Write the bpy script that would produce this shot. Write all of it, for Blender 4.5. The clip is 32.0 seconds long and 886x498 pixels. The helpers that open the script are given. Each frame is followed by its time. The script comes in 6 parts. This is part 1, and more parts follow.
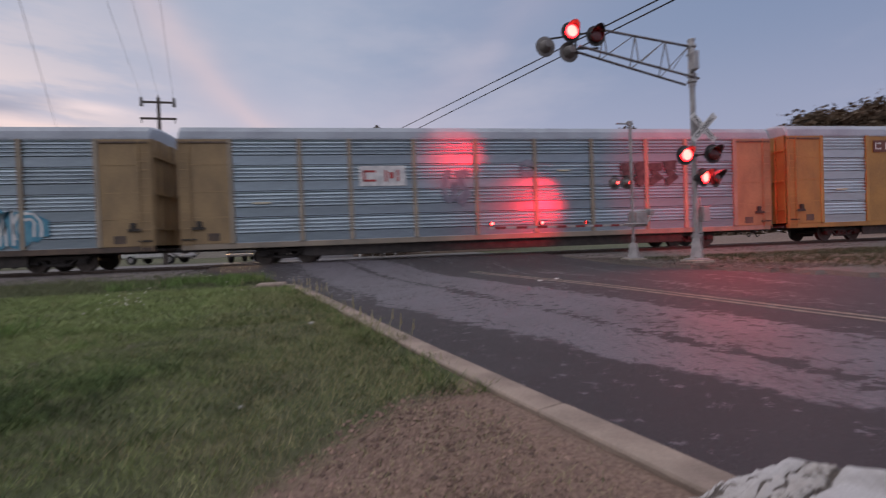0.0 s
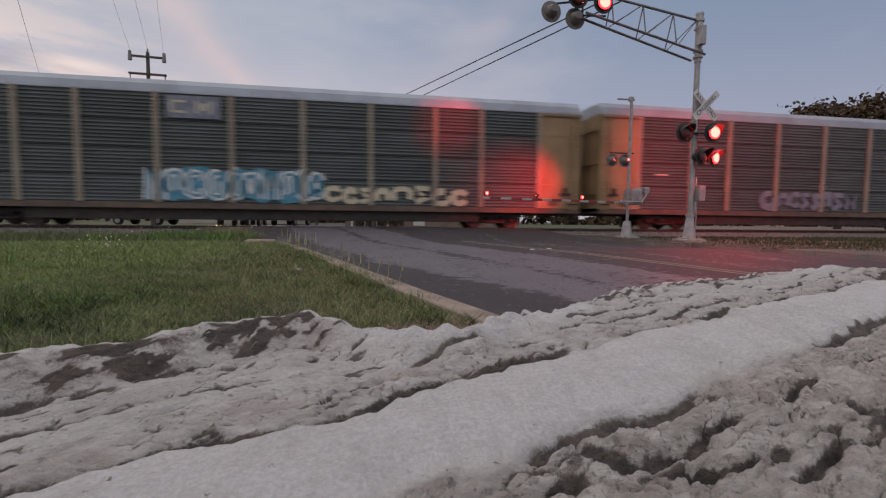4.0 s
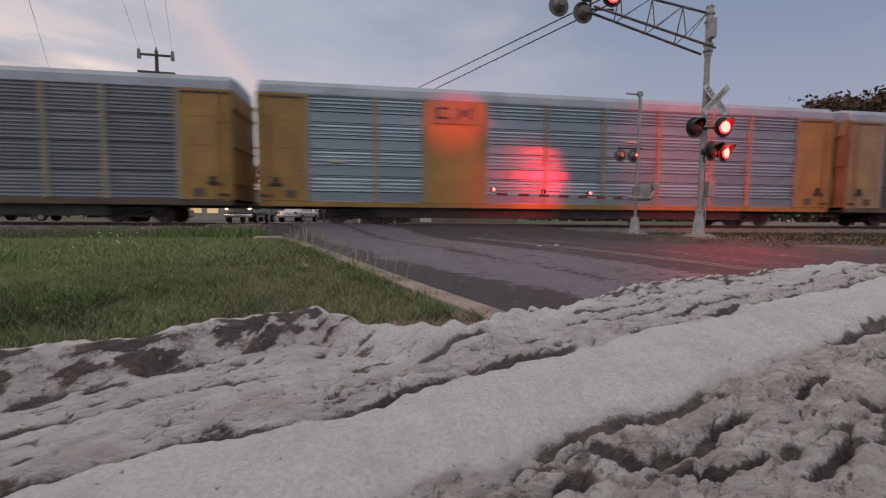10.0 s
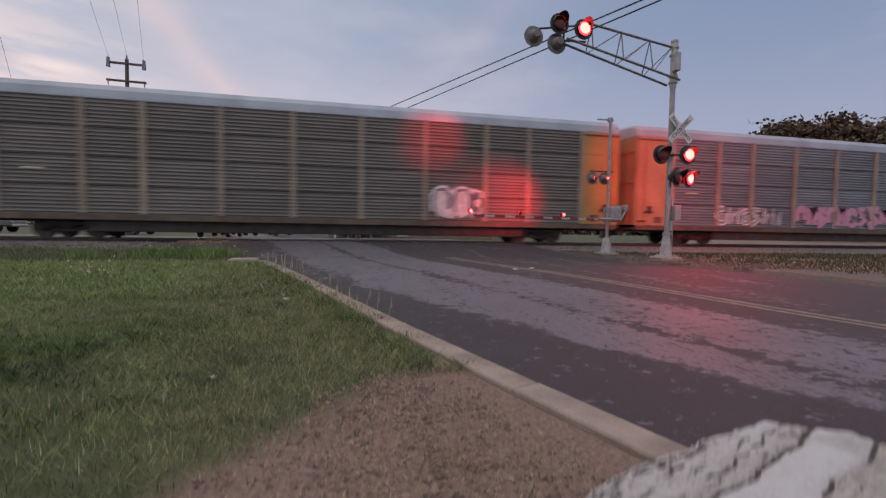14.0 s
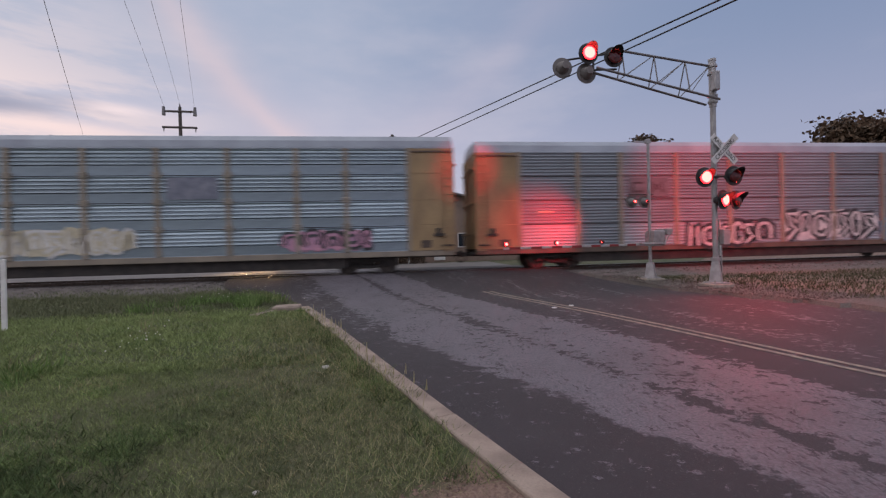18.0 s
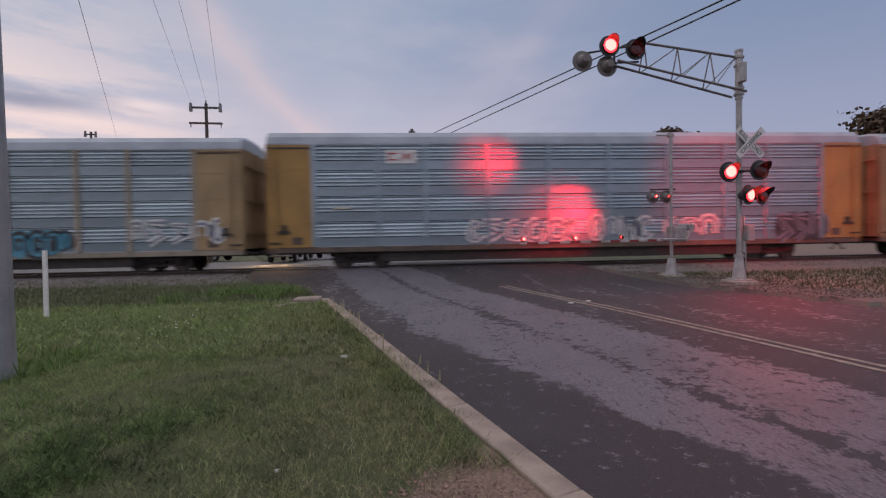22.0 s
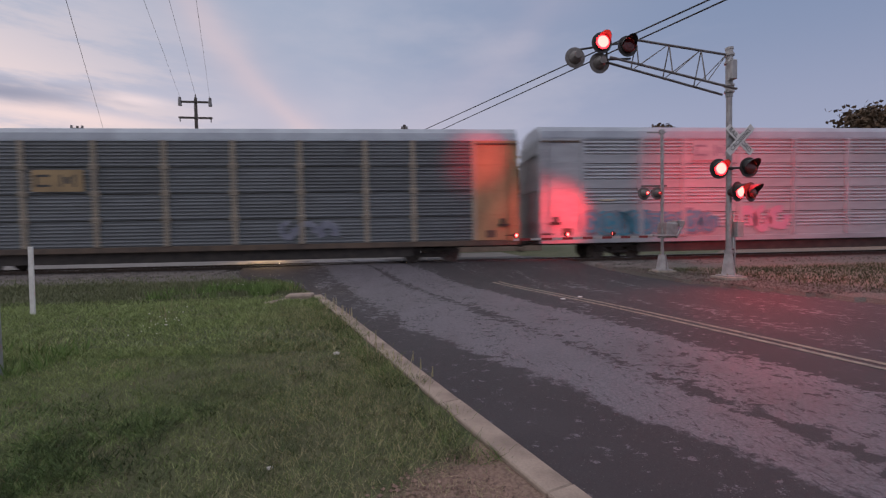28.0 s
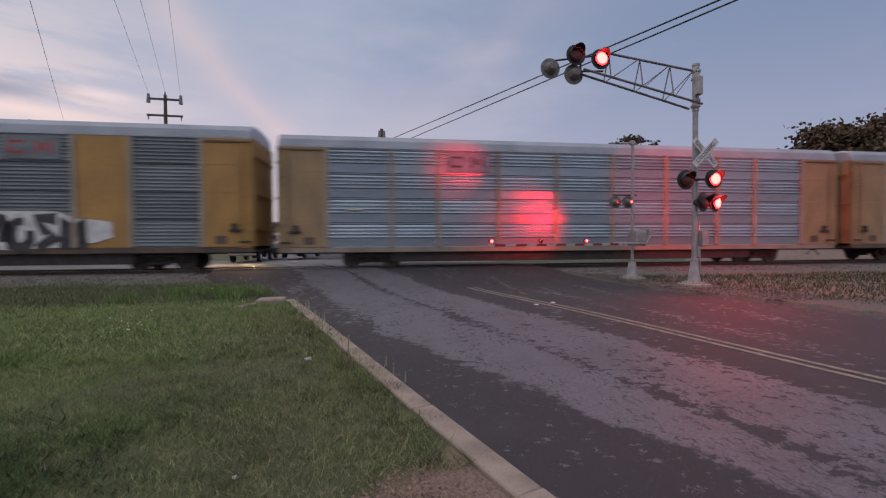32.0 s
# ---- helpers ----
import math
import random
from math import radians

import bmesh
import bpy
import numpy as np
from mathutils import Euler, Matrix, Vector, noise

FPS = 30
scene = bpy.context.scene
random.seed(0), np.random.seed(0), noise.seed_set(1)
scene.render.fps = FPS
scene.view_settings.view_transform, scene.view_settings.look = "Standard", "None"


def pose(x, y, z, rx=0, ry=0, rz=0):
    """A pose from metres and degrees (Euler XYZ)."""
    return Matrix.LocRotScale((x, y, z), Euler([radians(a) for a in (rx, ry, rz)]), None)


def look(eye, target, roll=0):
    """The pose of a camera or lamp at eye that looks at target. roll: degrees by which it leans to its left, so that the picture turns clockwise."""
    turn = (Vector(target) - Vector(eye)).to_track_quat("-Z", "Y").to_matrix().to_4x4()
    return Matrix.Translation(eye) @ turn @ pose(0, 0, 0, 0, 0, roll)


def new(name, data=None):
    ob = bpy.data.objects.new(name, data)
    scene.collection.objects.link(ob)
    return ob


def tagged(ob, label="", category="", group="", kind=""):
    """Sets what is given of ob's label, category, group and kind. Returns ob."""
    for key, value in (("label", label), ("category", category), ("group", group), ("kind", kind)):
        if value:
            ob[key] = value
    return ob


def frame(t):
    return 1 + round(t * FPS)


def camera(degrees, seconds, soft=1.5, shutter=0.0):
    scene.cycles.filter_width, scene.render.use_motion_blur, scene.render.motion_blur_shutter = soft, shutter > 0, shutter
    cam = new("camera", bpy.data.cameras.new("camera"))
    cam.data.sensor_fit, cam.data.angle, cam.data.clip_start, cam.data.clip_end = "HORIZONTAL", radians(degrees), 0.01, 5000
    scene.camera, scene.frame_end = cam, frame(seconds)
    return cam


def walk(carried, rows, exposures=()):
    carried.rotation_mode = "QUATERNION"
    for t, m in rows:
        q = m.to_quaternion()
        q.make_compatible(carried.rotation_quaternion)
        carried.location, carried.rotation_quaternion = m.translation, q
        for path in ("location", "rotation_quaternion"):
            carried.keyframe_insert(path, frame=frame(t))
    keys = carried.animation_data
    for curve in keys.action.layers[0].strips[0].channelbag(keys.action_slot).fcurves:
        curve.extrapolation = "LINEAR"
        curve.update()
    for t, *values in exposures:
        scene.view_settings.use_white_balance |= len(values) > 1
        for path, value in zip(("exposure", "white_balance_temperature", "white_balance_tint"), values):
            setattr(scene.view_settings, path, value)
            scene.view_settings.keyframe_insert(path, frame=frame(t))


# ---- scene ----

# ================= camera and its way =================
cam = camera(93.1, 32.0, soft=1.25, shutter=0.5)
PATH = [
    (0, (0.730, 0.396, 0.893), (1.019, 2.375, 0.862), -2.10),
    (0.3, (0.720, 0.400, 0.750), (0.872, 2.394, 0.709), -2.45),
    (0.5, (0.700, 0.389, 0.666), (0.864, 2.382, 0.648), -4.14),
    (0.8, (0.735, 0.470, 0.585), (1.052, 2.444, 0.544), 0.84),
    (1, (0.735, 0.500, 0.552), (1.166, 2.452, 0.497), 6.11),
    (1.5, (0.743, 0.507, 0.548), (1.197, 2.450, 0.416), 5.33),
    (2, (0.743, 0.507, 0.548), (1.179, 2.458, 0.497), 0.30),
    (2.5, (0.743, 0.507, 0.548), (1.132, 2.468, 0.495), 0.66),
    (3, (0.743, 0.507, 0.548), (1.100, 2.474, 0.486), 0.69),
    (3.5, (0.743, 0.507, 0.548), (1.081, 2.477, 0.468), 0.66),
    (4, (0.743, 0.507, 0.548), (1.066, 2.476, 0.416), 0.58),
    (4.5, (0.743, 0.507, 0.548), (1.060, 2.477, 0.411), 0.53),
    (6.5, (0.743, 0.507, 0.548), (1.041, 2.480, 0.407), 0.49),
    (7, (0.743, 0.507, 0.548), (1.038, 2.480, 0.403), 0.44),
    (7.5, (0.743, 0.507, 0.548), (1.037, 2.479, 0.393), 0.40),
    (8, (0.743, 0.507, 0.548), (1.036, 2.479, 0.386), 0.40),
    (8.5, (0.743, 0.507, 0.548), (1.036, 2.479, 0.388), 0.41),
    (9, (0.743, 0.507, 0.548), (1.035, 2.480, 0.396), 0.44),
    (9.5, (0.743, 0.507, 0.548), (1.035, 2.480, 0.398), 0.45),
    (10, (0.743, 0.507, 0.548), (1.034, 2.480, 0.399), 0.44),
    (10.5, (0.743, 0.507, 0.548), (1.034, 2.480, 0.399), 0.43),
    (11, (0.743, 0.507, 0.548), (1.034, 2.480, 0.400), 0.48),
    (11.5, (0.743, 0.507, 0.548), (1.034, 2.481, 0.409), 0.52),
    (12, (0.743, 0.507, 0.548), (1.033, 2.482, 0.426), 0.59),
    (12.5, (0.743, 0.507, 0.548), (1.040, 2.481, 0.423), 1.20),
    (13, (0.748, 0.508, 0.598), (1.127, 2.468, 0.475), 0.40),
    (13.5, (0.709, 0.428, 0.700), (1.102, 2.385, 0.579), 0.66),
    (14, (0.675, 0.405, 0.839), (1.078, 2.361, 0.744), 0.98),
    (14.5, (0.704, 0.462, 1.250), (1.110, 2.419, 1.192), -0.44),
    (16.5, (0.750, 0.420, 1.439), (1.071, 2.394, 1.406), -0.78),
    (17, (0.747, 0.400, 1.452), (1.033, 2.380, 1.431), -1.08),
    (17.5, (0.747, 0.407, 1.451), (1.001, 2.391, 1.436), -1.17),
    (18, (0.741, 0.406, 1.452), (0.966, 2.393, 1.432), -1.42),
    (18.5, (0.735, 0.417, 1.442), (0.934, 2.407, 1.416), -0.41),
    (19, (0.756, 0.369, 1.474), (0.950, 2.360, 1.451), 0.54),
    (19.5, (0.804, 0.344, 1.468), (1.005, 2.334, 1.438), 0.26),
    (20, (0.818, 0.313, 1.467), (1.037, 2.301, 1.437), -1.14),
    (20.5, (0.794, 0.309, 1.468), (1.020, 2.296, 1.434), -1.17),
    (21, (0.778, 0.294, 1.471), (0.983, 2.283, 1.430), -1.20),
    (21.5, (0.779, 0.293, 1.461), (0.930, 2.287, 1.424), -0.79),
    (22, (0.783, 0.286, 1.459), (0.916, 2.281, 1.413), -1.07),
    (22.5, (0.782, 0.294, 1.452), (0.899, 2.290, 1.403), -1.21),
    (23, (0.769, 0.298, 1.459), (0.875, 2.294, 1.403), -1.16),
    (23.5, (0.777, 0.307, 1.457), (0.881, 2.303, 1.400), -1.13),
    (24, (0.785, 0.296, 1.462), (0.898, 2.292, 1.404), -1.01),
    (24.5, (0.788, 0.309, 1.463), (0.925, 2.304, 1.405), -0.84),
    (25, (0.793, 0.301, 1.464), (0.963, 2.293, 1.403), -0.65),
    (25.5, (0.797, 0.303, 1.463), (0.995, 2.292, 1.401), -0.62),
    (27.5, (0.797, 0.287, 1.458), (0.974, 2.278, 1.395), -1.24),
    (28, (0.784, 0.290, 1.462), (0.951, 2.282, 1.397), -1.05),
    (28.5, (0.791, 0.305, 1.452), (0.949, 2.298, 1.389), -0.46),
    (29, (0.800, 0.307, 1.451), (0.959, 2.300, 1.391), -0.35),
    (29.5, (0.797, 0.304, 1.456), (0.967, 2.296, 1.398), -0.32),
    (30, (0.808, 0.299, 1.453), (1.072, 2.280, 1.396), -0.12),
    (30.5, (0.803, 0.289, 1.457), (1.102, 2.266, 1.407), 0.01),
    (31, (0.803, 0.277, 1.456), (1.103, 2.254, 1.408), -0.19),
    (31.5, (0.802, 0.283, 1.464), (1.096, 2.261, 1.420), -0.22),
    (32, (0.799, 0.279, 1.462), (1.079, 2.259, 1.420), -0.27),
]
# the phone's white balance turns warmer while it rests on the stone
TINTS = [(0, 0.02, 6520, 14), (1.0, 0, 6550, 13), (3.0, 0, 6880, 10), (12.7, 0, 6880, 10), (13.4, 0.08, 6750, 11), (14.2, 0.12, 6650, 13), (17, 0.10, 6500, 14), (20, 0.06, 6500, 14), (22, 0, 6500, 14), (32, 0, 6500, 14)]
walk(cam, [(t, look(eye, target, roll)) for t, eye, target, roll in PATH], TINTS)

# ================= sky, sun, exposure =================
scene.view_settings.exposure = 0.0


def build_world():
    w = bpy.data.worlds.new("dusk_sky")
    scene.world = w
    w.use_nodes = True
    nt = w.node_tree
    nt.nodes.clear()
    N, Lk = nt.nodes.new, nt.links.new
    out, bg = N("ShaderNodeOutputWorld"), N("ShaderNodeBackground")
    Lk(bg.outputs[0], out.inputs[0])
    tc = N("ShaderNodeTexCoord")
    sep = N("ShaderNodeSeparateXYZ")
    Lk(tc.outputs["Generated"], sep.inputs[0])

    def ramp(fac, stops):
        r = N("ShaderNodeValToRGB")
        r.color_ramp.interpolation = "EASE"
        while len(r.color_ramp.elements) < len(stops):
            r.color_ramp.elements.new(0.5)
        for e, (p, c) in zip(r.color_ramp.elements, stops):
            e.position, e.color = p, (*c, 1)
        Lk(fac, r.inputs[0])
        return r.outputs[0]

    def mathn(op, a, b=None, c=None, clamp=False):
        m = N("ShaderNodeMath")
        m.operation, m.use_clamp = op, clamp
        for i, v in enumerate((a, b, c)):
            if v is None:
                continue
            if isinstance(v, (int, float)):
                m.inputs[i].default_value = v
            else:
                Lk(v, m.inputs[i])
        return m.outputs[0]

    def mix(fac, a, b, mode="MIX"):
        m = N("ShaderNodeMix")
        m.data_type, m.blend_type = "RGBA", mode
        for i, v in ((0, fac), (6, a), (7, b)):
            if isinstance(v, (int, float)):
                m.inputs[i].default_value = v
            elif isinstance(v, tuple):
                m.inputs[i].default_value = (*v, 1)
            else:
                Lk(v, m.inputs[i])
        return m.outputs[2]

    def noisen(scale, detail, rough, stretch):
        mp = N("ShaderNodeMapping")
        mp.inputs["Scale"].default_value = stretch
        Lk(tc.outputs["Generated"], mp.inputs[0])
        n = N("ShaderNodeTexNoise")
        n.inputs["Scale"].default_value, n.inputs["Detail"].default_value, n.inputs["Roughness"].default_value = scale, detail, rough
        Lk(mp.outputs[0], n.inputs[0])
        return n.outputs[0]

    def band(normal, width):
        d = N("ShaderNodeVectorMath")
        d.operation = "DOT_PRODUCT"
        wob = N("ShaderNodeTexNoise")
        wob.inputs["Scale"].default_value, wob.inputs["Detail"].default_value = 5.0, 4.0
        Lk(tc.outputs["Generated"], wob.inputs[0])
        Lk(tc.outputs["Generated"], d.inputs[0])
        d.inputs[1].default_value = normal
        off = mathn("MULTIPLY_ADD", wob.outputs[0], 0.10, -0.05)
        q = mathn("DIVIDE", mathn("ADD", d.outputs["Value"], off), width)
        return mathn("DIVIDE", 1.0, mathn("MULTIPLY_ADD", mathn("MULTIPLY", q, q), 1.0, 1.0))

    z = sep.outputs["Z"]
    # blue-grey dusk above, paler and pinker towards the horizon
    base = ramp(mathn("MULTIPLY_ADD", z, 0.5, 0.5), [(0.0, (0.30, 0.28, 0.30)), (0.5, (0.50, 0.46, 0.53)), (0.60, (0.41, 0.42, 0.54)), (0.72, (0.28, 0.345, 0.47)), (0.78, (0.32, 0.37, 0.48)), (0.88, (0.72, 0.71, 0.72))])
    # the west, ahead to the left, is brighter
    west = mathn("MULTIPLY_ADD", sep.outputs["X"], -0.5, 0.5, clamp=True)
    west = mathn("POWER", west, 2.2)
    base = mix(mathn("MULTIPLY", west, 0.55), base, (0.62, 0.62, 0.66))
    east = mathn("POWER", mathn("MULTIPLY_ADD", sep.outputs["X"], 0.95, 0.12, clamp=True), 0.8)
    base = mix(mathn("MULTIPLY", east, mathn("MULTIPLY_ADD", z, 1.6, 0.15, clamp=True)), base, (0.17, 0.225, 0.36))
    cl = noisen(2.2, 6.0, 0.55, (1.0, 1.0, 3.0))
    soft = ramp(cl, [(0.42, (0, 0, 0)), (0.68, (1, 1, 1))])
    base = mix(mathn("MULTIPLY", soft, 0.30), base, (0.60, 0.55, 0.60))
    # two high wisps, lit pink from below the horizon
    low = mathn("SUBTRACT", 1.0, mathn("MULTIPLY", z, 0.9), clamp=True)
    w1 = mathn("MULTIPLY", band((-0.758, -0.022, -0.652), 0.028), low)
    base = mix(mathn("MULTIPLY", w1, 0.44), base, (0.92, 0.62, 0.56))
    w2 = mathn("MULTIPLY", band((-0.722, -0.123, 0.681), 0.06), low)
    base = mix(mathn("MULTIPLY", w2, 0.28), base, (0.66, 0.53, 0.58))
    # bright broken cloud over the western horizon
    hz = mathn("SUBTRACT", 1.0, mathn("MULTIPLY", mathn("ABSOLUTE", mathn("SUBTRACT", z, 0.22)), 4.2), clamp=True)
    lw = mathn("MULTIPLY", hz, mathn("MULTIPLY_ADD", sep.outputs["X"], -2.4, -0.7, clamp=True))
    cb = noisen(3.0, 7.0, 0.6, (1.0, 1.0, 5.0))
    lit = ramp(cb, [(0.40, (0, 0, 0)), (0.55, (1, 1, 1))])
    base = mix(mathn("MULTIPLY", mathn("MULTIPLY", lw, lit), 0.9), base, (0.95, 0.74, 0.66))
    dk = noisen(2.6, 5.0, 0.5, (1.2, 1.0, 7.0))
    dark = ramp(dk, [(0.55, (0, 0, 0)), (0.66, (1, 1, 1))])
    base = mix(mathn("MULTIPLY", mathn("MULTIPLY", lw, dark), 0.7), base, (0.27, 0.30, 0.40))
    # one grey cloud bank with lit, pinkish ones under it
    def bank(way, wide, high, ragged):
        way = Vector(way).normalized()
        side = way.cross(Vector((0, 0, 1))).normalized()
        terms = []
        for axis, size in ((side, wide), (side.cross(way), high)):
            d = N("ShaderNodeVectorMath")
            d.operation = "DOT_PRODUCT"
            Lk(tc.outputs["Generated"], d.inputs[0])
            d.inputs[1].default_value = axis
            q = mathn("DIVIDE", mathn("ADD", d.outputs["Value"], mathn("MULTIPLY_ADD", cb, ragged, -0.5 * ragged)), size)
            terms.append(mathn("MULTIPLY", q, q))
        ahead = mathn("GREATER_THAN", sep.outputs["Y"], 0.0)
        return mathn("MULTIPLY", mathn("POWER", 2.718, mathn("MULTIPLY", mathn("ADD", *terms), -1.0)), ahead)

    base = mix(mathn("MULTIPLY", bank((-0.60, 0.766, 0.213), 0.20, 0.016, 0.05), 0.75), base, (0.93, 0.72, 0.66))
    base = mix(mathn("MULTIPLY", bank((-0.495, 0.83, 0.262), 0.05, 0.008, 0.03), 0.6), base, (0.90, 0.74, 0.72))
    base = mix(mathn("MULTIPLY", bank((-0.645, 0.727, 0.240), 0.075, 0.013, 0.04), 0.85), base, (0.25, 0.28, 0.38))
    sky = N("ShaderNodeTexSky")
    sky.sky_type, sky.sun_disc = "NISHITA", False
    sky.sun_elevation, sky.sun_rotation = radians(1.0), radians(-35)
    total = mix(1.0, base, mix(1.0, sky.outputs[0], (0.02, 0.02, 0.02), "MULTIPLY"), "ADD")
    total = mix(1.0, total, (0.962, 1.0, 1.028), "MULTIPLY")
    Lk(total, bg.inputs[0])
    bg.inputs[1].default_value = 1.0


build_world()
sun = new("sun", bpy.data.lights.new("sun", "SUN"))
sun.data.energy, sun.data.angle, sun.data.color = 1.05, radians(120), (1.0, 0.95, 0.95)
sun.matrix_world = look((0, 0, 60), (-2, 6, 0))

# ================= materials =================
MATS = {}


def material(name, color, rough=0.7, metal=0.0, color2=None, scale=6.0, grain=60.0, grain_amt=0.15, bump=0.15, bump_scale=80.0, emit=None, strength=0.0, spec=0.5, random=0.0, coord="Object", island=0.0, stretch=(1, 1, 1)):
    if name in MATS:
        return MATS[name]
    m = bpy.data.materials.new(name)
    m.use_nodes = True
    nt = m.node_tree
    N, Lk = nt.nodes.new, nt.links.new
    b = nt.nodes["Principled BSDF"]
    b.inputs["Roughness"].default_value, b.inputs["Metallic"].default_value = rough, metal
    b.inputs["Specular IOR Level"].default_value = spec
    tc, mp = N("ShaderNodeTexCoord"), N("ShaderNodeMapping")
    mp.inputs["Scale"].default_value = stretch
    Lk(tc.outputs[coord], mp.inputs[0])
    big, fine = N("ShaderNodeTexNoise"), N("ShaderNodeTexNoise")
    big.inputs["Scale"].default_value, big.inputs["Detail"].default_value = scale, 6
    fine.inputs["Scale"].default_value, fine.inputs["Detail"].default_value = grain, 4
    for n in (big, fine):
        Lk(mp.outputs[0], n.inputs[0])
    r = N("ShaderNodeValToRGB")
    r.color_ramp.elements[0].position, r.color_ramp.elements[1].position = 0.38, 0.66
    r.color_ramp.elements[0].color = (*color, 1)
    r.color_ramp.elements[1].color = (*(color2 or tuple(c * 0.75 for c in color)), 1)
    Lk(big.outputs[0], r.inputs[0])
    hs = N("ShaderNodeHueSaturation")
    Lk(r.outputs[0], hs.inputs["Color"])
    v = N("ShaderNodeMath")
    v.operation = "MULTIPLY_ADD"
    v.inputs[1].default_value, v.inputs[2].default_value = grain_amt * 2, 1 - grain_amt
    Lk(fine.outputs[0], v.inputs[0])
    last = v.outputs[0]
    for amount, node, socket in ((random, "ShaderNodeObjectInfo", "Random"), (island, "ShaderNodeNewGeometry", "Random Per Island")):
        if amount:
            oi, mm, ml = N(node), N("ShaderNodeMath"), N("ShaderNodeMath")
            mm.operation, ml.operation = "MULTIPLY_ADD", "MULTIPLY"
            mm.inputs[1].default_value, mm.inputs[2].default_value = amount * 2, 1 - amount
            Lk(oi.outputs[socket], mm.inputs[0])
            Lk(mm.outputs[0], ml.inputs[0])
            Lk(last, ml.inputs[1])
            last = ml.outputs[0]
    Lk(last, hs.inputs["Value"])
    Lk(hs.outputs[0], b.inputs["Base Color"])
    if bump:
        bp, bn = N("ShaderNodeBump"), N("ShaderNodeTexNoise")
        bn.inputs["Scale"].default_value, bn.inputs["Detail"].default_value = bump_scale, 5
        Lk(mp.outputs[0], bn.inputs[0])
        bp.inputs["Strength"].default_value, bp.inputs["Distance"].default_value = bump, 0.02
        Lk(bn.outputs[0], bp.inputs["Height"])
        Lk(bp.outputs[0], b.inputs["Normal"])
    if emit:
        b.inputs["Emission Color"].default_value = (*emit, 1)
        b.inputs["Emission Strength"].default_value = strength
    MATS[name] = m
    return m


# ================= mesh helpers =================
def mesh_of(name, verts, faces):
    me = bpy.data.meshes.new(name)
    me.from_pydata(verts, [], faces)
    me.update()
    return me


def done(name, bm, smooth=False):
    me = bpy.data.meshes.new(name)
    bmesh.ops.recalc_face_normals(bm, faces=bm.faces)
    bm.to_mesh(me)
    bm.free()
    if smooth:
        for p in me.polygons:
            p.use_smooth = True
    return me


def box(bm, x0, x1, y0, y1, z0, z1, bevel=0.0):
    g = bmesh.ops.create_cube(bm, size=1, matrix=Matrix.Translation(((x0 + x1) / 2, (y0 + y1) / 2, (z0 + z1) / 2)) @ Matrix.Diagonal((x1 - x0, y1 - y0, z1 - z0, 1)))
    if bevel:
        edges = list({e for v in g["verts"] for e in v.link_edges})
        bmesh.ops.bevel(bm, geom=edges, offset=bevel, segments=1, affect="EDGES")


def rod(bm, a, b, r, r2=None, seg=10, caps=True):
    a, b = Vector(a), Vector(b)
    d = b - a
    m = Matrix.Translation((a + b) / 2) @ d.to_track_quat("Z", "Y").to_matrix().to_4x4()
    bmesh.ops.create_cone(bm, cap_ends=caps, segments=seg, radius1=r, radius2=r if r2 is None else r2, depth=d.length, matrix=m)


def boxes(name, *specs, bevel=0.0):
    bm = bmesh.new()
    for s in specs:
        box(bm, *s, bevel=bevel)
    return done(name, bm)


def rods(name, *specs, seg=10):
    bm = bmesh.new()
    for s in specs:
        rod(bm, s[0], s[1], s[2], s[3] if len(s) > 3 else None, seg)
    return done(name, bm)


def part(name, me, mat, parent, label="", m=None):
    """One mesh object under a thing or a part; the material sits on the object, so that meshes can be shared."""
    ob = new(name, me)
    if not me.materials:
        me.materials.append(None)
    ob.material_slots[0].link = "OBJECT"
    ob.material_slots[0].material = mat
    ob.parent = parent
    if m is not None:
        ob.matrix_basis = m
    if label:
        tagged(ob, label)
    return ob


def thing(name, label, category, group="", kind="", m=None):
    ob = new(name)
    ob.empty_display_size = 0.2
    if m is not None:
        ob.matrix_basis = m
    return tagged(ob, label, category, group, kind)


def solid(name, me, mat, label="", category="", kind="", m=None):
    """A top-level mesh."""
    ob = part(name, me, mat, None, "", m)
    return tagged(ob, label, category, "", kind)


def smoothstep(a, b, x):
    t = min(1.0, max(0.0, (x - a) / (b - a)))
    return t * t * (3 - 2 * t)


# ================= ground, road, track =================
TRACK_Y, RAIL_Z, PITCH = 20.27, 0.25, 28.22
ROAD_DIR = Vector((-0.300, 0.954, 0)).normalized()
ROAD_SIDE = Vector((ROAD_DIR.y, -ROAD_DIR.x, 0))
ROAD_MID = Vector((4.35, 11.2, 0))


def across(x, y):
    """Metres to the right of the road's centre line."""
    return (x - ROAD_MID.x) * ROAD_SIDE.x + (y - ROAD_MID.y) * ROAD_SIDE.y


def swell(x, y):
    n = noise.noise(Vector((x * 0.35, y * 0.35, 0))) * 0.05 + noise.noise(Vector((x * 1.6, y * 1.6, 3))) * 0.018
    return n * smoothstep(60, 20, abs(x) + abs(y))


def fall(y):
    """The ground and the road sink a little towards the pull-off."""
    return -0.11 * smoothstep(9.8, 2.6, y)


def kerb_x(y):
    """The road-side edge of the kerb at y, and of the asphalt past the kerb's end."""
    if y < 11.6:
        return -1.60 + (11.6 - y) * 0.384
    return -1.60 - (y - 11.6) * 0.30 - 1.53 * smoothstep(11.6, 19, y)


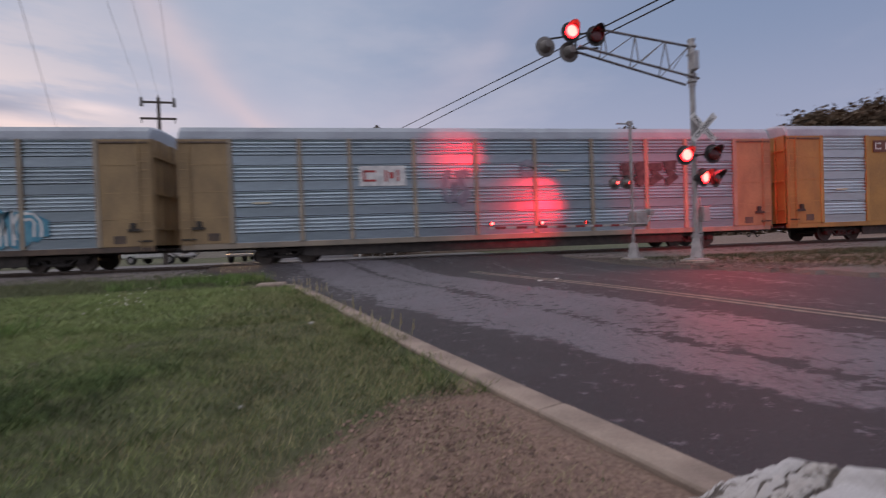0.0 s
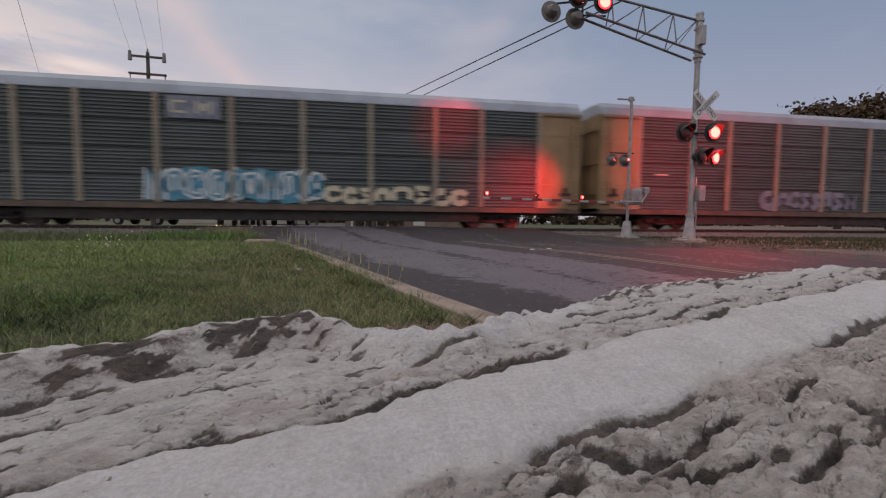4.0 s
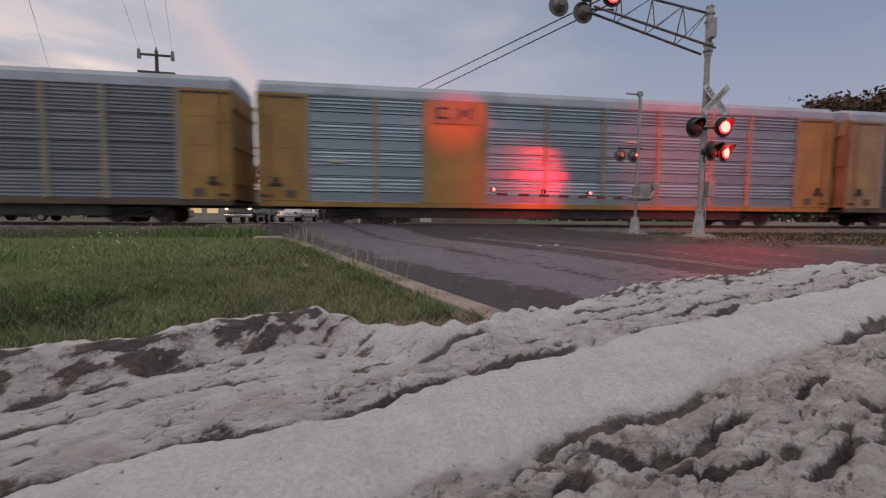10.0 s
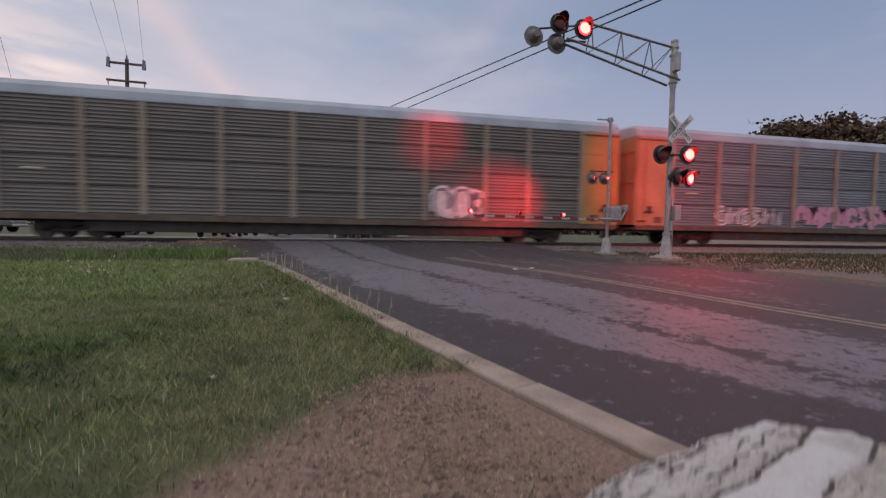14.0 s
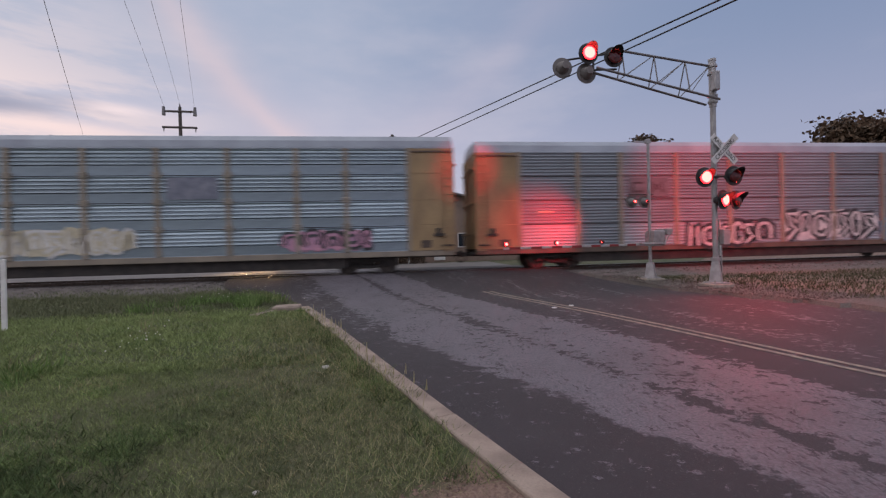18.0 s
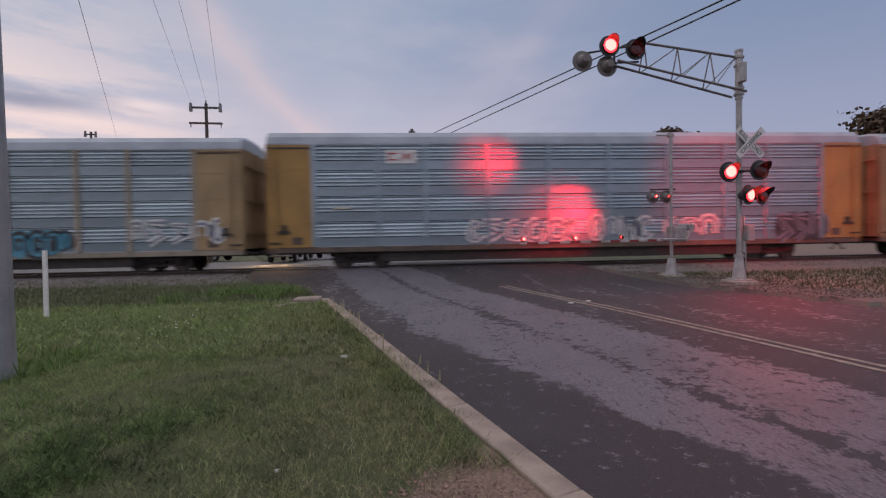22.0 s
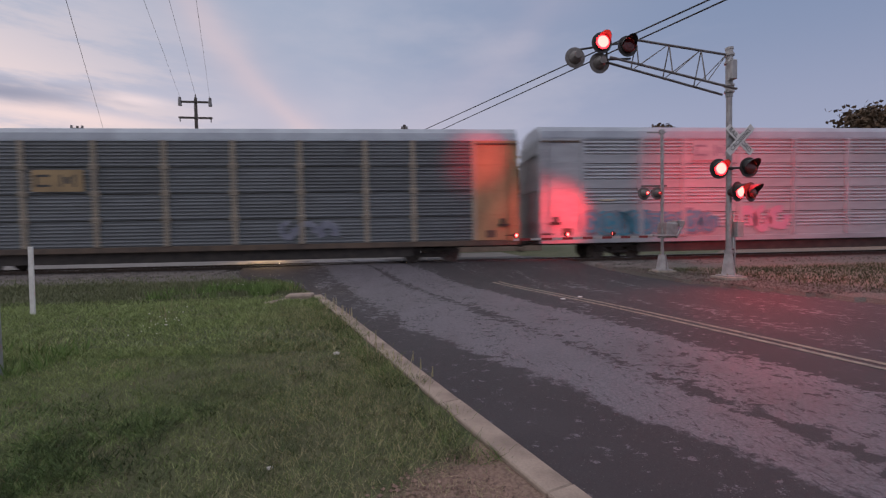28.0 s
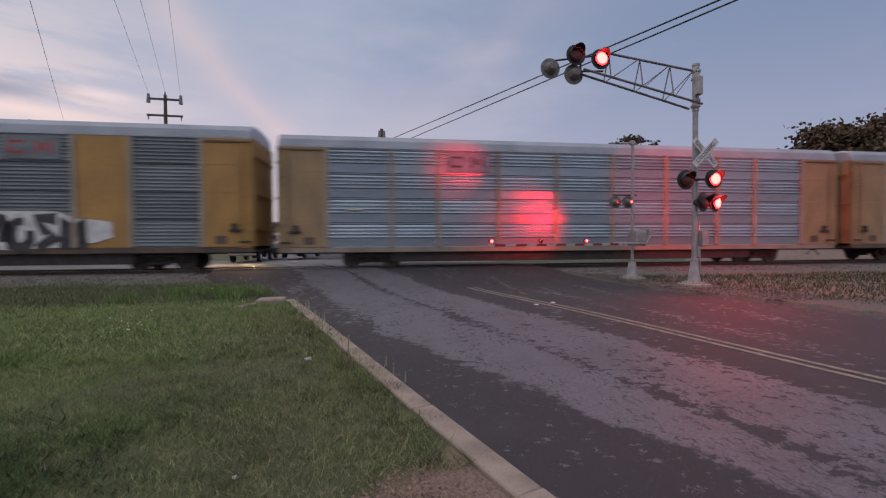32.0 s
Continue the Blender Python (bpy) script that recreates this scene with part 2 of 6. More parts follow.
def gravel(x, y):
    """How much of the bare gravel pull-off there is at a place."""
    g = (3.35 - 1.15 * (1.15 - x)) - y + 0.25 * noise.noise(Vector((x * 1.6, y * 1.6, 9)))
    return smoothstep(-0.12, 0.18, g) * smoothstep(-1.8, -1.2, x)


def ground_z(x, y):
    bed = 0.10 * smoothstep(16.2, 18.4, y) * smoothstep(25.5, 22.8, y)
    z = bed + swell(x, y) * (1 - smoothstep(15.5, 17.5, y) * smoothstep(27, 24, y))
    if y < 11.9:      # level along the kerb
        near = smoothstep(kerb_x(y) - 0.25, kerb_x(y) - 1.0, x)
        z = z * near - 0.03 * (1 - near)
    a = across(x, y)
    if x > kerb_x(y) - 0.12 and a < 4.9 + 1.2 * smoothstep(12, 17, y):
        z = -0.30 + 0.22 * smoothstep(13, 18.4, y) + (0.0 if y < 21 else -0.05)
    return z + fall(y)


def road_z(x, y):
    return -0.11 + (RAIL_Z + 0.10) * smoothstep(12.5, 18.9, y) * smoothstep(30, 22.5, y) + 0.03 * math.cos(across(x, y) / 5.5 * 1.5) - 0.02 + fall(y)


def grid(name, xs, ys, zf):
    verts = [(x, y, zf(x, y)) for y in ys for x in xs]
    n = len(xs)
    faces = [(j * n + i, j * n + i + 1, (j + 1) * n + i + 1, (j + 1) * n + i) for j in range(len(ys) - 1) for i in range(n - 1)]
    return mesh_of(name, verts, faces)


def steps(*spans):
    out = []
    for a, b, d in spans:
        n = max(1, round((b - a) / d))
        out += [a + (b - a) * i / n for i in range(n)]
    return out + [spans[-1][1]]


def node_kit(name, rough):
    m = bpy.data.materials.new(name)
    m.use_nodes = True
    nt = m.node_tree
    N, Lk = nt.nodes.new, nt.links.new
    bsdf = nt.nodes["Principled BSDF"]
    bsdf.inputs["Roughness"].default_value = rough
    tc = N("ShaderNodeTexCoord")

    def calc(op, a, b=None, c=None, clamp=False):
        n = N("ShaderNodeMath")
        n.operation, n.use_clamp = op, clamp
        for i, v in enumerate((a, b, c)):
            if isinstance(v, (int, float)):
                n.inputs[i].default_value = v
            elif v is not None:
                Lk(v, n.inputs[i])
        return n.outputs[0]

    def mixc(fac, a, b):
        n = N("ShaderNodeMix")
        n.data_type = "RGBA"
        for i, v in ((0, fac), (6, a), (7, b)):
            if isinstance(v, (int, float)):
                n.inputs[i].default_value = v
            elif isinstance(v, tuple):
                n.inputs[i].default_value = (*v, 1)
            else:
                Lk(v, n.inputs[i])
        return n.outputs[2]

    def noisy(scale, detail=5, rough_=0.55, rot=0.0, stretch=(1, 1, 1)):
        mp = N("ShaderNodeMapping")
        mp.inputs["Rotation"].default_value, mp.inputs["Scale"].default_value = (0, 0, rot), stretch
        Lk(tc.outputs["Object"], mp.inputs[0])
        n = N("ShaderNodeTexNoise")
        n.inputs["Scale"].default_value, n.inputs["Detail"].default_value, n.inputs["Roughness"].default_value = scale, detail, rough_
        Lk(mp.outputs[0], n.inputs[0])
        return n.outputs[0]

    def step(v, a, b):
        n = N("ShaderNodeMapRange")
        n.interpolation_type = "SMOOTHSTEP"
        Lk(v, n.inputs["Value"])
        n.inputs["From Min"].default_value, n.inputs["From Max"].default_value = a, b
        return n.outputs[0]

    def bump(height, strength, dist=0.02):
        n = N("ShaderNodeBump")
        n.inputs["Strength"].default_value, n.inputs["Distance"].default_value = strength, dist
        Lk(height, n.inputs["Height"])
        Lk(n.outputs[0], bsdf.inputs["Normal"])

    sep = N("ShaderNodeSeparateXYZ")
    Lk(tc.outputs["Object"], sep.inputs[0])
    return m, bsdf, Lk, calc, mixc, noisy, step, bump, sep.outputs


def ground_material():
    m, bsdf, Lk, calc, mixc, noisy, step, bump, xyz = node_kit("verge_soil", 0.95)
    fine, mid, big = noisy(45, 4), noisy(5), noisy(0.7)
    grass = mixc(step(big, 0.35, 0.65), (0.050, 0.062, 0.024), (0.085, 0.082, 0.042))
    grass = mixc(calc("MULTIPLY", step(mid, 0.50, 0.75), 0.5), grass, (0.135, 0.11, 0.066))
    stone = mixc(step(fine, 0.35, 0.65), (0.140, 0.088, 0.068), (0.240, 0.160, 0.124))
    stone = mixc(calc("MULTIPLY", step(mid, 0.4, 0.7), 0.4), stone, (0.17, 0.115, 0.095))
    # bare pull-off by the kerb
    g = calc("SUBTRACT", calc("MULTIPLY_ADD", xyz[0], 1.15, 2.03), xyz[1])
    g = calc("ADD", g, calc("MULTIPLY_ADD", noisy(1.6), 0.7, -0.35))
    g = calc("MULTIPLY", step(g, -0.2, 0.25), step(xyz[0], -2.2, -1.2))
    # stony shoulder along the track
    t = calc("MULTIPLY", step(calc("ADD", xyz[1], calc("MULTIPLY_ADD", noisy(0.9), 1.6, -0.8)), 15.4, 16.8), step(calc("MULTIPLY", xyz[1], -1.0), -26.0, -24.5))
    col = mixc(g, grass, stone)
    col = mixc(t, col, mixc(step(fine, 0.35, 0.65), (0.09, 0.08, 0.072), (0.19, 0.17, 0.155)))
    # stony strip past the road's far edge
    a = calc("ADD", calc("MULTIPLY", xyz[0], 0.950), calc("MULTIPLY_ADD", xyz[1], 0.312, -7.63))
    a = calc("ADD", a, calc("MULTIPLY_ADD", noisy(1.1), 1.6, -0.8))
    rs = calc("MULTIPLY", step(a, 4.2, 4.8), calc("SUBTRACT", 1.0, step(a, 6.6, 8.0)))
    col = mixc(rs, col, mixc(step(fine, 0.35, 0.65), (0.07, 0.06, 0.052), (0.155, 0.135, 0.12)))
    Lk(col, bsdf.inputs["Base Color"])
    bump(calc("ADD", fine, mid), 0.7, 0.03)
    return m


def road_material():
    m, bsdf, Lk, calc, mixc, noisy, step, bump, xyz = node_kit("worn_asphalt", 0.75)
    u = calc("ADD", calc("MULTIPLY", xyz[0], 0.950), calc("MULTIPLY_ADD", xyz[1], 0.312, -7.63))
    rot = math.radians(18.2)
    fleck = noisy(6.0, 9, 0.72, rot, (1.0, 1.3, 1))
    wide = noisy(0.9, 6, 0.62, rot, (1.7, 0.35, 1))
    fine = noisy(140, 3)
    blot = noisy(38, 3)

    def stripe(c, half):
        return calc("SUBTRACT", 1.0, step(calc("ABSOLUTE", calc("SUBTRACT", u, c)), half * 0.55, half))

    # fresh dark strip along the kerb with a torn edge, pale worn wheel lanes, darker far lane
    edge = calc("ADD", calc("ADD", u, calc("MULTIPLY_ADD", fleck, 0.7, -0.35)), calc("MULTIPLY_ADD", noisy(1.1, 5, 0.6), 1.0, -0.5))
    v = calc("ADD", calc("MULTIPLY", xyz[0], -0.300), calc("MULTIPLY_ADD", xyz[1], 0.954, -9.38))
    pale = step(calc("ADD", edge, calc("MULTIPLY", calc("MINIMUM", v, 1.0), 0.23)), -5.18, -5.04)
    lane = calc("MAXIMUM", calc("MULTIPLY", stripe(-3.65, 1.05), 0.15), calc("MULTIPLY", stripe(-1.9, 0.95), 0.13))
    lane = calc("MAXIMUM", lane, calc("MULTIPLY", stripe(1.0, 0.8), 0.03))
    lane = calc("MAXIMUM", lane, calc("MULTIPLY", stripe(2.9, 0.7), 0.01))
    lane = calc("ADD", lane, calc("ADD", calc("MULTIPLY", fleck, 0.80), calc("MULTIPLY", wide, 0.40)))
    lane = calc("SUBTRACT", lane, calc("MULTIPLY", step(u, -1.5, -0.5), 0.050))
    worn = calc("MULTIPLY", pale, step(lane, 0.635, 0.665))
    islands = calc("MULTIPLY", step(fleck, 0.60, 0.63), calc("SUBTRACT", 1.0, pale))
    worn = calc("MAXIMUM", worn, calc("MULTIPLY", islands, 0.85))
    spots = step(noisy(21, 5, 0.62, rot, (1.0, 0.5, 1)), 0.550, 0.610)
    spots = calc("MULTIPLY", spots, step(noisy(1.7, 5, 0.6, rot, (1.3, 0.5, 1)), 0.44, 0.58))
    worn = calc("MULTIPLY", worn, calc("MULTIPLY_ADD", spots, -0.8, 1.0))
    dark = mixc(step(fine, 0.3, 0.7), (0.017, 0.0145, 0.017), (0.036, 0.030, 0.035))
    light = mixc(step(blot, 0.35, 0.65), (0.080, 0.072, 0.085), (0.132, 0.121, 0.140))
    tar = mixc(worn, dark, light)
    tar = mixc(calc("MULTIPLY", step(noisy(75, 3, 0.5), 0.665, 0.72), 0.6), tar, (0.26, 0.23, 0.22))
    tar = mixc(calc("MULTIPLY", step(noisy(0.8, 6, 0.6), 0.45, 0.7), 0.35), tar, (0.045, 0.040, 0.045))
    Lk(tar, bsdf.inputs["Base Color"])
    Lk(calc("MULTIPLY_ADD", worn, -0.18, 0.78), bsdf.inputs["Roughness"])
    bump(calc("ADD", fine, calc("MULTIPLY", worn, 0.6)), 0.35, 0.01)
    return m


grass_ground = ground_material()
worn_road = road_material()
asphalt = material("asphalt", (0.040, 0.038, 0.042), 0.85, color2=(0.055, 0.052, 0.056), scale=1.2, grain=120, grain_amt=0.3, bump=0.35, bump_scale=160)
ballast_mat = material("ballast_stone", (0.16, 0.14, 0.13), 0.9, color2=(0.08, 0.07, 0.065), scale=3, grain=30, grain_amt=0.3, bump=0.8, bump_scale=30, island=0.4)
concrete = material("concrete", (0.36, 0.32, 0.27), 0.85, color2=(0.24, 0.21, 0.18), scale=5, grain=60, grain_amt=0.2, bump=0.35, bump_scale=70)
kerb_concrete = material("weathered_kerb_concrete", (0.31, 0.245, 0.20), 0.9, color2=(0.195, 0.15, 0.125), scale=3, grain=50, grain_amt=0.2, bump=0.35, bump_scale=70)
rail_steel = material("rail_steel", (0.10, 0.075, 0.06), 0.6, 0.6, color2=(0.06, 0.045, 0.035), scale=9)
rail_shine = material("rail_running_surface", (0.55, 0.54, 0.53), 0.25, 1.0, grain_amt=0.1)
tie_wood = material("tie_wood", (0.075, 0.062, 0.052), 0.95, color2=(0.045, 0.038, 0.032), scale=7, random=0.3)
yellow_paint = material("yellow_line_paint", (0.27, 0.225, 0.175), 0.85, color2=(0.135, 0.115, 0.105), scale=9, grain=70, grain_amt=0.4)
white_paint = material("white_paint", (0.72, 0.71, 0.69), 0.6, color2=(0.60, 0.58, 0.56), scale=8)

tagged(part("ground", grid("ground", steps((-900, -60, 90), (-60, -14, 2.5), (-14, 14, 0.28), (14, 60, 2.5), (60, 900, 90)), steps((-300, -6, 40), (-6, 20, 0.28), (20, 48, 1.4), (48, 1200, 96)), ground_z), grass_ground, None), "mown dusk-green verge with bare soil", "ground", "", "structure")


def build_road():
    verts, faces = [], []
    us = steps((-5.65, 5.1, 0.43))
    vs = steps((-40, -14, 3), (-14, 24, 0.5), (24, 120, 6))
    for v in vs:
        for u in us:
            p = ROAD_MID + ROAD_DIR * v
            uu = u
            if u < 0 and v > 0.9:
                uu = u - 2.2 * smoothstep(0.9, 9, v)
            if u > 0 and v > 3:
                uu = u + 1.6 * smoothstep(3, 9, v)
            p = p + ROAD_SIDE * uu
            verts.append((p.x, p.y, road_z(p.x, p.y)))
    n = len(us)
    faces = [(j * n + i, j * n + i + 1, (j + 1) * n + i + 1, (j + 1) * n + i) for j in range(len(vs) - 1) for i in range(n - 1)]
    tagged(part("road", mesh_of("road", verts, faces), worn_road, None), "worn two-lane asphalt road with patched surface crossing the track", "road", "", "structure")


build_road()


def line_strip(name, offset, width, v0, v1, lift=0.006):
    verts, faces = [], []
    vs = steps((v0, v1, 0.4))
    for v in vs:
        for u in (offset - width / 2, offset + width / 2):
            p = ROAD_MID + ROAD_DIR * v + ROAD_SIDE * u
            verts.append((p.x, p.y, road_z(p.x, p.y) + lift))
    faces = [(2 * i, 2 * i + 1, 2 * i + 3, 2 * i + 2) for i in range(len(vs) - 1)]
    return mesh_of(name, verts, faces)


for off in (-0.11, 0.11):
    tagged(part("centre_line", line_strip("centre_line", off, 0.10, -30, 2.5), yellow_paint, None), "worn yellow painted centre line", "road marking", "", "structure")

# kerb: concrete pieces along the left edge, and its turned end
def build_kerb():
    root = thing("kerb", "weathered pale concrete kerb with joints along the road", "kerb", kind="structure")
    bm = bmesh.new()
    box(bm, -0.105, 0.105, -0.7485, 0.7485, -0.34, 0.015, bevel=0.011)
    for v in bm.verts:
        v.co.x += 0.006 * noise.noise(v.co * 7)
    me = done("kerb_piece", bm)
    p0, p1 = Vector((-1.54, 11.15, 0)), Vector((1.76, 2.55, 0))
    d = (p1 - p0).normalized()
    ang = math.degrees(math.atan2(-d.y, -d.x)) - 90
    rng = random.Random(3)
    for i in range(14):
        p = p0 + d * (0.75 + 1.5 * i)
        part("kerb_piece", me, kerb_concrete, root, m=pose(p.x + rng.uniform(-0.002, 0.002), p.y, fall(p.y) + rng.uniform(-0.003, 0.002), math.degrees(math.atan2(fall(p.y + 0.7) - fall(p.y - 0.7), 1.5)), 0, ang))
    part("kerb_end", boxes("kerb_end", (-0.36, 0.26, -0.26, 0.24, -0.3, 0.02), bevel=0.03), kerb_concrete, root, m=pose(-1.86, 10.95, 0.055, 0, 0, 4))
    part("kerb_end", boxes("kerb_end", (-0.09, 0.09, -0.55, 0.55, -0.3, 0.0), bevel=0.03), kerb_concrete, root, m=pose(-2.24, 10.40, 0.02, -3, 0, -14))


build_kerb()


def verge_edge():
    ys = steps((-6, 11.2, 0.2))
    verts, faces = [], []
    for y in ys:
        for off in (-0.62, -0.42, -0.27, -0.12):
            x = kerb_x(y) + off
            zz = -0.03 + fall(y) if off > -0.2 else ground_z(x, y)
            verts.append((x, y, zz + {-0.62: -0.02, -0.42: 0.006, -0.27: 0.012, -0.12: 0.0}[off]))
    for j in range(len(ys) - 1):
        for i in range(3):
            faces.append((4 * j + i, 4 * j + i + 1, 4 * j + i + 5, 4 * j + i + 4))
    tagged(part("verge_edge", mesh_of("verge_edge", verts, faces), grass_ground, None), "bare soil edge of the verge along the kerb", "ground", "", "structure")


verge_edge()


def build_track():
    for s in (-0.7175, 0.7175):
        y = TRACK_Y + s
        root = thing("rail", "rusty steel rail with a worn bright head", "rail", "running rails", "structure", pose(0, y, 0))
        part("rail_web", boxes("rail_web", (-150, 150, -0.07, 0.07, RAIL_Z - 0.17, RAIL_Z - 0.155), (-150, 150, -0.012, 0.012, RAIL_Z - 0.156, RAIL_Z - 0.04), (-150, 150, -0.036, 0.036, RAIL_Z - 0.041, RAIL_Z - 0.004)), rail_steel, root)
        part("rail_head", boxes("rail_head", (-150, 150, -0.03, 0.03, RAIL_Z - 0.004, RAIL_Z + 0.001)), rail_shine, root)
    bm = bmesh.new()
    box(bm, -0.115, 0.115, -1.3, 1.3, -0.17, 0.0, bevel=0.015)
    me = done("tie", bm)
    for i in range(-60, 61):
        t = part("railway_tie", me, tie_wood, None, m=pose(i * 0.54, TRACK_Y, RAIL_Z - 0.172))
        tagged(t, "creosoted timber railway tie in ballast", "railway tie", "ties under the track", "structure")
    # ballast stones
    rng = np.random.RandomState(5)
    verts, faces = [], []
    n = 9000
    for i in range(n):
        x = rng.uniform(-26, 26)
        y = TRACK_Y + rng.uniform(-3.1, 2.6)
        a = across(x, y)
        if -7.0 < a < 6.6:
            continue
        r = rng.uniform(0.025, 0.06)
        z = ground_z(x, y) + r * 0.25
        b = len(verts)
        for dx, dy, dz in ((1, 0, 0), (0, 1, 0), (-1, 0, 0), (0, -1, 0), (0, 0, 0.8), (0, 0, -0.8)):
            verts.append((x + dx * r * rng.uniform(.7, 1.3), y + dy * r * rng.uniform(.7, 1.3), z + dz * r * rng.uniform(.7, 1.3)))
        for p, q in ((0, 1), (1, 2), (2, 3), (3, 0)):
            faces += [(b + p, b + q, b + 4), (b + q, b + p, b + 5)]
    solid("ballast_stones", mesh_of("ballast_stones", verts, faces), ballast_mat, "grey-brown crushed stone ballast along the track", "ballast", "stuff")
    bed = grid("ballast_bed", steps((-120, -28, 6), (-28, -6.9, 0.5)), steps((16.9, 23.2, 0.4)), lambda x, y: ground_z(x, y) + 0.035 * smoothstep(16.9, 17.6, y) * smoothstep(23.2, 22.6, y) - 0.01)
    tagged(part("ballast_bed", bed, ballast_mat, None), "grey stone ballast bed under the track", "ballast", "", "structure")
    bed = grid("ballast_bed", steps((8.2, 30, 0.5), (30, 120, 6)), steps((16.9, 23.2, 0.4)), lambda x, y: ground_z(x, y) + 0.035 * smoothstep(16.9, 17.6, y) * smoothstep(23.2, 22.6, y) - 0.01)
    tagged(part("ballast_bed", bed, ballast_mat, None), "grey stone ballast bed under the track", "ballast", "", "structure")


build_track()

# pale concrete frontage road beyond the track
pale = material("pale_concrete", (0.135, 0.125, 0.12), 0.8, color2=(0.10, 0.094, 0.09), scale=0.7, grain=30)
tagged(part("pavement", grid("pavement", steps((-80, -9, 4), (-9, 8, 1)), steps((24.5, 33, 0.7)), lambda x, y: 0.035 + 0.02 * math.sin(x * 0.2) + 0.10 * smoothstep(25.2, 24.5, y) * 0), pale, None), "pale concrete frontage lane beyond the track", "pavement", "", "structure")


# ================= the train =================
CAR_LEN, HALF_W = 27.3, 1.52
SIDE_Z0, SIDE_Z1, ROOF_Z = 0.88, 5.22, 5.85
END_W = 2.02
BAYS = [2.75, 2.05, 2.75, 2.75, 2.75, 2.75, 2.75, 2.05, 2.66]
ROWS_Z = [0.93, 2.00, 3.07, 4.14, 5.20]

MOVED = []      # (thing, rows) keyed at the end
WHEELS = []
FLASHERS = []


def train_x(t):
    """How far the first gap has come at t."""
    drift = np.interp(t, (0, 3, 8, 9.5, 14.5, 17, 20, 23, 25, 28, 30, 32), (0.1, -0.05, -0.05, -0.45, -0.45, -0.2, 0.2, 0.3, 0.2, -0.3, -0.25, -0.2))
    return -7.86 - 16.54 * t - 0.00285 * t * t + float(drift)


def panel_mesh(w, h, ribs):
    """A pressed steel side panel. Four ribs: deep louvres over a plain lower part; more: fine shallow ribs all over."""
    verts, faces = [], []
    m = 0.03
    prof = [(0.0, 0.0), (0.0, -0.012), (m, -0.022)]
    if ribs == 4:
        prof[-1] = (m, -0.010)
        prof += [(h * 0.36, -0.030), (h * 0.375, -0.006)]
        z0, deep, lip, low, back = h * 0.39, 0.056, 0.07, 0.60, 0.022
    else:
        z0, deep, lip, low, back = m + 0.01, 0.034, 0.12, 0.55, 0.004
    step = (h - m - z0) / ribs
    for i in range(ribs):
        z = z0 + i * step
        prof += [(z, back), (z + step * lip, -deep), (z + step * (lip + 0.07), -deep), (z + step * low, -0.010), (z + step * (low + 0.02), back - 0.002)]
    prof += [(h - m, 0.004), (h - m, -0.014), (h, -0.012), (h, 0.0)]
    for z, y in prof:
        verts += [(-w / 2, y, z), (w / 2, y, z)]
    for i in range(len(prof) - 1):
        faces.append((2 * i, 2 * i + 1, 2 * i + 3, 2 * i + 2))
    return mesh_of("side_panel", verts, faces)


PANELS = {(w, ribs): panel_mesh(w - 0.20, 1.035, ribs) for w in (2.75, 2.05, 2.66) for ribs in (4, 7)}


def roof_mesh():
    prof = [(-HALF_W, 5.22), (-HALF_W - 0.02, 5.26), (-HALF_W + 0.02, 5.52), (-HALF_W + 0.16, 5.72), (-HALF_W + 0.5, 5.80), (-0.5, 5.85), (0.5, 5.85), (HALF_W - 0.5, 5.80), (HALF_W - 0.16, 5.72), (HALF_W - 0.02, 5.52), (HALF_W + 0.02, 5.26), (HALF_W, 5.22)]
    verts, faces = [], []
    xs = [-CAR_LEN / 2 + 0.05, -CAR_LEN / 2 + 0.12] + [-CAR_LEN / 2 + 0.7 + i * (CAR_LEN - 1.4) / 20 for i in range(21)] + [CAR_LEN / 2 - 0.12, CAR_LEN / 2 - 0.05]
    n = len(prof)
    for k, x in enumerate(xs):
        drop = 0.09 if k in (0, len(xs) - 1) else 0.0
        for y, z in prof:
            verts.append((x, y * (1 - drop * 0.3), z - drop * (1 if z > 5.5 else 0)))
    for j in range(len(xs) - 1):
        for i in range(n - 1):
            faces.append((j * n + i, j * n + i + 1, (j + 1) * n + i + 1, (j + 1) * n + i))
    faces.append(tuple(range(n)))
    faces.append(tuple((len(xs) - 1) * n + i for i in reversed(range(n))))
    return mesh_of("roof", verts, faces)


def side_plate(bm, x0, x1):
    box(bm, x0, x1, -HALF_W + 0.02, -HALF_W + 0.07, SIDE_Z0, SIDE_Z1)


def wheelset_mesh():
    bm = bmesh.new()
    for s in (-1, 1):
        y = s * 0.745
        rod(bm, (0, y - 0.06, 0), (0, y + 0.06, 0), 0.42, seg=20)
        rod(bm, (0, y - s * 0.075 - 0.015, 0), (0, y - s * 0.075 + 0.015, 0), 0.45, seg=20)
        rod(bm, (0, y + s * 0.06, 0), (0, y + s * 0.10, 0), 0.14, seg=8)
    rod(bm, (0, -0.95, 0), (0, 0.95, 0), 0.08, seg=8)
    return done("wheelset", bm)


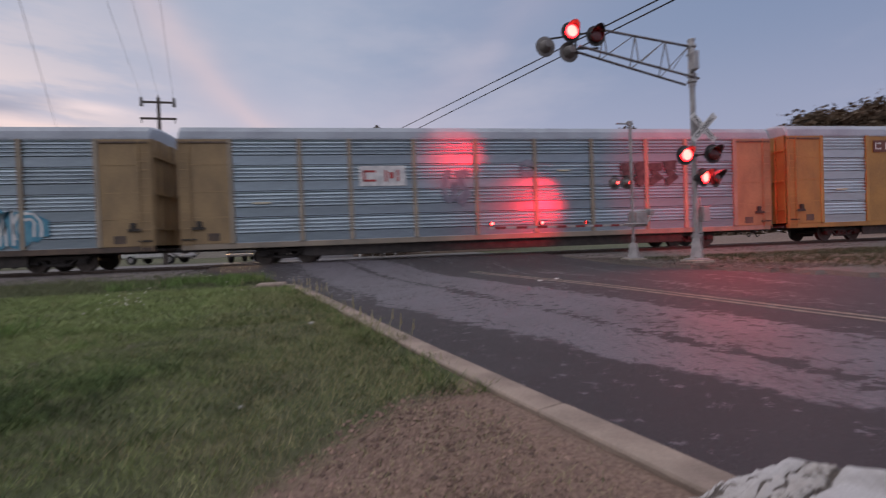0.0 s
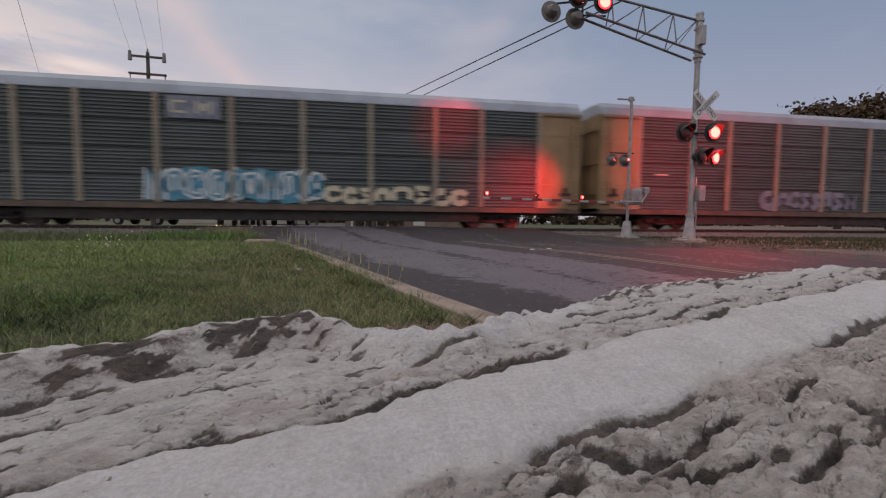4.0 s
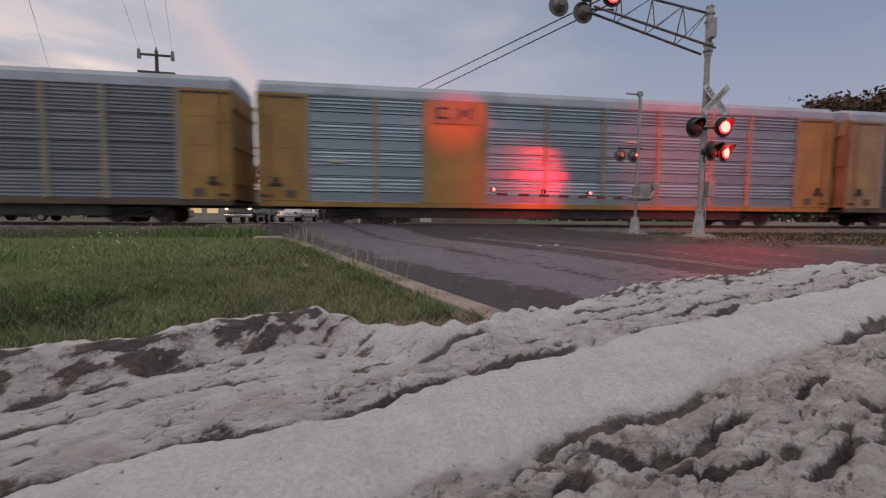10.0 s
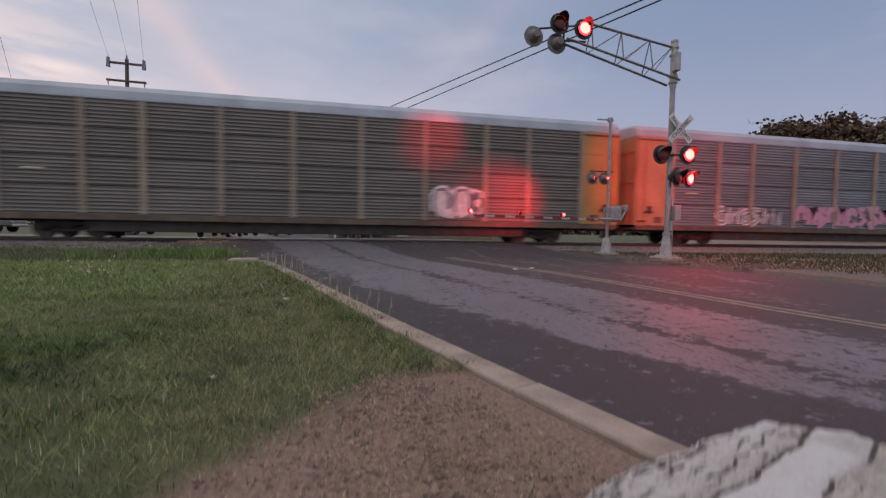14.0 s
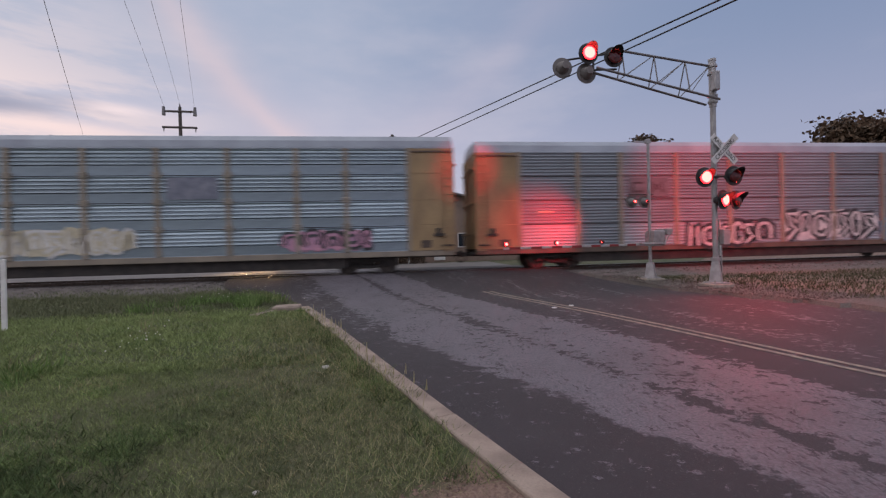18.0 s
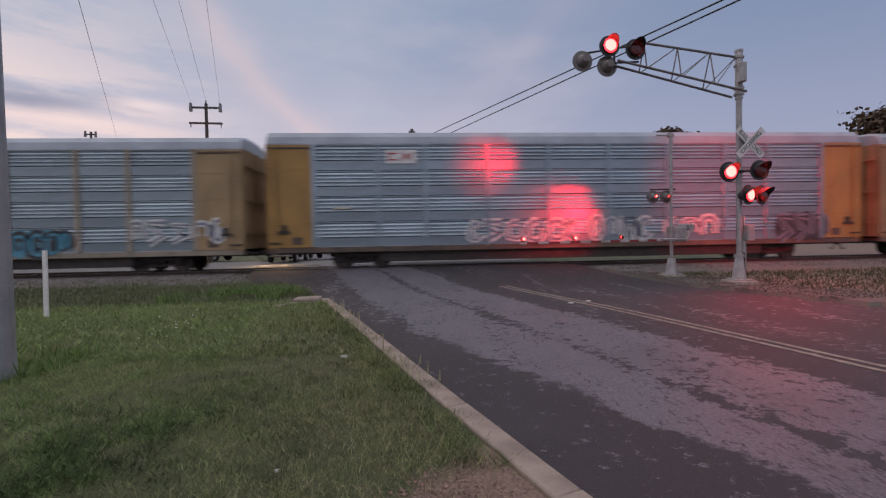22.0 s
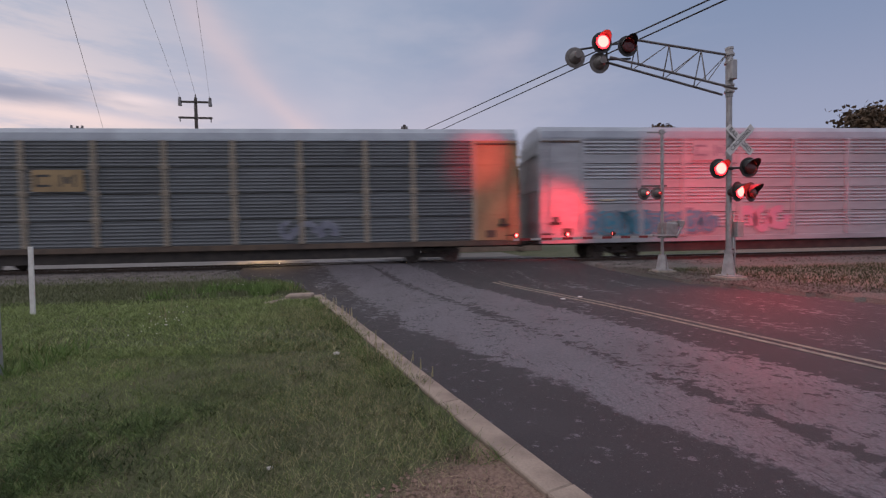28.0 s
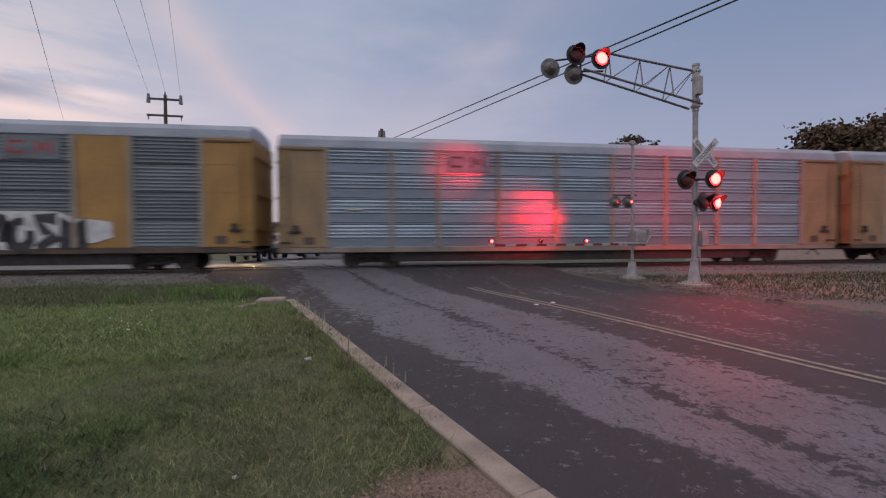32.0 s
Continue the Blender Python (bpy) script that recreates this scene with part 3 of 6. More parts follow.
def truck_mesh():
    bm = bmesh.new()
    for s in (-1, 1):
        y = s * 0.95
        box(bm, -1.15, 1.15, y - 0.07, y + 0.07, 0.50, 0.66, bevel=0.03)
        box(bm, -0.45, 0.45, y - 0.08, y + 0.08, 0.22, 0.34, bevel=0.03)
        for q in (-1, 1):
            rod(bm, (q * 0.38, y, 0.28), (q * 0.70, y, 0.56), 0.07, seg=6)
            box(bm, q * 0.86 - 0.17, q * 0.86 + 0.17, y - 0.10, y + 0.10, 0.30, 0.60, bevel=0.03)
        for q in (-0.2, 0, 0.2):
            rod(bm, (q, y, 0.33), (q, y, 0.52), 0.075, seg=8)
    box(bm, -0.24, 0.24, -1.0, 1.0, 0.40, 0.62, bevel=0.03)
    return done("truck_frame", bm)


def ladder_mesh():
    bm = bmesh.new()
    for x in (-0.2, 0.2):
        rod(bm, (x, 0, 0.75), (x, 0, 5.2), 0.014, seg=5)
    for i in range(13):
        rod(bm, (-0.2, 0, 0.9 + i * 0.34), (0.2, 0, 0.9 + i * 0.34), 0.012, seg=5)
    return done("ladder", bm)


def sill_mesh():
    bm = bmesh.new()
    box(bm, -CAR_LEN / 2 + 0.05, CAR_LEN / 2 - 0.05, -HALF_W - 0.03, -HALF_W + 0.12, 0.70, 0.93, bevel=0.015)
    box(bm, -CAR_LEN / 2 + 0.05, CAR_LEN / 2 - 0.05, HALF_W - 0.12, HALF_W + 0.03, 0.70, 0.93, bevel=0.015)
    return done("side_sill", bm)


def underframe_mesh():
    bm = bmesh.new()
    box(bm, -CAR_LEN / 2 + 0.3, CAR_LEN / 2 - 0.3, -1.35, 1.35, 0.72, 0.86)
    box(bm, -CAR_LEN / 2 + 0.1, CAR_LEN / 2 - 0.1, -0.30, 0.30, 0.62, 0.84)
    box(bm, -7.6, 7.6, -0.55, 0.55, 0.46, 0.74, bevel=0.05)
    box(bm, -8.9, 8.9, -1.32, -1.24, 0.27, 0.74, bevel=0.02)
    box(bm, -8.9, 8.9, 1.24, 1.32, 0.32, 0.74, bevel=0.02)
    for x in (-6, -3, 0, 3, 6):
        box(bm, x - 0.1, x + 0.1, -1.35, 1.35, 0.56, 0.74)
    box(bm, 1.2, 2.4, -1.15, -0.65, 0.42, 0.72, bevel=0.04)
    rod(bm, (-2.6, -0.95, 0.56), (-1.2, -0.95, 0.56), 0.14, seg=8)
    return done("underframe", bm)


def end_panel_mesh():
    bm = bmesh.new()
    box(bm, -END_W / 2 + 0.02, END_W / 2 - 0.02, -0.045, 0.03, 0.93, 5.20, bevel=0.01)
    return done("end_panel", bm)


def coupler_mesh():
    bm = bmesh.new()
    box(bm, -0.45, 0.05, -0.10, 0.10, 0.62, 0.82, bevel=0.03)
    box(bm, -0.58, -0.38, -0.15, 0.13, 0.57, 0.87, bevel=0.05)
    rod(bm, (-0.05, 0.45, 0.66), (-0.38, 0.32, 0.34), 0.025, seg=6)
    rod(bm, (-0.38, 0.32, 0.34), (-0.55, 0.30, 0.40), 0.025, seg=6)
    box(bm, -0.10, 0.0, -1.35, 1.35, 0.72, 0.80)
    return done("coupler", bm)


CAR = dict(roof=roof_mesh(), wheelset=wheelset_mesh(), truck=truck_mesh(), ladder=ladder_mesh(), sill=sill_mesh(), under=underframe_mesh(), end=end_panel_mesh(), seam=boxes("panel_seam", (-END_W / 2 + 0.04, END_W / 2 - 0.5, -0.055, -0.04, 0.0, 0.03)), seal=boxes("corner_strip", (END_W / 2 - 0.50, END_W / 2 - 0.44, -0.07, -0.04, 0.95, 5.18)),
           hatch=boxes("hatch", (-0.5, -0.05, -0.058, -0.04, 1.05, 1.36), bevel=0.006), leaf=boxes("door_leaf", (-0.05, 0.02, -0.23, 0.23, 0.95, 5.25), bevel=0.01), lockbar=boxes("lock_bar", (-0.13, -0.05, -1.40, 1.40, 0.0, 0.07)),
           lockrod=rods("lock_rod", ((-0.12, 0, 1.0), (-0.12, 0, 5.1), 0.022), seg=6), flat=boxes("bay_plate", (-0.5, 0.5, -0.03, 0.0, 0.93, 5.20)), coupler=coupler_mesh(), lintel=boxes("lintel", (-END_W / 2 + 0.10, END_W / 2 - 0.06, -0.085, -0.04, 5.02, 5.10), bevel=0.01),
           grab=boxes("grab_iron", (0.40, 0.92, -0.11, -0.05, 1.10, 1.16), bevel=0.01), lever=boxes("brake_lever", (0.05, 0.55, -0.12, -0.05, 1.52, 1.63), (0.16, 0.34, -0.15, -0.05, 1.60, 1.86), bevel=0.01),
           post=boxes("side_post", (-0.095, 0.095, -0.085, 0.03, 0.93, 5.20), bevel=0.012),
           knuckle=boxes("post_bracket", (-0.16, 0.16, -0.10, 0.02, -0.12, 0.12), bevel=0.02),
           # far wall, plus a near-black plate that paints the shaded inside behind near panels
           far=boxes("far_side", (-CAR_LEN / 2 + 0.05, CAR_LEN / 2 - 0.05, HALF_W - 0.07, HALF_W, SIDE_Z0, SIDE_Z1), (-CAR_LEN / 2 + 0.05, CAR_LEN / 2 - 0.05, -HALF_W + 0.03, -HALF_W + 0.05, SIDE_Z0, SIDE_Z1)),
           deck=boxes("top_rail", (-CAR_LEN / 2 + 0.05, CAR_LEN / 2 - 0.05, -HALF_W - 0.045, -HALF_W + 0.05, 5.17, 5.245), bevel=0.01),
           plate=boxes("logo_plate", (-1.1, 1.1, -0.012, 0.0, -0.48, 0.48)), bar=boxes("bar", (-0.5, 0.5, -0.008, 0.0, -0.5, 0.5)),
           sheet=boxes("cover_sheet", (-0.5, 0.5, -0.014, 0.0, -0.5, 0.5)))

PAINT = {
    "silver": material("galvanised_silver", (0.29, 0.36, 0.415), 0.36, 0.65, color2=(0.215, 0.265, 0.305), scale=1.2, grain=18, grain_amt=0.15, bump=0.05, random=0.12, stretch=(0.4, 1, 1.6)),
    "bright": material("bright_galvanised_steel", (0.44, 0.52, 0.57), 0.34, 0.65, color2=(0.37, 0.43, 0.47), scale=1.2, grain=18, grain_amt=0.12, bump=0.05, random=0.10, stretch=(0.4, 1, 1.6)),
    "grey": material("dull_grey_steel", (0.165, 0.190, 0.210), 0.6, 0.2, color2=(0.115, 0.13, 0.14), scale=1.2, grain=18, grain_amt=0.2, bump=0.05, random=0.14, stretch=(0.4, 1, 1.6)),
    "dark": material("sooty_dark_steel", (0.082, 0.098, 0.098), 0.7, 0.1, color2=(0.050, 0.057, 0.056), scale=1.2, grain=18, grain_amt=0.25, bump=0.05, random=0.16, stretch=(0.4, 1, 1.6)),
    "ash": material("ash_grey_steel", (0.118, 0.130, 0.143), 0.6, 0.2, color2=(0.085, 0.092, 0.10), scale=1.2, grain=18, grain_amt=0.2, bump=0.05, random=0.14, stretch=(0.4, 1, 1.6)),
    "haze": material("hazy_blue_grey_steel", (0.225, 0.255, 0.285), 0.55, 0.25, color2=(0.165, 0.185, 0.205), scale=1.2, grain=18, grain_amt=0.2, bump=0.05, random=0.12, stretch=(0.4, 1, 1.6)),
    "dun": material("dun_weathered_steel", (0.150, 0.140, 0.128), 0.65, 0.1, color2=(0.105, 0.096, 0.088), scale=1.2, grain=18, grain_amt=0.2, bump=0.05, random=0.14, stretch=(0.4, 1, 1.6)),
    "white": material("pale_panel_paint", (0.36, 0.385, 0.42), 0.5, 0.1, color2=(0.28, 0.30, 0.33), scale=1.5, grain=20, grain_amt=0.12, bump=0.05, random=0.08, stretch=(0.4, 1, 1.6)),
    "yellow": material("railcar_yellow_paint", (0.37, 0.210, 0.058), 0.6, color2=(0.265, 0.150, 0.048), scale=1.3, grain=20, grain_amt=0.2, bump=0.05, random=0.1, stretch=(1, 1, 0.5)),
    "tan": material("faded_tan_yellow_paint", (0.33, 0.230, 0.120), 0.7, color2=(0.225, 0.158, 0.088), scale=1.3, grain=20, grain_amt=0.2, bump=0.05, random=0.1, stretch=(1, 1, 0.5)),
    "rust": material("rusty_dark_sill_paint", (0.135, 0.095, 0.070), 0.8, color2=(0.075, 0.058, 0.050), scale=1.6, grain=20, grain_amt=0.25, bump=0.1, random=0.15),
    "drab": material("drab_dusty_tan_paint", (0.31, 0.26, 0.20), 0.7, color2=(0.22, 0.19, 0.155), scale=1.3, grain=20, grain_amt=0.2, bump=0.05, random=0.1, stretch=(1, 1, 0.5)),
    "roof": material("galvanised_roof", (0.33, 0.365, 0.415), 0.5, 0.25, color2=(0.26, 0.285, 0.33), scale=0.8, grain=12, grain_amt=0.12, bump=0.05, random=0.08),
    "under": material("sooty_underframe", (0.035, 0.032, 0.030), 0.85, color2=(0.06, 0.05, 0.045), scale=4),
    "wheel": material("worn_wheel_steel", (0.09, 0.075, 0.065), 0.55, 0.6, color2=(0.05, 0.045, 0.04), scale=6),
    "brown": material("brown_sign_paint", (0.14, 0.055, 0.045), 0.7),
    "black": material("black_spray_paint", (0.028, 0.028, 0.032), 0.7, color2=(0.07, 0.07, 0.075), scale=4),
    "chalk": material("white_spray_paint", (0.68, 0.67, 0.66), 0.7, color2=(0.45, 0.45, 0.46), scale=3),
    "blue": material("blue_spray_paint", (0.045, 0.20, 0.30), 0.7, color2=(0.11, 0.29, 0.38), scale=3),
    "pink": material("pink_spray_paint", (0.55, 0.28, 0.36), 0.7, color2=(0.40, 0.22, 0.34), scale=3),
    "cream": material("cream_spray_paint", (0.58, 0.52, 0.38), 0.7, color2=(0.42, 0.38, 0.28), scale=3),
    "red": material("red_sign_paint", (0.42, 0.05, 0.05), 0.6),
    "slate": material("slate_spray_paint", (0.14, 0.15, 0.20), 0.7, color2=(0.24, 0.25, 0.30), scale=3),
}


def spray_letters(x0, x1, z0, z1, seed, thin=1.0):
    """Bold sprayed strokes: a row of unreadable bulky shapes, a mesh for each."""
    rng = random.Random(seed)
    out = []
    x = x0
    while x < x1 - 0.3:
        w = min(rng.uniform(0.6, 1.1), x1 - x)
        cx, cz = w / 2, (z0 + z1) / 2 + rng.uniform(-0.06, 0.06)
        h = (z1 - z0) * rng.uniform(0.85, 1.1)
        kind = rng.randrange(5)
        a0, a1 = ((0.4, 5.9), (-0.6, 3.9), (1.2, 6.6), (0.0, 0.0), (0.0, 0.0))[kind]
        pts = []
        for i in range(9):
            a = a0 + (a1 - a0) * i / 8
            sq = 0.85 + 0.15 * abs(math.sin(2 * a))
            pts.append((cx + math.cos(a) * w * 0.38 * sq, cz + math.sin(a) * h * 0.42 * sq))
        if kind == 3:
            pts = [(cx - w * 0.3, cz - h * 0.42), (cx - w * 0.25, cz + h * 0.42), (cx, cz - h * 0.1), (cx + w * 0.28, cz + h * 0.42), (cx + w * 0.32, cz - h * 0.42)]
        if kind == 4:
            pts = [(cx + w * 0.34, cz + h * 0.38), (cx - w * 0.32, cz + h * 0.40), (cx - w * 0.05, cz + h * 0.02), (cx + w * 0.3, cz - h * 0.1), (cx - w * 0.34, cz - h * 0.42)]
        tk = thin * min(0.34, 0.34 * h) * rng.uniform(0.8, 1.2)
        bm = bmesh.new()
        prev = None
        for i in range(len(pts)):
            p = Vector(pts[i])
            q = Vector(pts[min(i + 1, len(pts) - 1)]) - Vector(pts[max(i - 1, 0)])
            nn = Vector((-q.y, q.x)).normalized() * tk * 0.5 * rng.uniform(0.75, 1.25)
            cur = [bm.verts.new((p.x + nn.x, -0.004, p.y + nn.y)), bm.verts.new((p.x - nn.x, -0.004, p.y - nn.y))]
            cur += [bm.verts.new((p.x - nn.x, 0.004, p.y - nn.y)), bm.verts.new((p.x + nn.x, 0.004, p.y + nn.y))]
            if prev:
                for k in range(4):
                    bm.faces.new((prev[k], prev[(k + 1) % 4], cur[(k + 1) % 4], cur[k]))
            else:
                bm.faces.new(cur)
            prev = cur
        bm.faces.new(prev[::-1])
        out.append((x, done("graffiti", bm)))
        x += w * 0.92
    return out


def spray_cloud(x0, x1, z0, z1, seed):
    """A sprayed fill with an uneven outline."""
    rng = random.Random(seed)
    n = 26
    top, bot = [], []
    for i in range(n + 1):
        x = x0 + (x1 - x0) * i / n
        e = min(1.0, 4 * min(i, n - i) / n + 0.35)
        top.append((x, z0 + (z1 - z0) * (0.55 + 0.45 * e * rng.uniform(0.65, 1.0))))
        bot.append((x, z0 + (z1 - z0) * (0.45 - 0.45 * e * rng.uniform(0.6, 1.0))))
    verts, faces = [], []
    for (x, z), (x2, zz) in zip(top, bot):
        verts += [(x, -0.002, z), (x2, -0.002, zz), (x, 0.004, z), (x2, 0.004, zz)]
    for i in range(n):
        a, b = 4 * i, 4 * i + 4
        faces += [(a + 1, b + 1, b, a), (a, b, b + 2, a + 2), (b + 1, a + 1, a + 3, b + 3)]
    return mesh_of("graffiti_fill", verts, faces)


# per car: panel paint, post paint, end paint, then extras
# extras: ("plate", bay, row, paint, ink), ("bay", bay, paint), ("row", row, paint), ("spray", x0, x1, z0, z1, fill, ink)
FLEET = {
    -3: ("grey", "tan", "tan", []),
    -2: ("silver", "tan", "tan", []),
    -1: ("silver", "tan", "tan", [("spray", 4.5, 9.9, 0.95, 2.6, "blue", "chalk")]),
    0: ("silver", "tan", "tan", [("plate", 2, 2, "chalk", "red"), ("spray", -2.9, -1.6, 2.2, 3.9, None, "slate"), ("spray", 0.6, 1.5, 3.3, 4.3, None, "slate"), ("spray", 5.6, 8.6, 2.9, 4.1, None, "black")]),
    1: ("bright", "yellow", "yellow", [("bay", 1, "yellow"), ("bay", 7, "yellow"), ("plate", 1, 3, "brown", "chalk")]),
    2: ("dark", "drab", "tan", [("plate", 3, 3, "slate", "cream"), ("spray", -4.6, 2.2, 0.92, 2.4, "blue", "chalk"), ("spray", 2.2, 8.6, 0.95, 1.8, None, "cream")]),
    3: ("dark", "drab", "tan", [("spray", -5.0, 1.0, 0.95, 2.0, None, "slate"), ("spray", 3.0, 6.0, 0.95, 2.1, None, "chalk")]),
    4: ("dark", "drab", "tan", [("plate", 3, 3, "slate", "cream"), ("spray", -9.0, -3.0, 0.95, 2.0, None, "slate"), ("spray", 0.6, 10.4, 1.2, 2.35, "black", "slate"), ("spray", 4.2, 6.8, 1.5, 2.1, None, "chalk"), ("spray", 10.4, 12.4, 0.95, 2.0, "black", "black")]),
    5: ("grey", "tan", "yellow", [("bay", 1, "yellow"), ("plate", 1, 3, "chalk", None), ("spray", -8.0, -3.4, 0.95, 2.1, None, "slate"), ("spray", 0.6, 4.6, 0.95, 2.3, "chalk", "chalk")]),
    6: ("silver", "tan", "yellow", [("bay", 2, "yellow"), ("plate", 2, 3, "tan", "black")]),
    7: ("dark", "drab", "tan", [("plate", 2, 3, "cream", "black")]),
    8: ("dun", "drab", "yellow", [("spray", 4.4, 6.7, 1.0, 2.5, "chalk", "chalk")]),
    9: ("grey", "drab", "tan", [("spray", -4.0, 7.0, 0.95, 2.2, None, "pink"), ("spray", -9.0, -5.0, 0.95, 2.0, None, "chalk")]),
    10: ("silver", "tan", "tan", [("spray", -6.5, 0.5, 0.95, 2.2, "cream", "chalk"), ("plate", 5, 2, "slate", None), ("spray", 6.2, 10.0, 0.95, 1.9, "pink", "black")]),
    11: ("haze", "drab", "tan", [("row", 0, "white"), ("plate", 2, 2, "grey", "black"), ("spray", -3.6, 1.1, 0.70, 2.0, None, "black"), ("spray", 1.5, 6.6, 0.95, 2.5, "chalk", "black"), ("spray", 6.7, 10.5, 0.80, 2.2, "blue", "slate")]),
    12: ("silver", "tan", "tan", [("plate", 2, 3, "silver", "black"), ("spray", 1.2, 6.6, 0.72, 1.95, "blue", "black"), ("spray", 8.9, 12.8, 1.1, 2.3, None, "chalk")]),
    13: ("silver", "silver", "yellow", [("plate", 1, 3, "chalk", "red"), ("spray", -5.0, -0.1, 0.85, 2.1, None, "chalk"), ("spray", 0.5, 3.4, 0.85, 2.15, None, "chalk"), ("spray", 4.0, 6.8, 0.85, 2.1, None, "chalk"), ("spray", 9.4, 12.0, 0.72, 2.15, "black", "slate")]),
    14: ("grey", "drab", "tan", [("plate", 2, 3, "slate", "chalk"), ("spray", -11.7, -7.5, 0.95, 2.3, None, "black"), ("spray", -7.0, -4.4, 1.15, 2.1, None, "chalk"), ("spray", 3.4, 8.0, 0.95, 1.9, None, "slate")]),
    15: ("white", "white", "white", [("plate", 2, 3, "brown", "chalk")]),
    16: ("ash", "drab", "tan", [("plate", 2, 2, "tan", "black"), ("spray", 3.2, 5.8, 1.0, 1.9, None, "slate")]),
    17: ("white", "white", "white", [("plate", 2, 3, "white", "slate"), ("spray", -11.8, -5.1, 0.95, 2.15, "blue", "slate"), ("spray", -4.2, -1.5, 1.0, 2.3, None, "pink"), ("spray", 3.9, 8.1, 0.95, 1.75, None, "black")]),
    18: ("grey", "tan", "yellow", [("bay", 1, "yellow"), ("bay", 7, "yellow"), ("plate", 6, 3, "grey", "red"), ("spray", -12.0, -8.7, 0.85, 2.2, "black", "slate"), ("spray", -8.6, 8.3, 0.72, 2.45, "chalk", None), ("spray", -8.3, -4.7, 0.72, 2.25, None, "black"), ("spray", -3.2, 0.5, 0.72, 2.25, None, "black"), ("spray", 1.3, 7.5, 0.72, 2.2, None, "black")]),
    19: ("silver", "tan", "tan", [("plate", 2, 3, "slate", "black")]),
    20: ("silver", "tan", "tan", [("spray", -3, 3, 0.95, 2.0, None, "chalk")]),
    21: ("grey", "tan", "tan", []),
    22: ("dark", "tan", "yellow", []),
}
TALL = {10: 1.045, 17: 1.05, 18: 1.05, 5: 1.025, 8: 1.02, 13: 1.035, 14: 1.02, 16: 1.03, 15: 1.02, 9: 1.015, 1: 1.03, 3: 1.02, 4: 1.02, 6: 1.02, 7: 1.02, 11: 1.01}
LOOKS = {"silver": "silver galvanised", "bright": "bright galvanised", "grey": "dull grey", "dark": "sooty dark grey", "dun": "dun weathered grey", "ash": "ash grey", "haze": "hazy blue-grey", "white": "pale white-grey"}


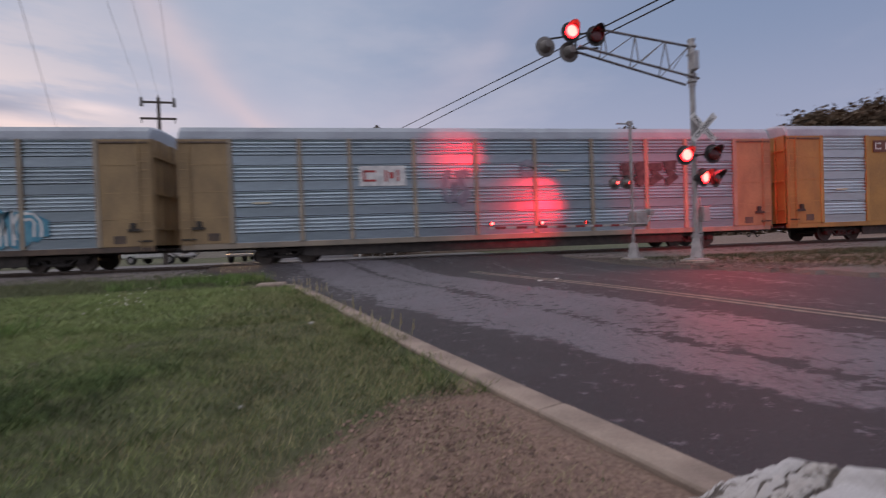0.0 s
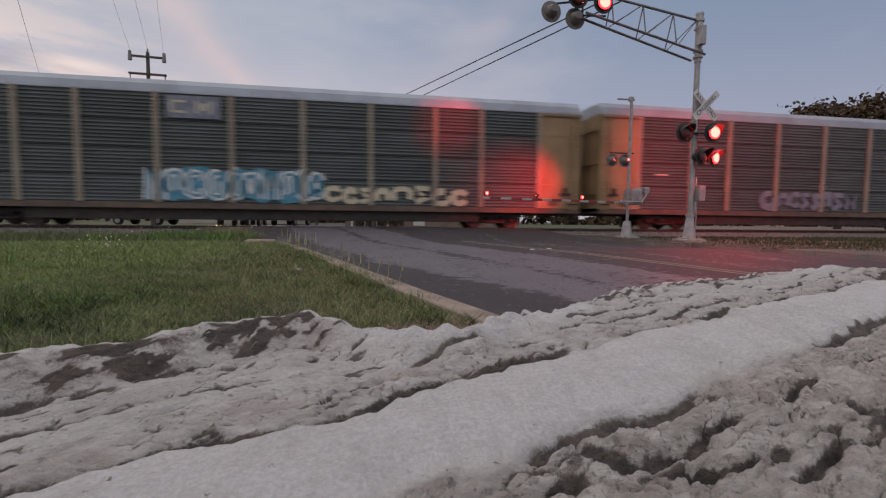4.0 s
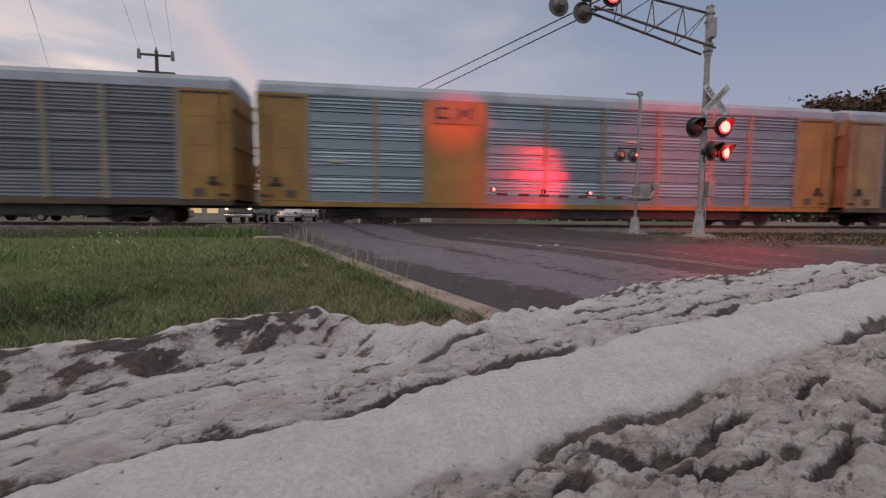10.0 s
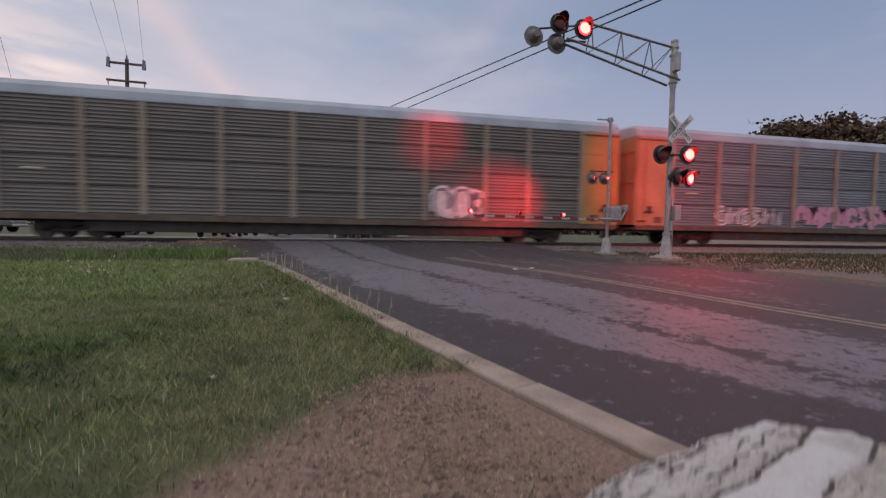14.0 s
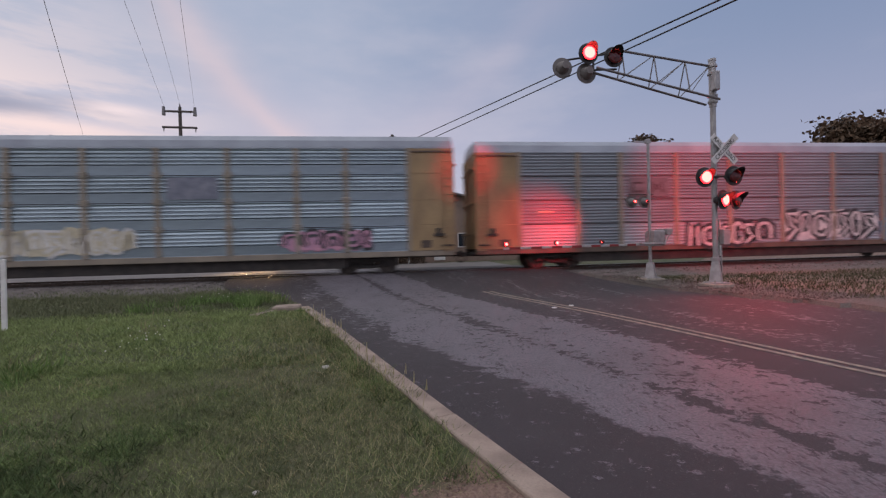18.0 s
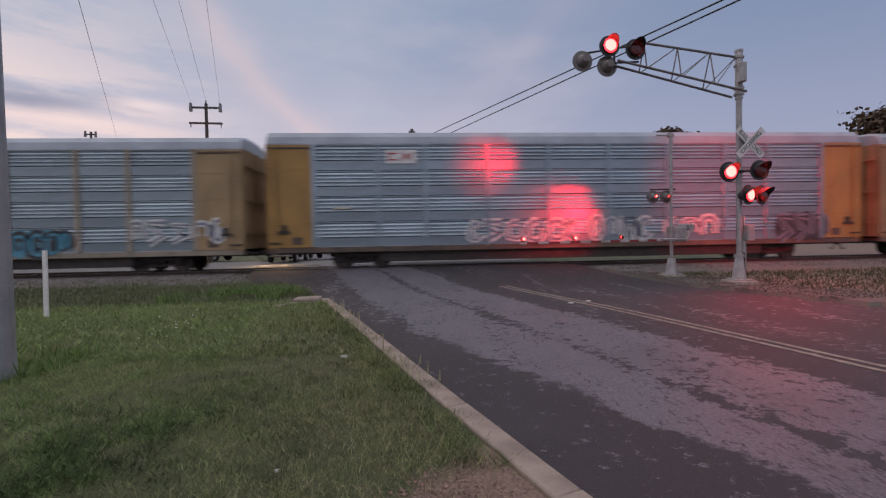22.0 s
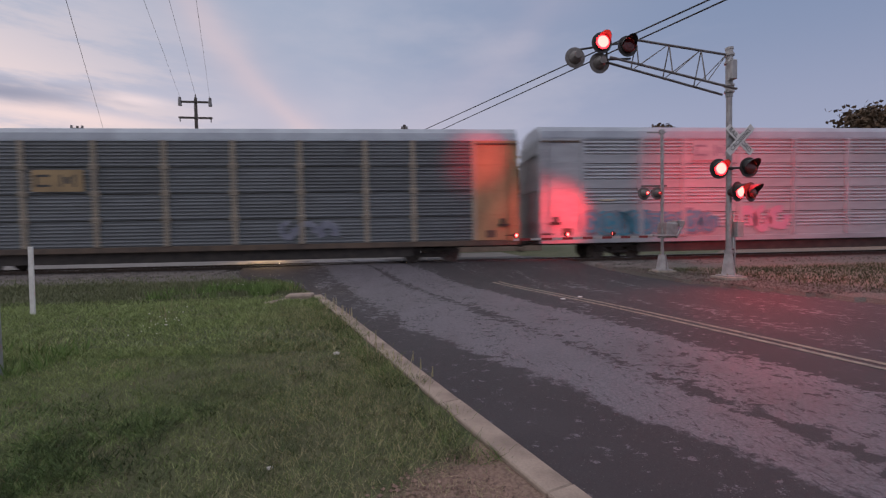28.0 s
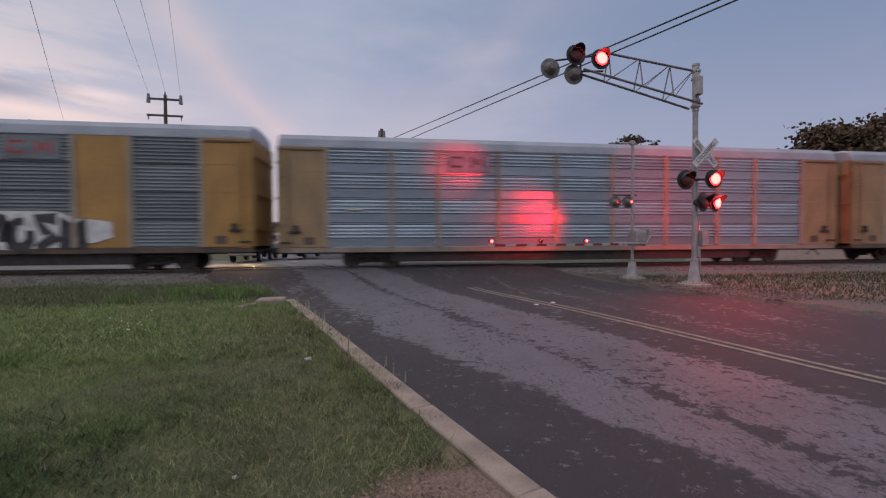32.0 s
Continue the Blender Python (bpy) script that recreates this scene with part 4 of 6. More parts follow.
def autorack(k):
    panel, post, end, extras = FLEET[k]
    rusty = len([e for e in extras if e[0] == "spray"])
    words = f"{LOOKS[panel]} enclosed autorack railcar with {'pale' if end == 'white' else 'yellow'} ends" + (", sprayed with graffiti" if rusty else "")
    car = thing("autorack_railcar", words, "railcar", "railcars of the train")
    car.scale = (1, 1, TALL.get(k, 1.0))
    post = "drab" if post == "tan" else post
    bays_over = {e[1]: e[2] for e in extras if e[0] == "bay"}
    rows_over = {e[1]: e[2] for e in extras if e[0] == "row"}
    part("roof", CAR["roof"], PAINT["roof"], car)
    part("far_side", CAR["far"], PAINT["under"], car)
    sill_paint = "white" if end == "white" else ("yellow" if k in (1, 6) else ("drab" if k in (0, 10, 12, 19) else "rust"))
    part("side_sill", CAR["sill"], PAINT[sill_paint], car)
    part("top_rail", CAR["deck"], PAINT["roof"], car)
    part("underframe", CAR["under"], PAINT["under"], car)
    for s in (-1, 1):
        flip = Matrix.Diagonal((s, 1, 1, 1))
        ep = part("end_panel", CAR["end"], PAINT[end], car, m=Matrix.Translation((s * (CAR_LEN / 2 - END_W / 2), -HALF_W, 0)) @ (pose(0, 0, 0) if s > 0 else Matrix.Diagonal((-1, 1, 1, 1))))
        turn = 0 if s < 0 else 180
        for z in (2.0, 3.05, 4.15):
            part("panel_seam", CAR["seam"], PAINT[end], ep, m=pose(0, 0, z))
        part("corner_strip", CAR["seal"], PAINT[end], ep)
        part("hatch", CAR["hatch"], PAINT["rust"], ep)
        part("lintel", CAR["lintel"], PAINT["rust"], ep)
        part("brake_lever", CAR["lever"], PAINT["under"], ep)
        part("grab_iron", CAR["grab"], PAINT["under"], ep)
        for i in range(6):
            part("door_leaf", CAR["leaf"], PAINT[end], car, m=pose(s * (CAR_LEN / 2 - 0.06 + 0.04 * (i % 2)), -1.2 + 0.48 * i, 0, 0, 0, turn))
        for z in (1.6, 3.0, 4.5):
            part("lock_bar", CAR["lockbar"], PAINT[end], car, m=pose(s * (CAR_LEN / 2 - 0.03), 0, z, 0, 0, turn))
        for y in (-0.28, 0.28):
            part("lock_rod", CAR["lockrod"], PAINT[end], car, m=pose(s * (CAR_LEN / 2 - 0.03), y, 0, 0, 0, turn))
        part("coupler", CAR["coupler"], PAINT["under"], car, m=pose(s * CAR_LEN / 2, 0, 0, 0, 0, 0 if s < 0 else 180))
        part("ladder", CAR["ladder"], PAINT[end], car, m=pose(s * (CAR_LEN / 2 - 0.27), -HALF_W - 0.11, 0))
        truck = part("truck", CAR["truck"], PAINT["under"], car, m=pose(s * (CAR_LEN / 2 - 3.9), 0, 0))
        for q in (-0.88, 0.88):
            w = part("wheelset", CAR["wheelset"], PAINT["wheel"], truck, m=pose(q, 0, 0.42))
            WHEELS.append((w, q, k))
    x = -CAR_LEN / 2 + END_W
    centres = []
    ribs = 4 if panel in ("bright", "silver", "white") else 7
    for b, w in enumerate(BAYS):
        cx = x + w / 2
        centres.append(cx)
        if b in bays_over:
            part("bay_plate", CAR["flat"], PAINT[bays_over[b]], car, m=Matrix.Translation((cx, -HALF_W, 0)) @ Matrix.Diagonal((w - 0.18, 1, 1, 1)))
        for r in range(0 if b in bays_over else 4):
            paint = rows_over.get(r, bays_over.get(b, panel))
            if b == 1 and r == 0 and rows_over:
                paint = panel
            part("side_panel", PANELS[(w, ribs)], PAINT[paint], car, m=pose(cx, -HALF_W, ROWS_Z[r]))
        part("side_post", CAR["post"], PAINT[post], car, m=pose(x, -HALF_W, 0))
        if k in (14, 16, 10):
            for r in (1, 2, 3):
                part("post_bracket", CAR["knuckle"], PAINT[post], car, m=pose(x, -HALF_W, ROWS_Z[r]))
        x += w
    part("side_post", CAR["post"], PAINT[post], car, m=pose(x, -HALF_W, 0))
    for i, e in enumerate(extras):
        face = -HALF_W - 0.062
        if e[0] == "plate":
            z = (ROWS_Z[e[2]] + ROWS_Z[e[2] + 1]) / 2
            f = 0.60 if BAYS[e[1]] < 2.5 else 0.90
            pl = part("logo_plate", CAR["plate"], PAINT[e[3]], car, "painted sign plate on the side", m=Matrix.Translation((centres[e[1]], face, z)) @ Matrix.Diagonal((f, 1, f, 1)))
            if e[4]:
                for dx, dz, sx, sz in ((-0.62, 0.22, 0.6, 0.10), (-0.62, -0.22, 0.6, 0.10), (-0.88, 0, 0.10, 0.5), (0.15, 0, 0.10, 0.54), (0.42, 0.02, 0.22, 0.30), (0.72, 0, 0.10, 0.54)):
                    part("sign_bar", CAR["bar"], PAINT[e[4]], pl, m=Matrix.Translation((dx, -0.013, dz)) @ Matrix.Diagonal((sx, 1, sz, 1)))
        if e[0] == "spray":
            _, x0, x1, z0, z1, fill, ink = e
            if fill:
                part("graffiti_fill", spray_cloud(x0, x1, z0, z1, k * 17 + i), PAINT[fill], car, "sprayed graffiti fill", m=pose(0, face - 0.002, 0))
            if not ink:
                continue
            for lx, me in spray_letters(x0, x1, z0 + 0.08, z1 - 0.08, k * 31 + i, 1.35 if ink == "black" else 1.0):
                part("graffiti", me, PAINT[ink], car, m=pose(lx, face - 0.009, 0))
            core = fill if fill and fill != ink else ("slate" if ink == "chalk" else ("chalk" if ink == "black" and k in (11, 14) else None))
            if core:
                for lx, me in spray_letters(x0, x1, z0 + 0.08, z1 - 0.08, k * 31 + i, 0.38):
                    part("graffiti_core", me, PAINT[core], car, m=pose(lx, face - 0.014, 0))
    # small stencilled data bars
    for bx, bz, w in ((centres[0] - 0.2, 2.55, 0.7), (centres[5], 3.75, 0.6))[:1 + (k % 3 == 0)]:
        part("stencil_bar", CAR["bar"], PAINT["cream"], car, m=Matrix.Translation((bx, -HALF_W - 0.058, bz)) @ Matrix.Diagonal((w, 1, 0.07, 1)))
    ts = (0, 1.5, 3, 4.5, 6, 8, 9.5, 11, 12.5, 14.5, 16, 17, 18.5, 20, 21.5, 23, 25, 26.5, 28, 29, 30, 31, 32)
    MOVED.append((car, [(t, pose(train_x(t) + k * PITCH + PITCH / 2, TRACK_Y, RAIL_Z)) for t in ts]))
    return car


for k in sorted(FLEET):
    autorack(k)

# ================= crossing signals =================
alu = material("weathered_aluminium", (0.38, 0.37, 0.37), 0.5, 0.45, color2=(0.28, 0.27, 0.27), scale=5, grain=40, bump=0.1)
# darker copy of the mast metal: backlight against the sky is in the colour
backlit_truss = material("backlit_truss_metal", (0.19, 0.18, 0.18), 0.6, 0.4, color2=(0.12, 0.11, 0.11), scale=5, grain=40, bump=0.1)
signal_black = material("signal_black_paint", (0.030, 0.028, 0.028), 0.6)
lamp_grey = material("signal_grey_shell", (0.17, 0.16, 0.155), 0.55, color2=(0.12, 0.11, 0.105), scale=6)
sign_white = material("sign_reflective_white", (0.62, 0.61, 0.60), 0.5, color2=(0.50, 0.49, 0.48), scale=6)
sign_ink = material("sign_black_letters", (0.02, 0.02, 0.02), 0.6)
red_lit = material("lit_red_lens", (0.5, 0.02, 0.02), 0.3, bump=0, emit=(1.0, 0.055, 0.045), strength=15.0)
# red ring round the hot core paints the lamps' glare
red_glare_ring = material("red_lens_glare_ring", (0.5, 0.01, 0.01), 0.3, bump=0, emit=(1.0, 0.012, 0.016), strength=11.0)
red_dim = material("unlit_red_lens", (0.10, 0.010, 0.010), 0.25, bump=0)
stripe_red = material("gate_red_stripe", (0.24, 0.025, 0.025), 0.5)
arm_white = material("faded_gate_white", (0.40, 0.38, 0.37), 0.6, color2=(0.28, 0.265, 0.26), scale=5)


def lens_mesh(r):
    bm = bmesh.new()
    for s in (-1, 1):
        rod(bm, (0, s * 0.004, 0), (0, s * 0.03, 0), r, r * 0.8, seg=24)
        rod(bm, (0, s * 0.03, 0), (0, s * 0.05, 0), r * 0.8, r * 0.35, seg=24)
    me = done("lens", bm)
    me.materials.append(red_lit)
    me.materials.append(red_dim)
    me.materials.append(red_glare_ring)
    for p in me.polygons:
        rr = math.hypot(p.center.x, p.center.z)
        p.material_index = (2 if rr > 0.7 * r else 0) if p.center.y < 0 else 1
    return me


def hood_mesh(r, length):
    """Round visor, open below, and the black backing disc behind it."""
    verts, faces = [], []
    n = 22
    for i in range(n + 1):
        a = math.radians(-20 + 200 * i / n)
        cut = length * (0.12 + 0.88 * max(0.0, math.sin(a)))
        for rr, yy in ((r, 0.055), (r, -cut), (r + 0.006, -cut), (r + 0.006, 0.055)):
            verts.append((rr * math.cos(a), yy, rr * math.sin(a)))
    for i in range(n):
        for k in range(4):
            faces.append((4 * i + k, 4 * i + (k + 1) % 4, 4 * i + 4 + (k + 1) % 4, 4 * i + 4 + k))
    return mesh_of("hood", verts, faces)


# lens radius enlarged to stand for the bloom round a lit lamp
LENS = lens_mesh(0.199)
LENS_SMALL = lens_mesh(0.055)
HOOD = hood_mesh(0.208, 0.27)


def backing_mesh():
    bm = bmesh.new()
    rod(bm, (0, 0.055, 0), (0, 0.065, 0), 0.295, seg=32)
    rod(bm, (0, 0.065, 0), (0, 0.30, 0), 0.19, 0.10, seg=18)
    rod(bm, (0, -0.012, 0), (0, 0.058, 0), 0.2005, 0.2005, seg=32, caps=False)
    return done("backing_disc", bm)


BACKING = backing_mesh()


def flasher(parent, x, y, z, yaw, phase, name="flashing_lamp", shell=None):
    """A signal lamp: backing disc, visor and a two-sided lens that turns its lit face out and in. phase 0 or 1; None stays dark."""
    lamp = part(name, BACKING, shell or signal_black, parent, "black signal lamp with red lens", m=pose(x, y, z, 0, 0, yaw))
    part("visor", HOOD, signal_black, lamp)
    ln = new("lens", LENS)
    ln.parent = lamp
    if phase is None:
        ln.matrix_basis = pose(0, 0, 0, 0, 0, 180)
    else:
        FLASHERS.append((ln, (0, 0, 0), phase))
    return lamp


ROAD_YAW = math.degrees(math.atan2(ROAD_DIR.y, ROAD_DIR.x)) - 106     # lamps that face back down the road


def text_mesh(body, size):
    cu = bpy.data.curves.new("letters", "FONT")
    cu.body, cu.size, cu.extrude, cu.align_x, cu.align_y = body, size, 0.002, "CENTER", "CENTER"
    ob = bpy.data.objects.new("letters", cu)
    scene.collection.objects.link(ob)
    bpy.context.view_layer.update()
    me = bpy.data.meshes.new_from_object(ob.evaluated_get(bpy.context.evaluated_depsgraph_get()))
    bpy.data.objects.remove(ob)
    me.materials.clear()
    return me


def build_cantilever():
    mx, my = 10.47, 12.23
    sig = thing("cantilever_crossing_signal", "weathered aluminium cantilever railroad crossing signal with red flashers", "crossing signal", m=pose(mx, my, 0.0))
    base = bmesh.new()
    for a in range(4):
        q = math.radians(45 + 90 * a)
        rod(base, (0.26 * math.cos(q), 0.26 * math.sin(q), 0.05), (0.26 * math.cos(q), 0.26 * math.sin(q), 0.17), 0.02, seg=6)
    box(base, -0.34, 0.34, -0.34, 0.34, -0.10, 0.07, bevel=0.02)
    part("foundation", done("foundation", base), concrete, sig)
    b2 = bmesh.new()
    rod(b2, (0, 0, 0.07), (0, 0, 0.78), 0.25, 0.13, seg=4)
    box(b2, -0.25, 0.25, -0.25, 0.25, 0.07, 0.11, bevel=0.01)
    rod(b2, (0, 0, 0.76), (0, 0, 0.86), 0.13, seg=16)
    part("pedestal", done("pedestal", b2), alu, sig)
    part("mast_pole", rods("mast_pole", ((0, 0, 0.7), (0, 0, 5.5), 0.080), ((0, 0, 5.45), (0, 0, 6.84), 0.100), ((0, 0, 6.84), (0, 0, 6.90), 0.112), seg=18), alu, sig)
    for z in (5.60, 5.78, 6.45, 6.68):
        part("clamp", rods("clamp", ((0, 0, z - 0.03), (0, 0, z + 0.03), 0.135), seg=14), alu, sig)
    # truss: two bottom chords and one top chord out over the road
    tip = Vector((-3.95, -0.32, 0))
    u = tip.normalized()
    s = Vector((-u.y, u.x, 0)) * 0.26
    part("bottom_chord", rods("bottom_chord", (Vector((0, 0, 5.60)) + s, tip + Vector((0, 0, 6.36)) + s * 0.6, 0.035), seg=8), backlit_truss, sig)
    part("bottom_chord", rods("bottom_chord", (Vector((0, 0, 5.60)) - s, tip + Vector((0, 0, 6.36)) - s * 0.6, 0.035), seg=8), backlit_truss, sig)
    part("top_chord", rods("top_chord", ((0, 0, 6.68), u * 3.1 + Vector((0, 0, 6.96)), 0.035), seg=8), backlit_truss, sig)

    def topp(d):
        return u * d + Vector((0, 0, 6.68 + 0.28 * d / 3.1))

    def botp(d, e):
        f = d / tip.length
        return u * d + Vector((0, 0, 5.60 + 0.76 * f)) + s * e * (1 - 0.4 * f)

    for d in (0.95, 2.0, 3.05):
        for e in (-1, 1):
            part("truss_upright", rods("truss_upright", (topp(d), botp(d + 0.05, e), 0.018), seg=6), backlit_truss, sig)
    for d0, d1 in ((0.1, 0.95), (0.98, 2.0), (2.05, 3.05)):
        part("truss_diagonal", rods("truss_diagonal", (topp(d0), botp(d1, 1), 0.014), seg=6), backlit_truss, sig)
        part("truss_diagonal", rods("truss_diagonal", (topp(d0), botp(d1, -1), 0.014), seg=6), backlit_truss, sig)
    part("junction_box", boxes("junction_box", (-0.16, 0.02, -0.30, -0.12, 5.88, 6.45), bevel=0.02), alu, sig)
    part("lamp_bracket", rods("lamp_bracket", ((-4.75, -0.05, 6.72), (-3.15, -0.45, 6.84), 0.03), ((-3.95, -0.3, 6.36), (-3.95, -0.3, 6.90), 0.03), ((-3.95, -0.3, 6.36), (-3.25, -0.3, 6.40), 0.03), seg=8), signal_black, sig)
    flasher(sig, -4.12, -0.42, 6.80, ROAD_YAW, 0)
    flasher(sig, -3.36, -0.42, 6.72, ROAD_YAW, 1)
    flasher(sig, -4.80, -0.05, 6.48, ROAD_YAW + 180, 0, shell=lamp_grey)
    flasher(sig, -4.10, -0.10, 6.32, ROAD_YAW + 180, 1, shell=lamp_grey)
    # crossbuck, two boards with letters
    buck = part("crossbuck_bracket", boxes("crossbuck_bracket", (-0.16, 0.16, -0.16, -0.10, 3.95, 4.30), bevel=0.01), alu, sig)
    board = boxes("board", (-0.56, 0.56, -0.012, 0.0, -0.105, 0.105), bevel=0.004)
    for rot, body, dy in ((-45, "RAIL ROAD", 0.0), (45, "CROSSING", -0.016)):
        m = pose(0.16, -0.22 + dy, 4.12, 0, 0, ROAD_YAW) @ pose(0, 0, 0, 0, -rot, 0)
        bd = part("crossbuck_board", board, sign_white, buck, "white crossbuck board with black letters", m=m)
    for rot, body, dy in ((-45, "RAIL  ROAD", 0.0), (45, "CROSSING", -0.016)):
        m = pose(0.16, -0.22 + dy, 4.12, 0, 0, ROAD_YAW) @ pose(0, 0, 0, 0, -rot, 0) @ pose(0, -0.015, 0, 90, 0, 0)
        part("lettering", text_mesh(body, 0.175), sign_ink, buck, "black crossbuck lettering", m=m)
    part("reflector_strip", boxes("reflector_strip", (0.11, 0.13, -0.06, 0.06, 0.9, 2.0)), sign_white, sig)
    # main pair of lamps on a crossarm, and a lower pair for the side road
    part("lamp_crossarm", rods("lamp_crossarm", ((-0.66, -0.08, 3.30), (0.40, -0.14, 3.32), 0.03), ((0.0, 0, 3.30), (0.0, -0.14, 3.30), 0.05), seg=8), signal_black, sig)
    flasher(sig, -0.52, -0.32, 3.27, ROAD_YAW, 0)
    flasher(sig, 0.38, -0.37, 3.30, ROAD_YAW, 1)
    part("lamp_crossarm", rods("lamp_crossarm", ((0.0, -0.12, 2.62), (0.66, 0.06, 2.62), 0.03), seg=8), signal_black, sig)
    # second pair is turned for the frontage road
    flasher(sig, 0.10, -0.30, 2.60, 20, 0)
    flasher(sig, 0.66, -0.14, 2.60, 20, 1)
    part("control_box", boxes("control_box", (0.10, 0.32, -0.22, -0.02, 1.25, 1.72), bevel=0.015), alu, sig)
    part("conduit", rods("conduit", ((0.16, -0.05, 0.4), (0.16, -0.05, 1.3), 0.02), seg=6), alu, sig)


build_cantilever()


def build_gate():
    gx, gy = 9.94, 14.72
    gate = thing("crossing_gate", "lowered railroad crossing gate with striped arm and red lamps", "crossing gate", m=pose(gx, gy, 0.0))
    b = bmesh.new()
    box(b, -0.36, 0.36, -0.30, 0.30, -0.12, 0.06, bevel=0.02)
    part("foundation", done("foundation", b), concrete, gate)
    b = bmesh.new()
    rod(b, (0, 0, 0.06), (0, 0, 0.62), 0.25, 0.15, seg=4)
    box(b, -0.26, 0.26, -0.22, 0.22, 0.06, 0.10, bevel=0.01)
    part("pedestal", done("pedestal", b), alu, gate)
    part("mast_pole", rods("mast_pole", ((0, 0, 0.5), (0, 0, 4.98), 0.056), seg=14), alu, gate)
    part("top_bracket", boxes("top_bracket", (-0.55, 0.12, -0.03, 0.03, 4.98, 5.03), (-0.10, 0.06, -0.06, 0.06, 4.94, 5.10), bevel=0.008), alu, gate)
    part("mechanism_box", boxes("mechanism_box", (-0.02, 0.42, -0.28, 0.28, 1.22, 1.74), (0.0, 0.40, -0.26, 0.26, 1.73, 1.78), bevel=0.02), alu, gate)
    w = bmesh.new()
    rod(w, (0.30, -0.34, 1.25), (0.62, -0.34, 1.78), 0.035, seg=8)
    rod(w, (0.30, 0.34, 1.25), (0.62, 0.34, 1.78), 0.035, seg=8)
    rod(w, (-0.55, -0.34, 1.32), (0.32, -0.34, 1.30), 0.035, seg=8)
    rod(w, (-0.55, 0.34, 1.32), (0.32, 0.34, 1.30), 0.035, seg=8)
    box(w, 0.42, 0.62, -0.36, 0.36, 1.62, 1.84, bevel=0.02)
    part("counterweight_arm", done("counterweight_arm", w), alu, gate)
    # arm across the lane
    d = (Vector((4.05, 13.1, 0)) - Vector((gx, gy, 0)))
    length = d.length
    d.normalize()
    ang = math.degrees(math.atan2(d.y, d.x))
    arm = part("gate_arm", boxes("gate_arm", (0.5, length, -0.022, 0.022, 1.25, 1.32), bevel=0.006), arm_white, gate, "white and red striped gate arm", m=pose(0, 0, 0, 0, 0, ang))
    st = boxes("stripe", (-0.2, 0.2, -0.026, 0.026, 1.246, 1.324))
    i = 0.9
    while i < length - 0.2:
        part("stripe", st, stripe_red, arm, m=pose(i, 0, 0))
        i += 0.8
    body = rods("arm_lamp", ((0, 0, 1.33), (0, 0, 1.37), 0.03), ((0, 0.03, 1.42), (0, 0.06, 1.42), 0.075), seg=12)
    for f, phase in ((length - 0.1, "steady"), (length - 2.0, 0), (length - 3.9, 1)):
        lamp = part("arm_lamp", body, signal_black, arm, "small red gate arm lamp", m=pose(f, 0, 0, 0, 0, ROAD_YAW - ang))
        ln = new("lens", LENS_SMALL)
        ln.parent = lamp
        if phase == "steady":
            ln.matrix_basis = pose(0, -0.05, 1.42)
        else:
            FLASHERS.append((ln, (0, -0.05, 1.42), phase))
    # lamps that face the far side of the crossing, with small side windows
    part("lamp_crossarm", rods("lamp_crossarm", ((-0.75, 0.05, 3.10), (0.2, 0.05, 3.10), 0.025), seg=8), signal_black, gate)
    for x, phase in ((-0.62, 0), (-0.12, 1)):
        lamp = flasher(gate, x, 0.16, 2.84, ROAD_YAW + 180, phase, shell=lamp_grey)
        lamp.matrix_basis = lamp.matrix_basis @ Matrix.Diagonal((0.78, 0.78, 0.78, 1))
        win = new("lens", LENS_SMALL)
        win.parent = lamp
        FLASHERS.append((win, (0, 0.34, 0), ("back", phase)))


build_gate()


def red_lamp(name, at, aim, energy, cone, blend=0.6, radius=0.15):
    l = bpy.data.lights.new(name, "SPOT")
    l.energy, l.color, l.spot_size, l.spot_blend, l.shadow_soft_size = energy, (1.0, 0.010, 0.022), radians(cone), blend, radius
    o = new(name, l)
    o.matrix_world = look(at, aim)
    return o


# beams of the gate and cantilever lamps that face the track, and the spill of those that face the road
red_lamp("gate_lamp_beam", (9.45, 15.35, 2.84), (7.3, 18.75, 2.1), 1500, 64, 1.0, 0.3)
red_lamp("cantilever_lamp_beam", (6.0, 12.8, 6.35), (4.0, 18.75, 4.8), 1900, 30, 1.0, 0.3)
# added red fill in place of flare haze; no mast lamp faces the track
red_lamp("red_veil_fill", (11.2, 11.6, 3.6), (16.8, 18.75, 3.7), 3500, 84, 1.0)
red_lamp("mast_lamp_spill", (10.9, 11.7, 3.0), (11.6, 11.4, 0.0), 250, 168, 1.0)
red_lamp("mast_lamp_front", (10.9, 11.2, 3.2), (8.0, 8.2, 0.0), 500, 95, 1.0)

# ================= poles and wires =================
pole_wood = material("weathered_pole_wood", (0.10, 0.085, 0.075), 0.9, color2=(0.065, 0.055, 0.05), scale=4, stretch=(4, 4, 0.3))
wire_mat = material("black_cable", (0.015, 0.015, 0.017), 0.6, bump=0)
porcelain = material("insulator_grey", (0.20, 0.19, 0.19), 0.4)


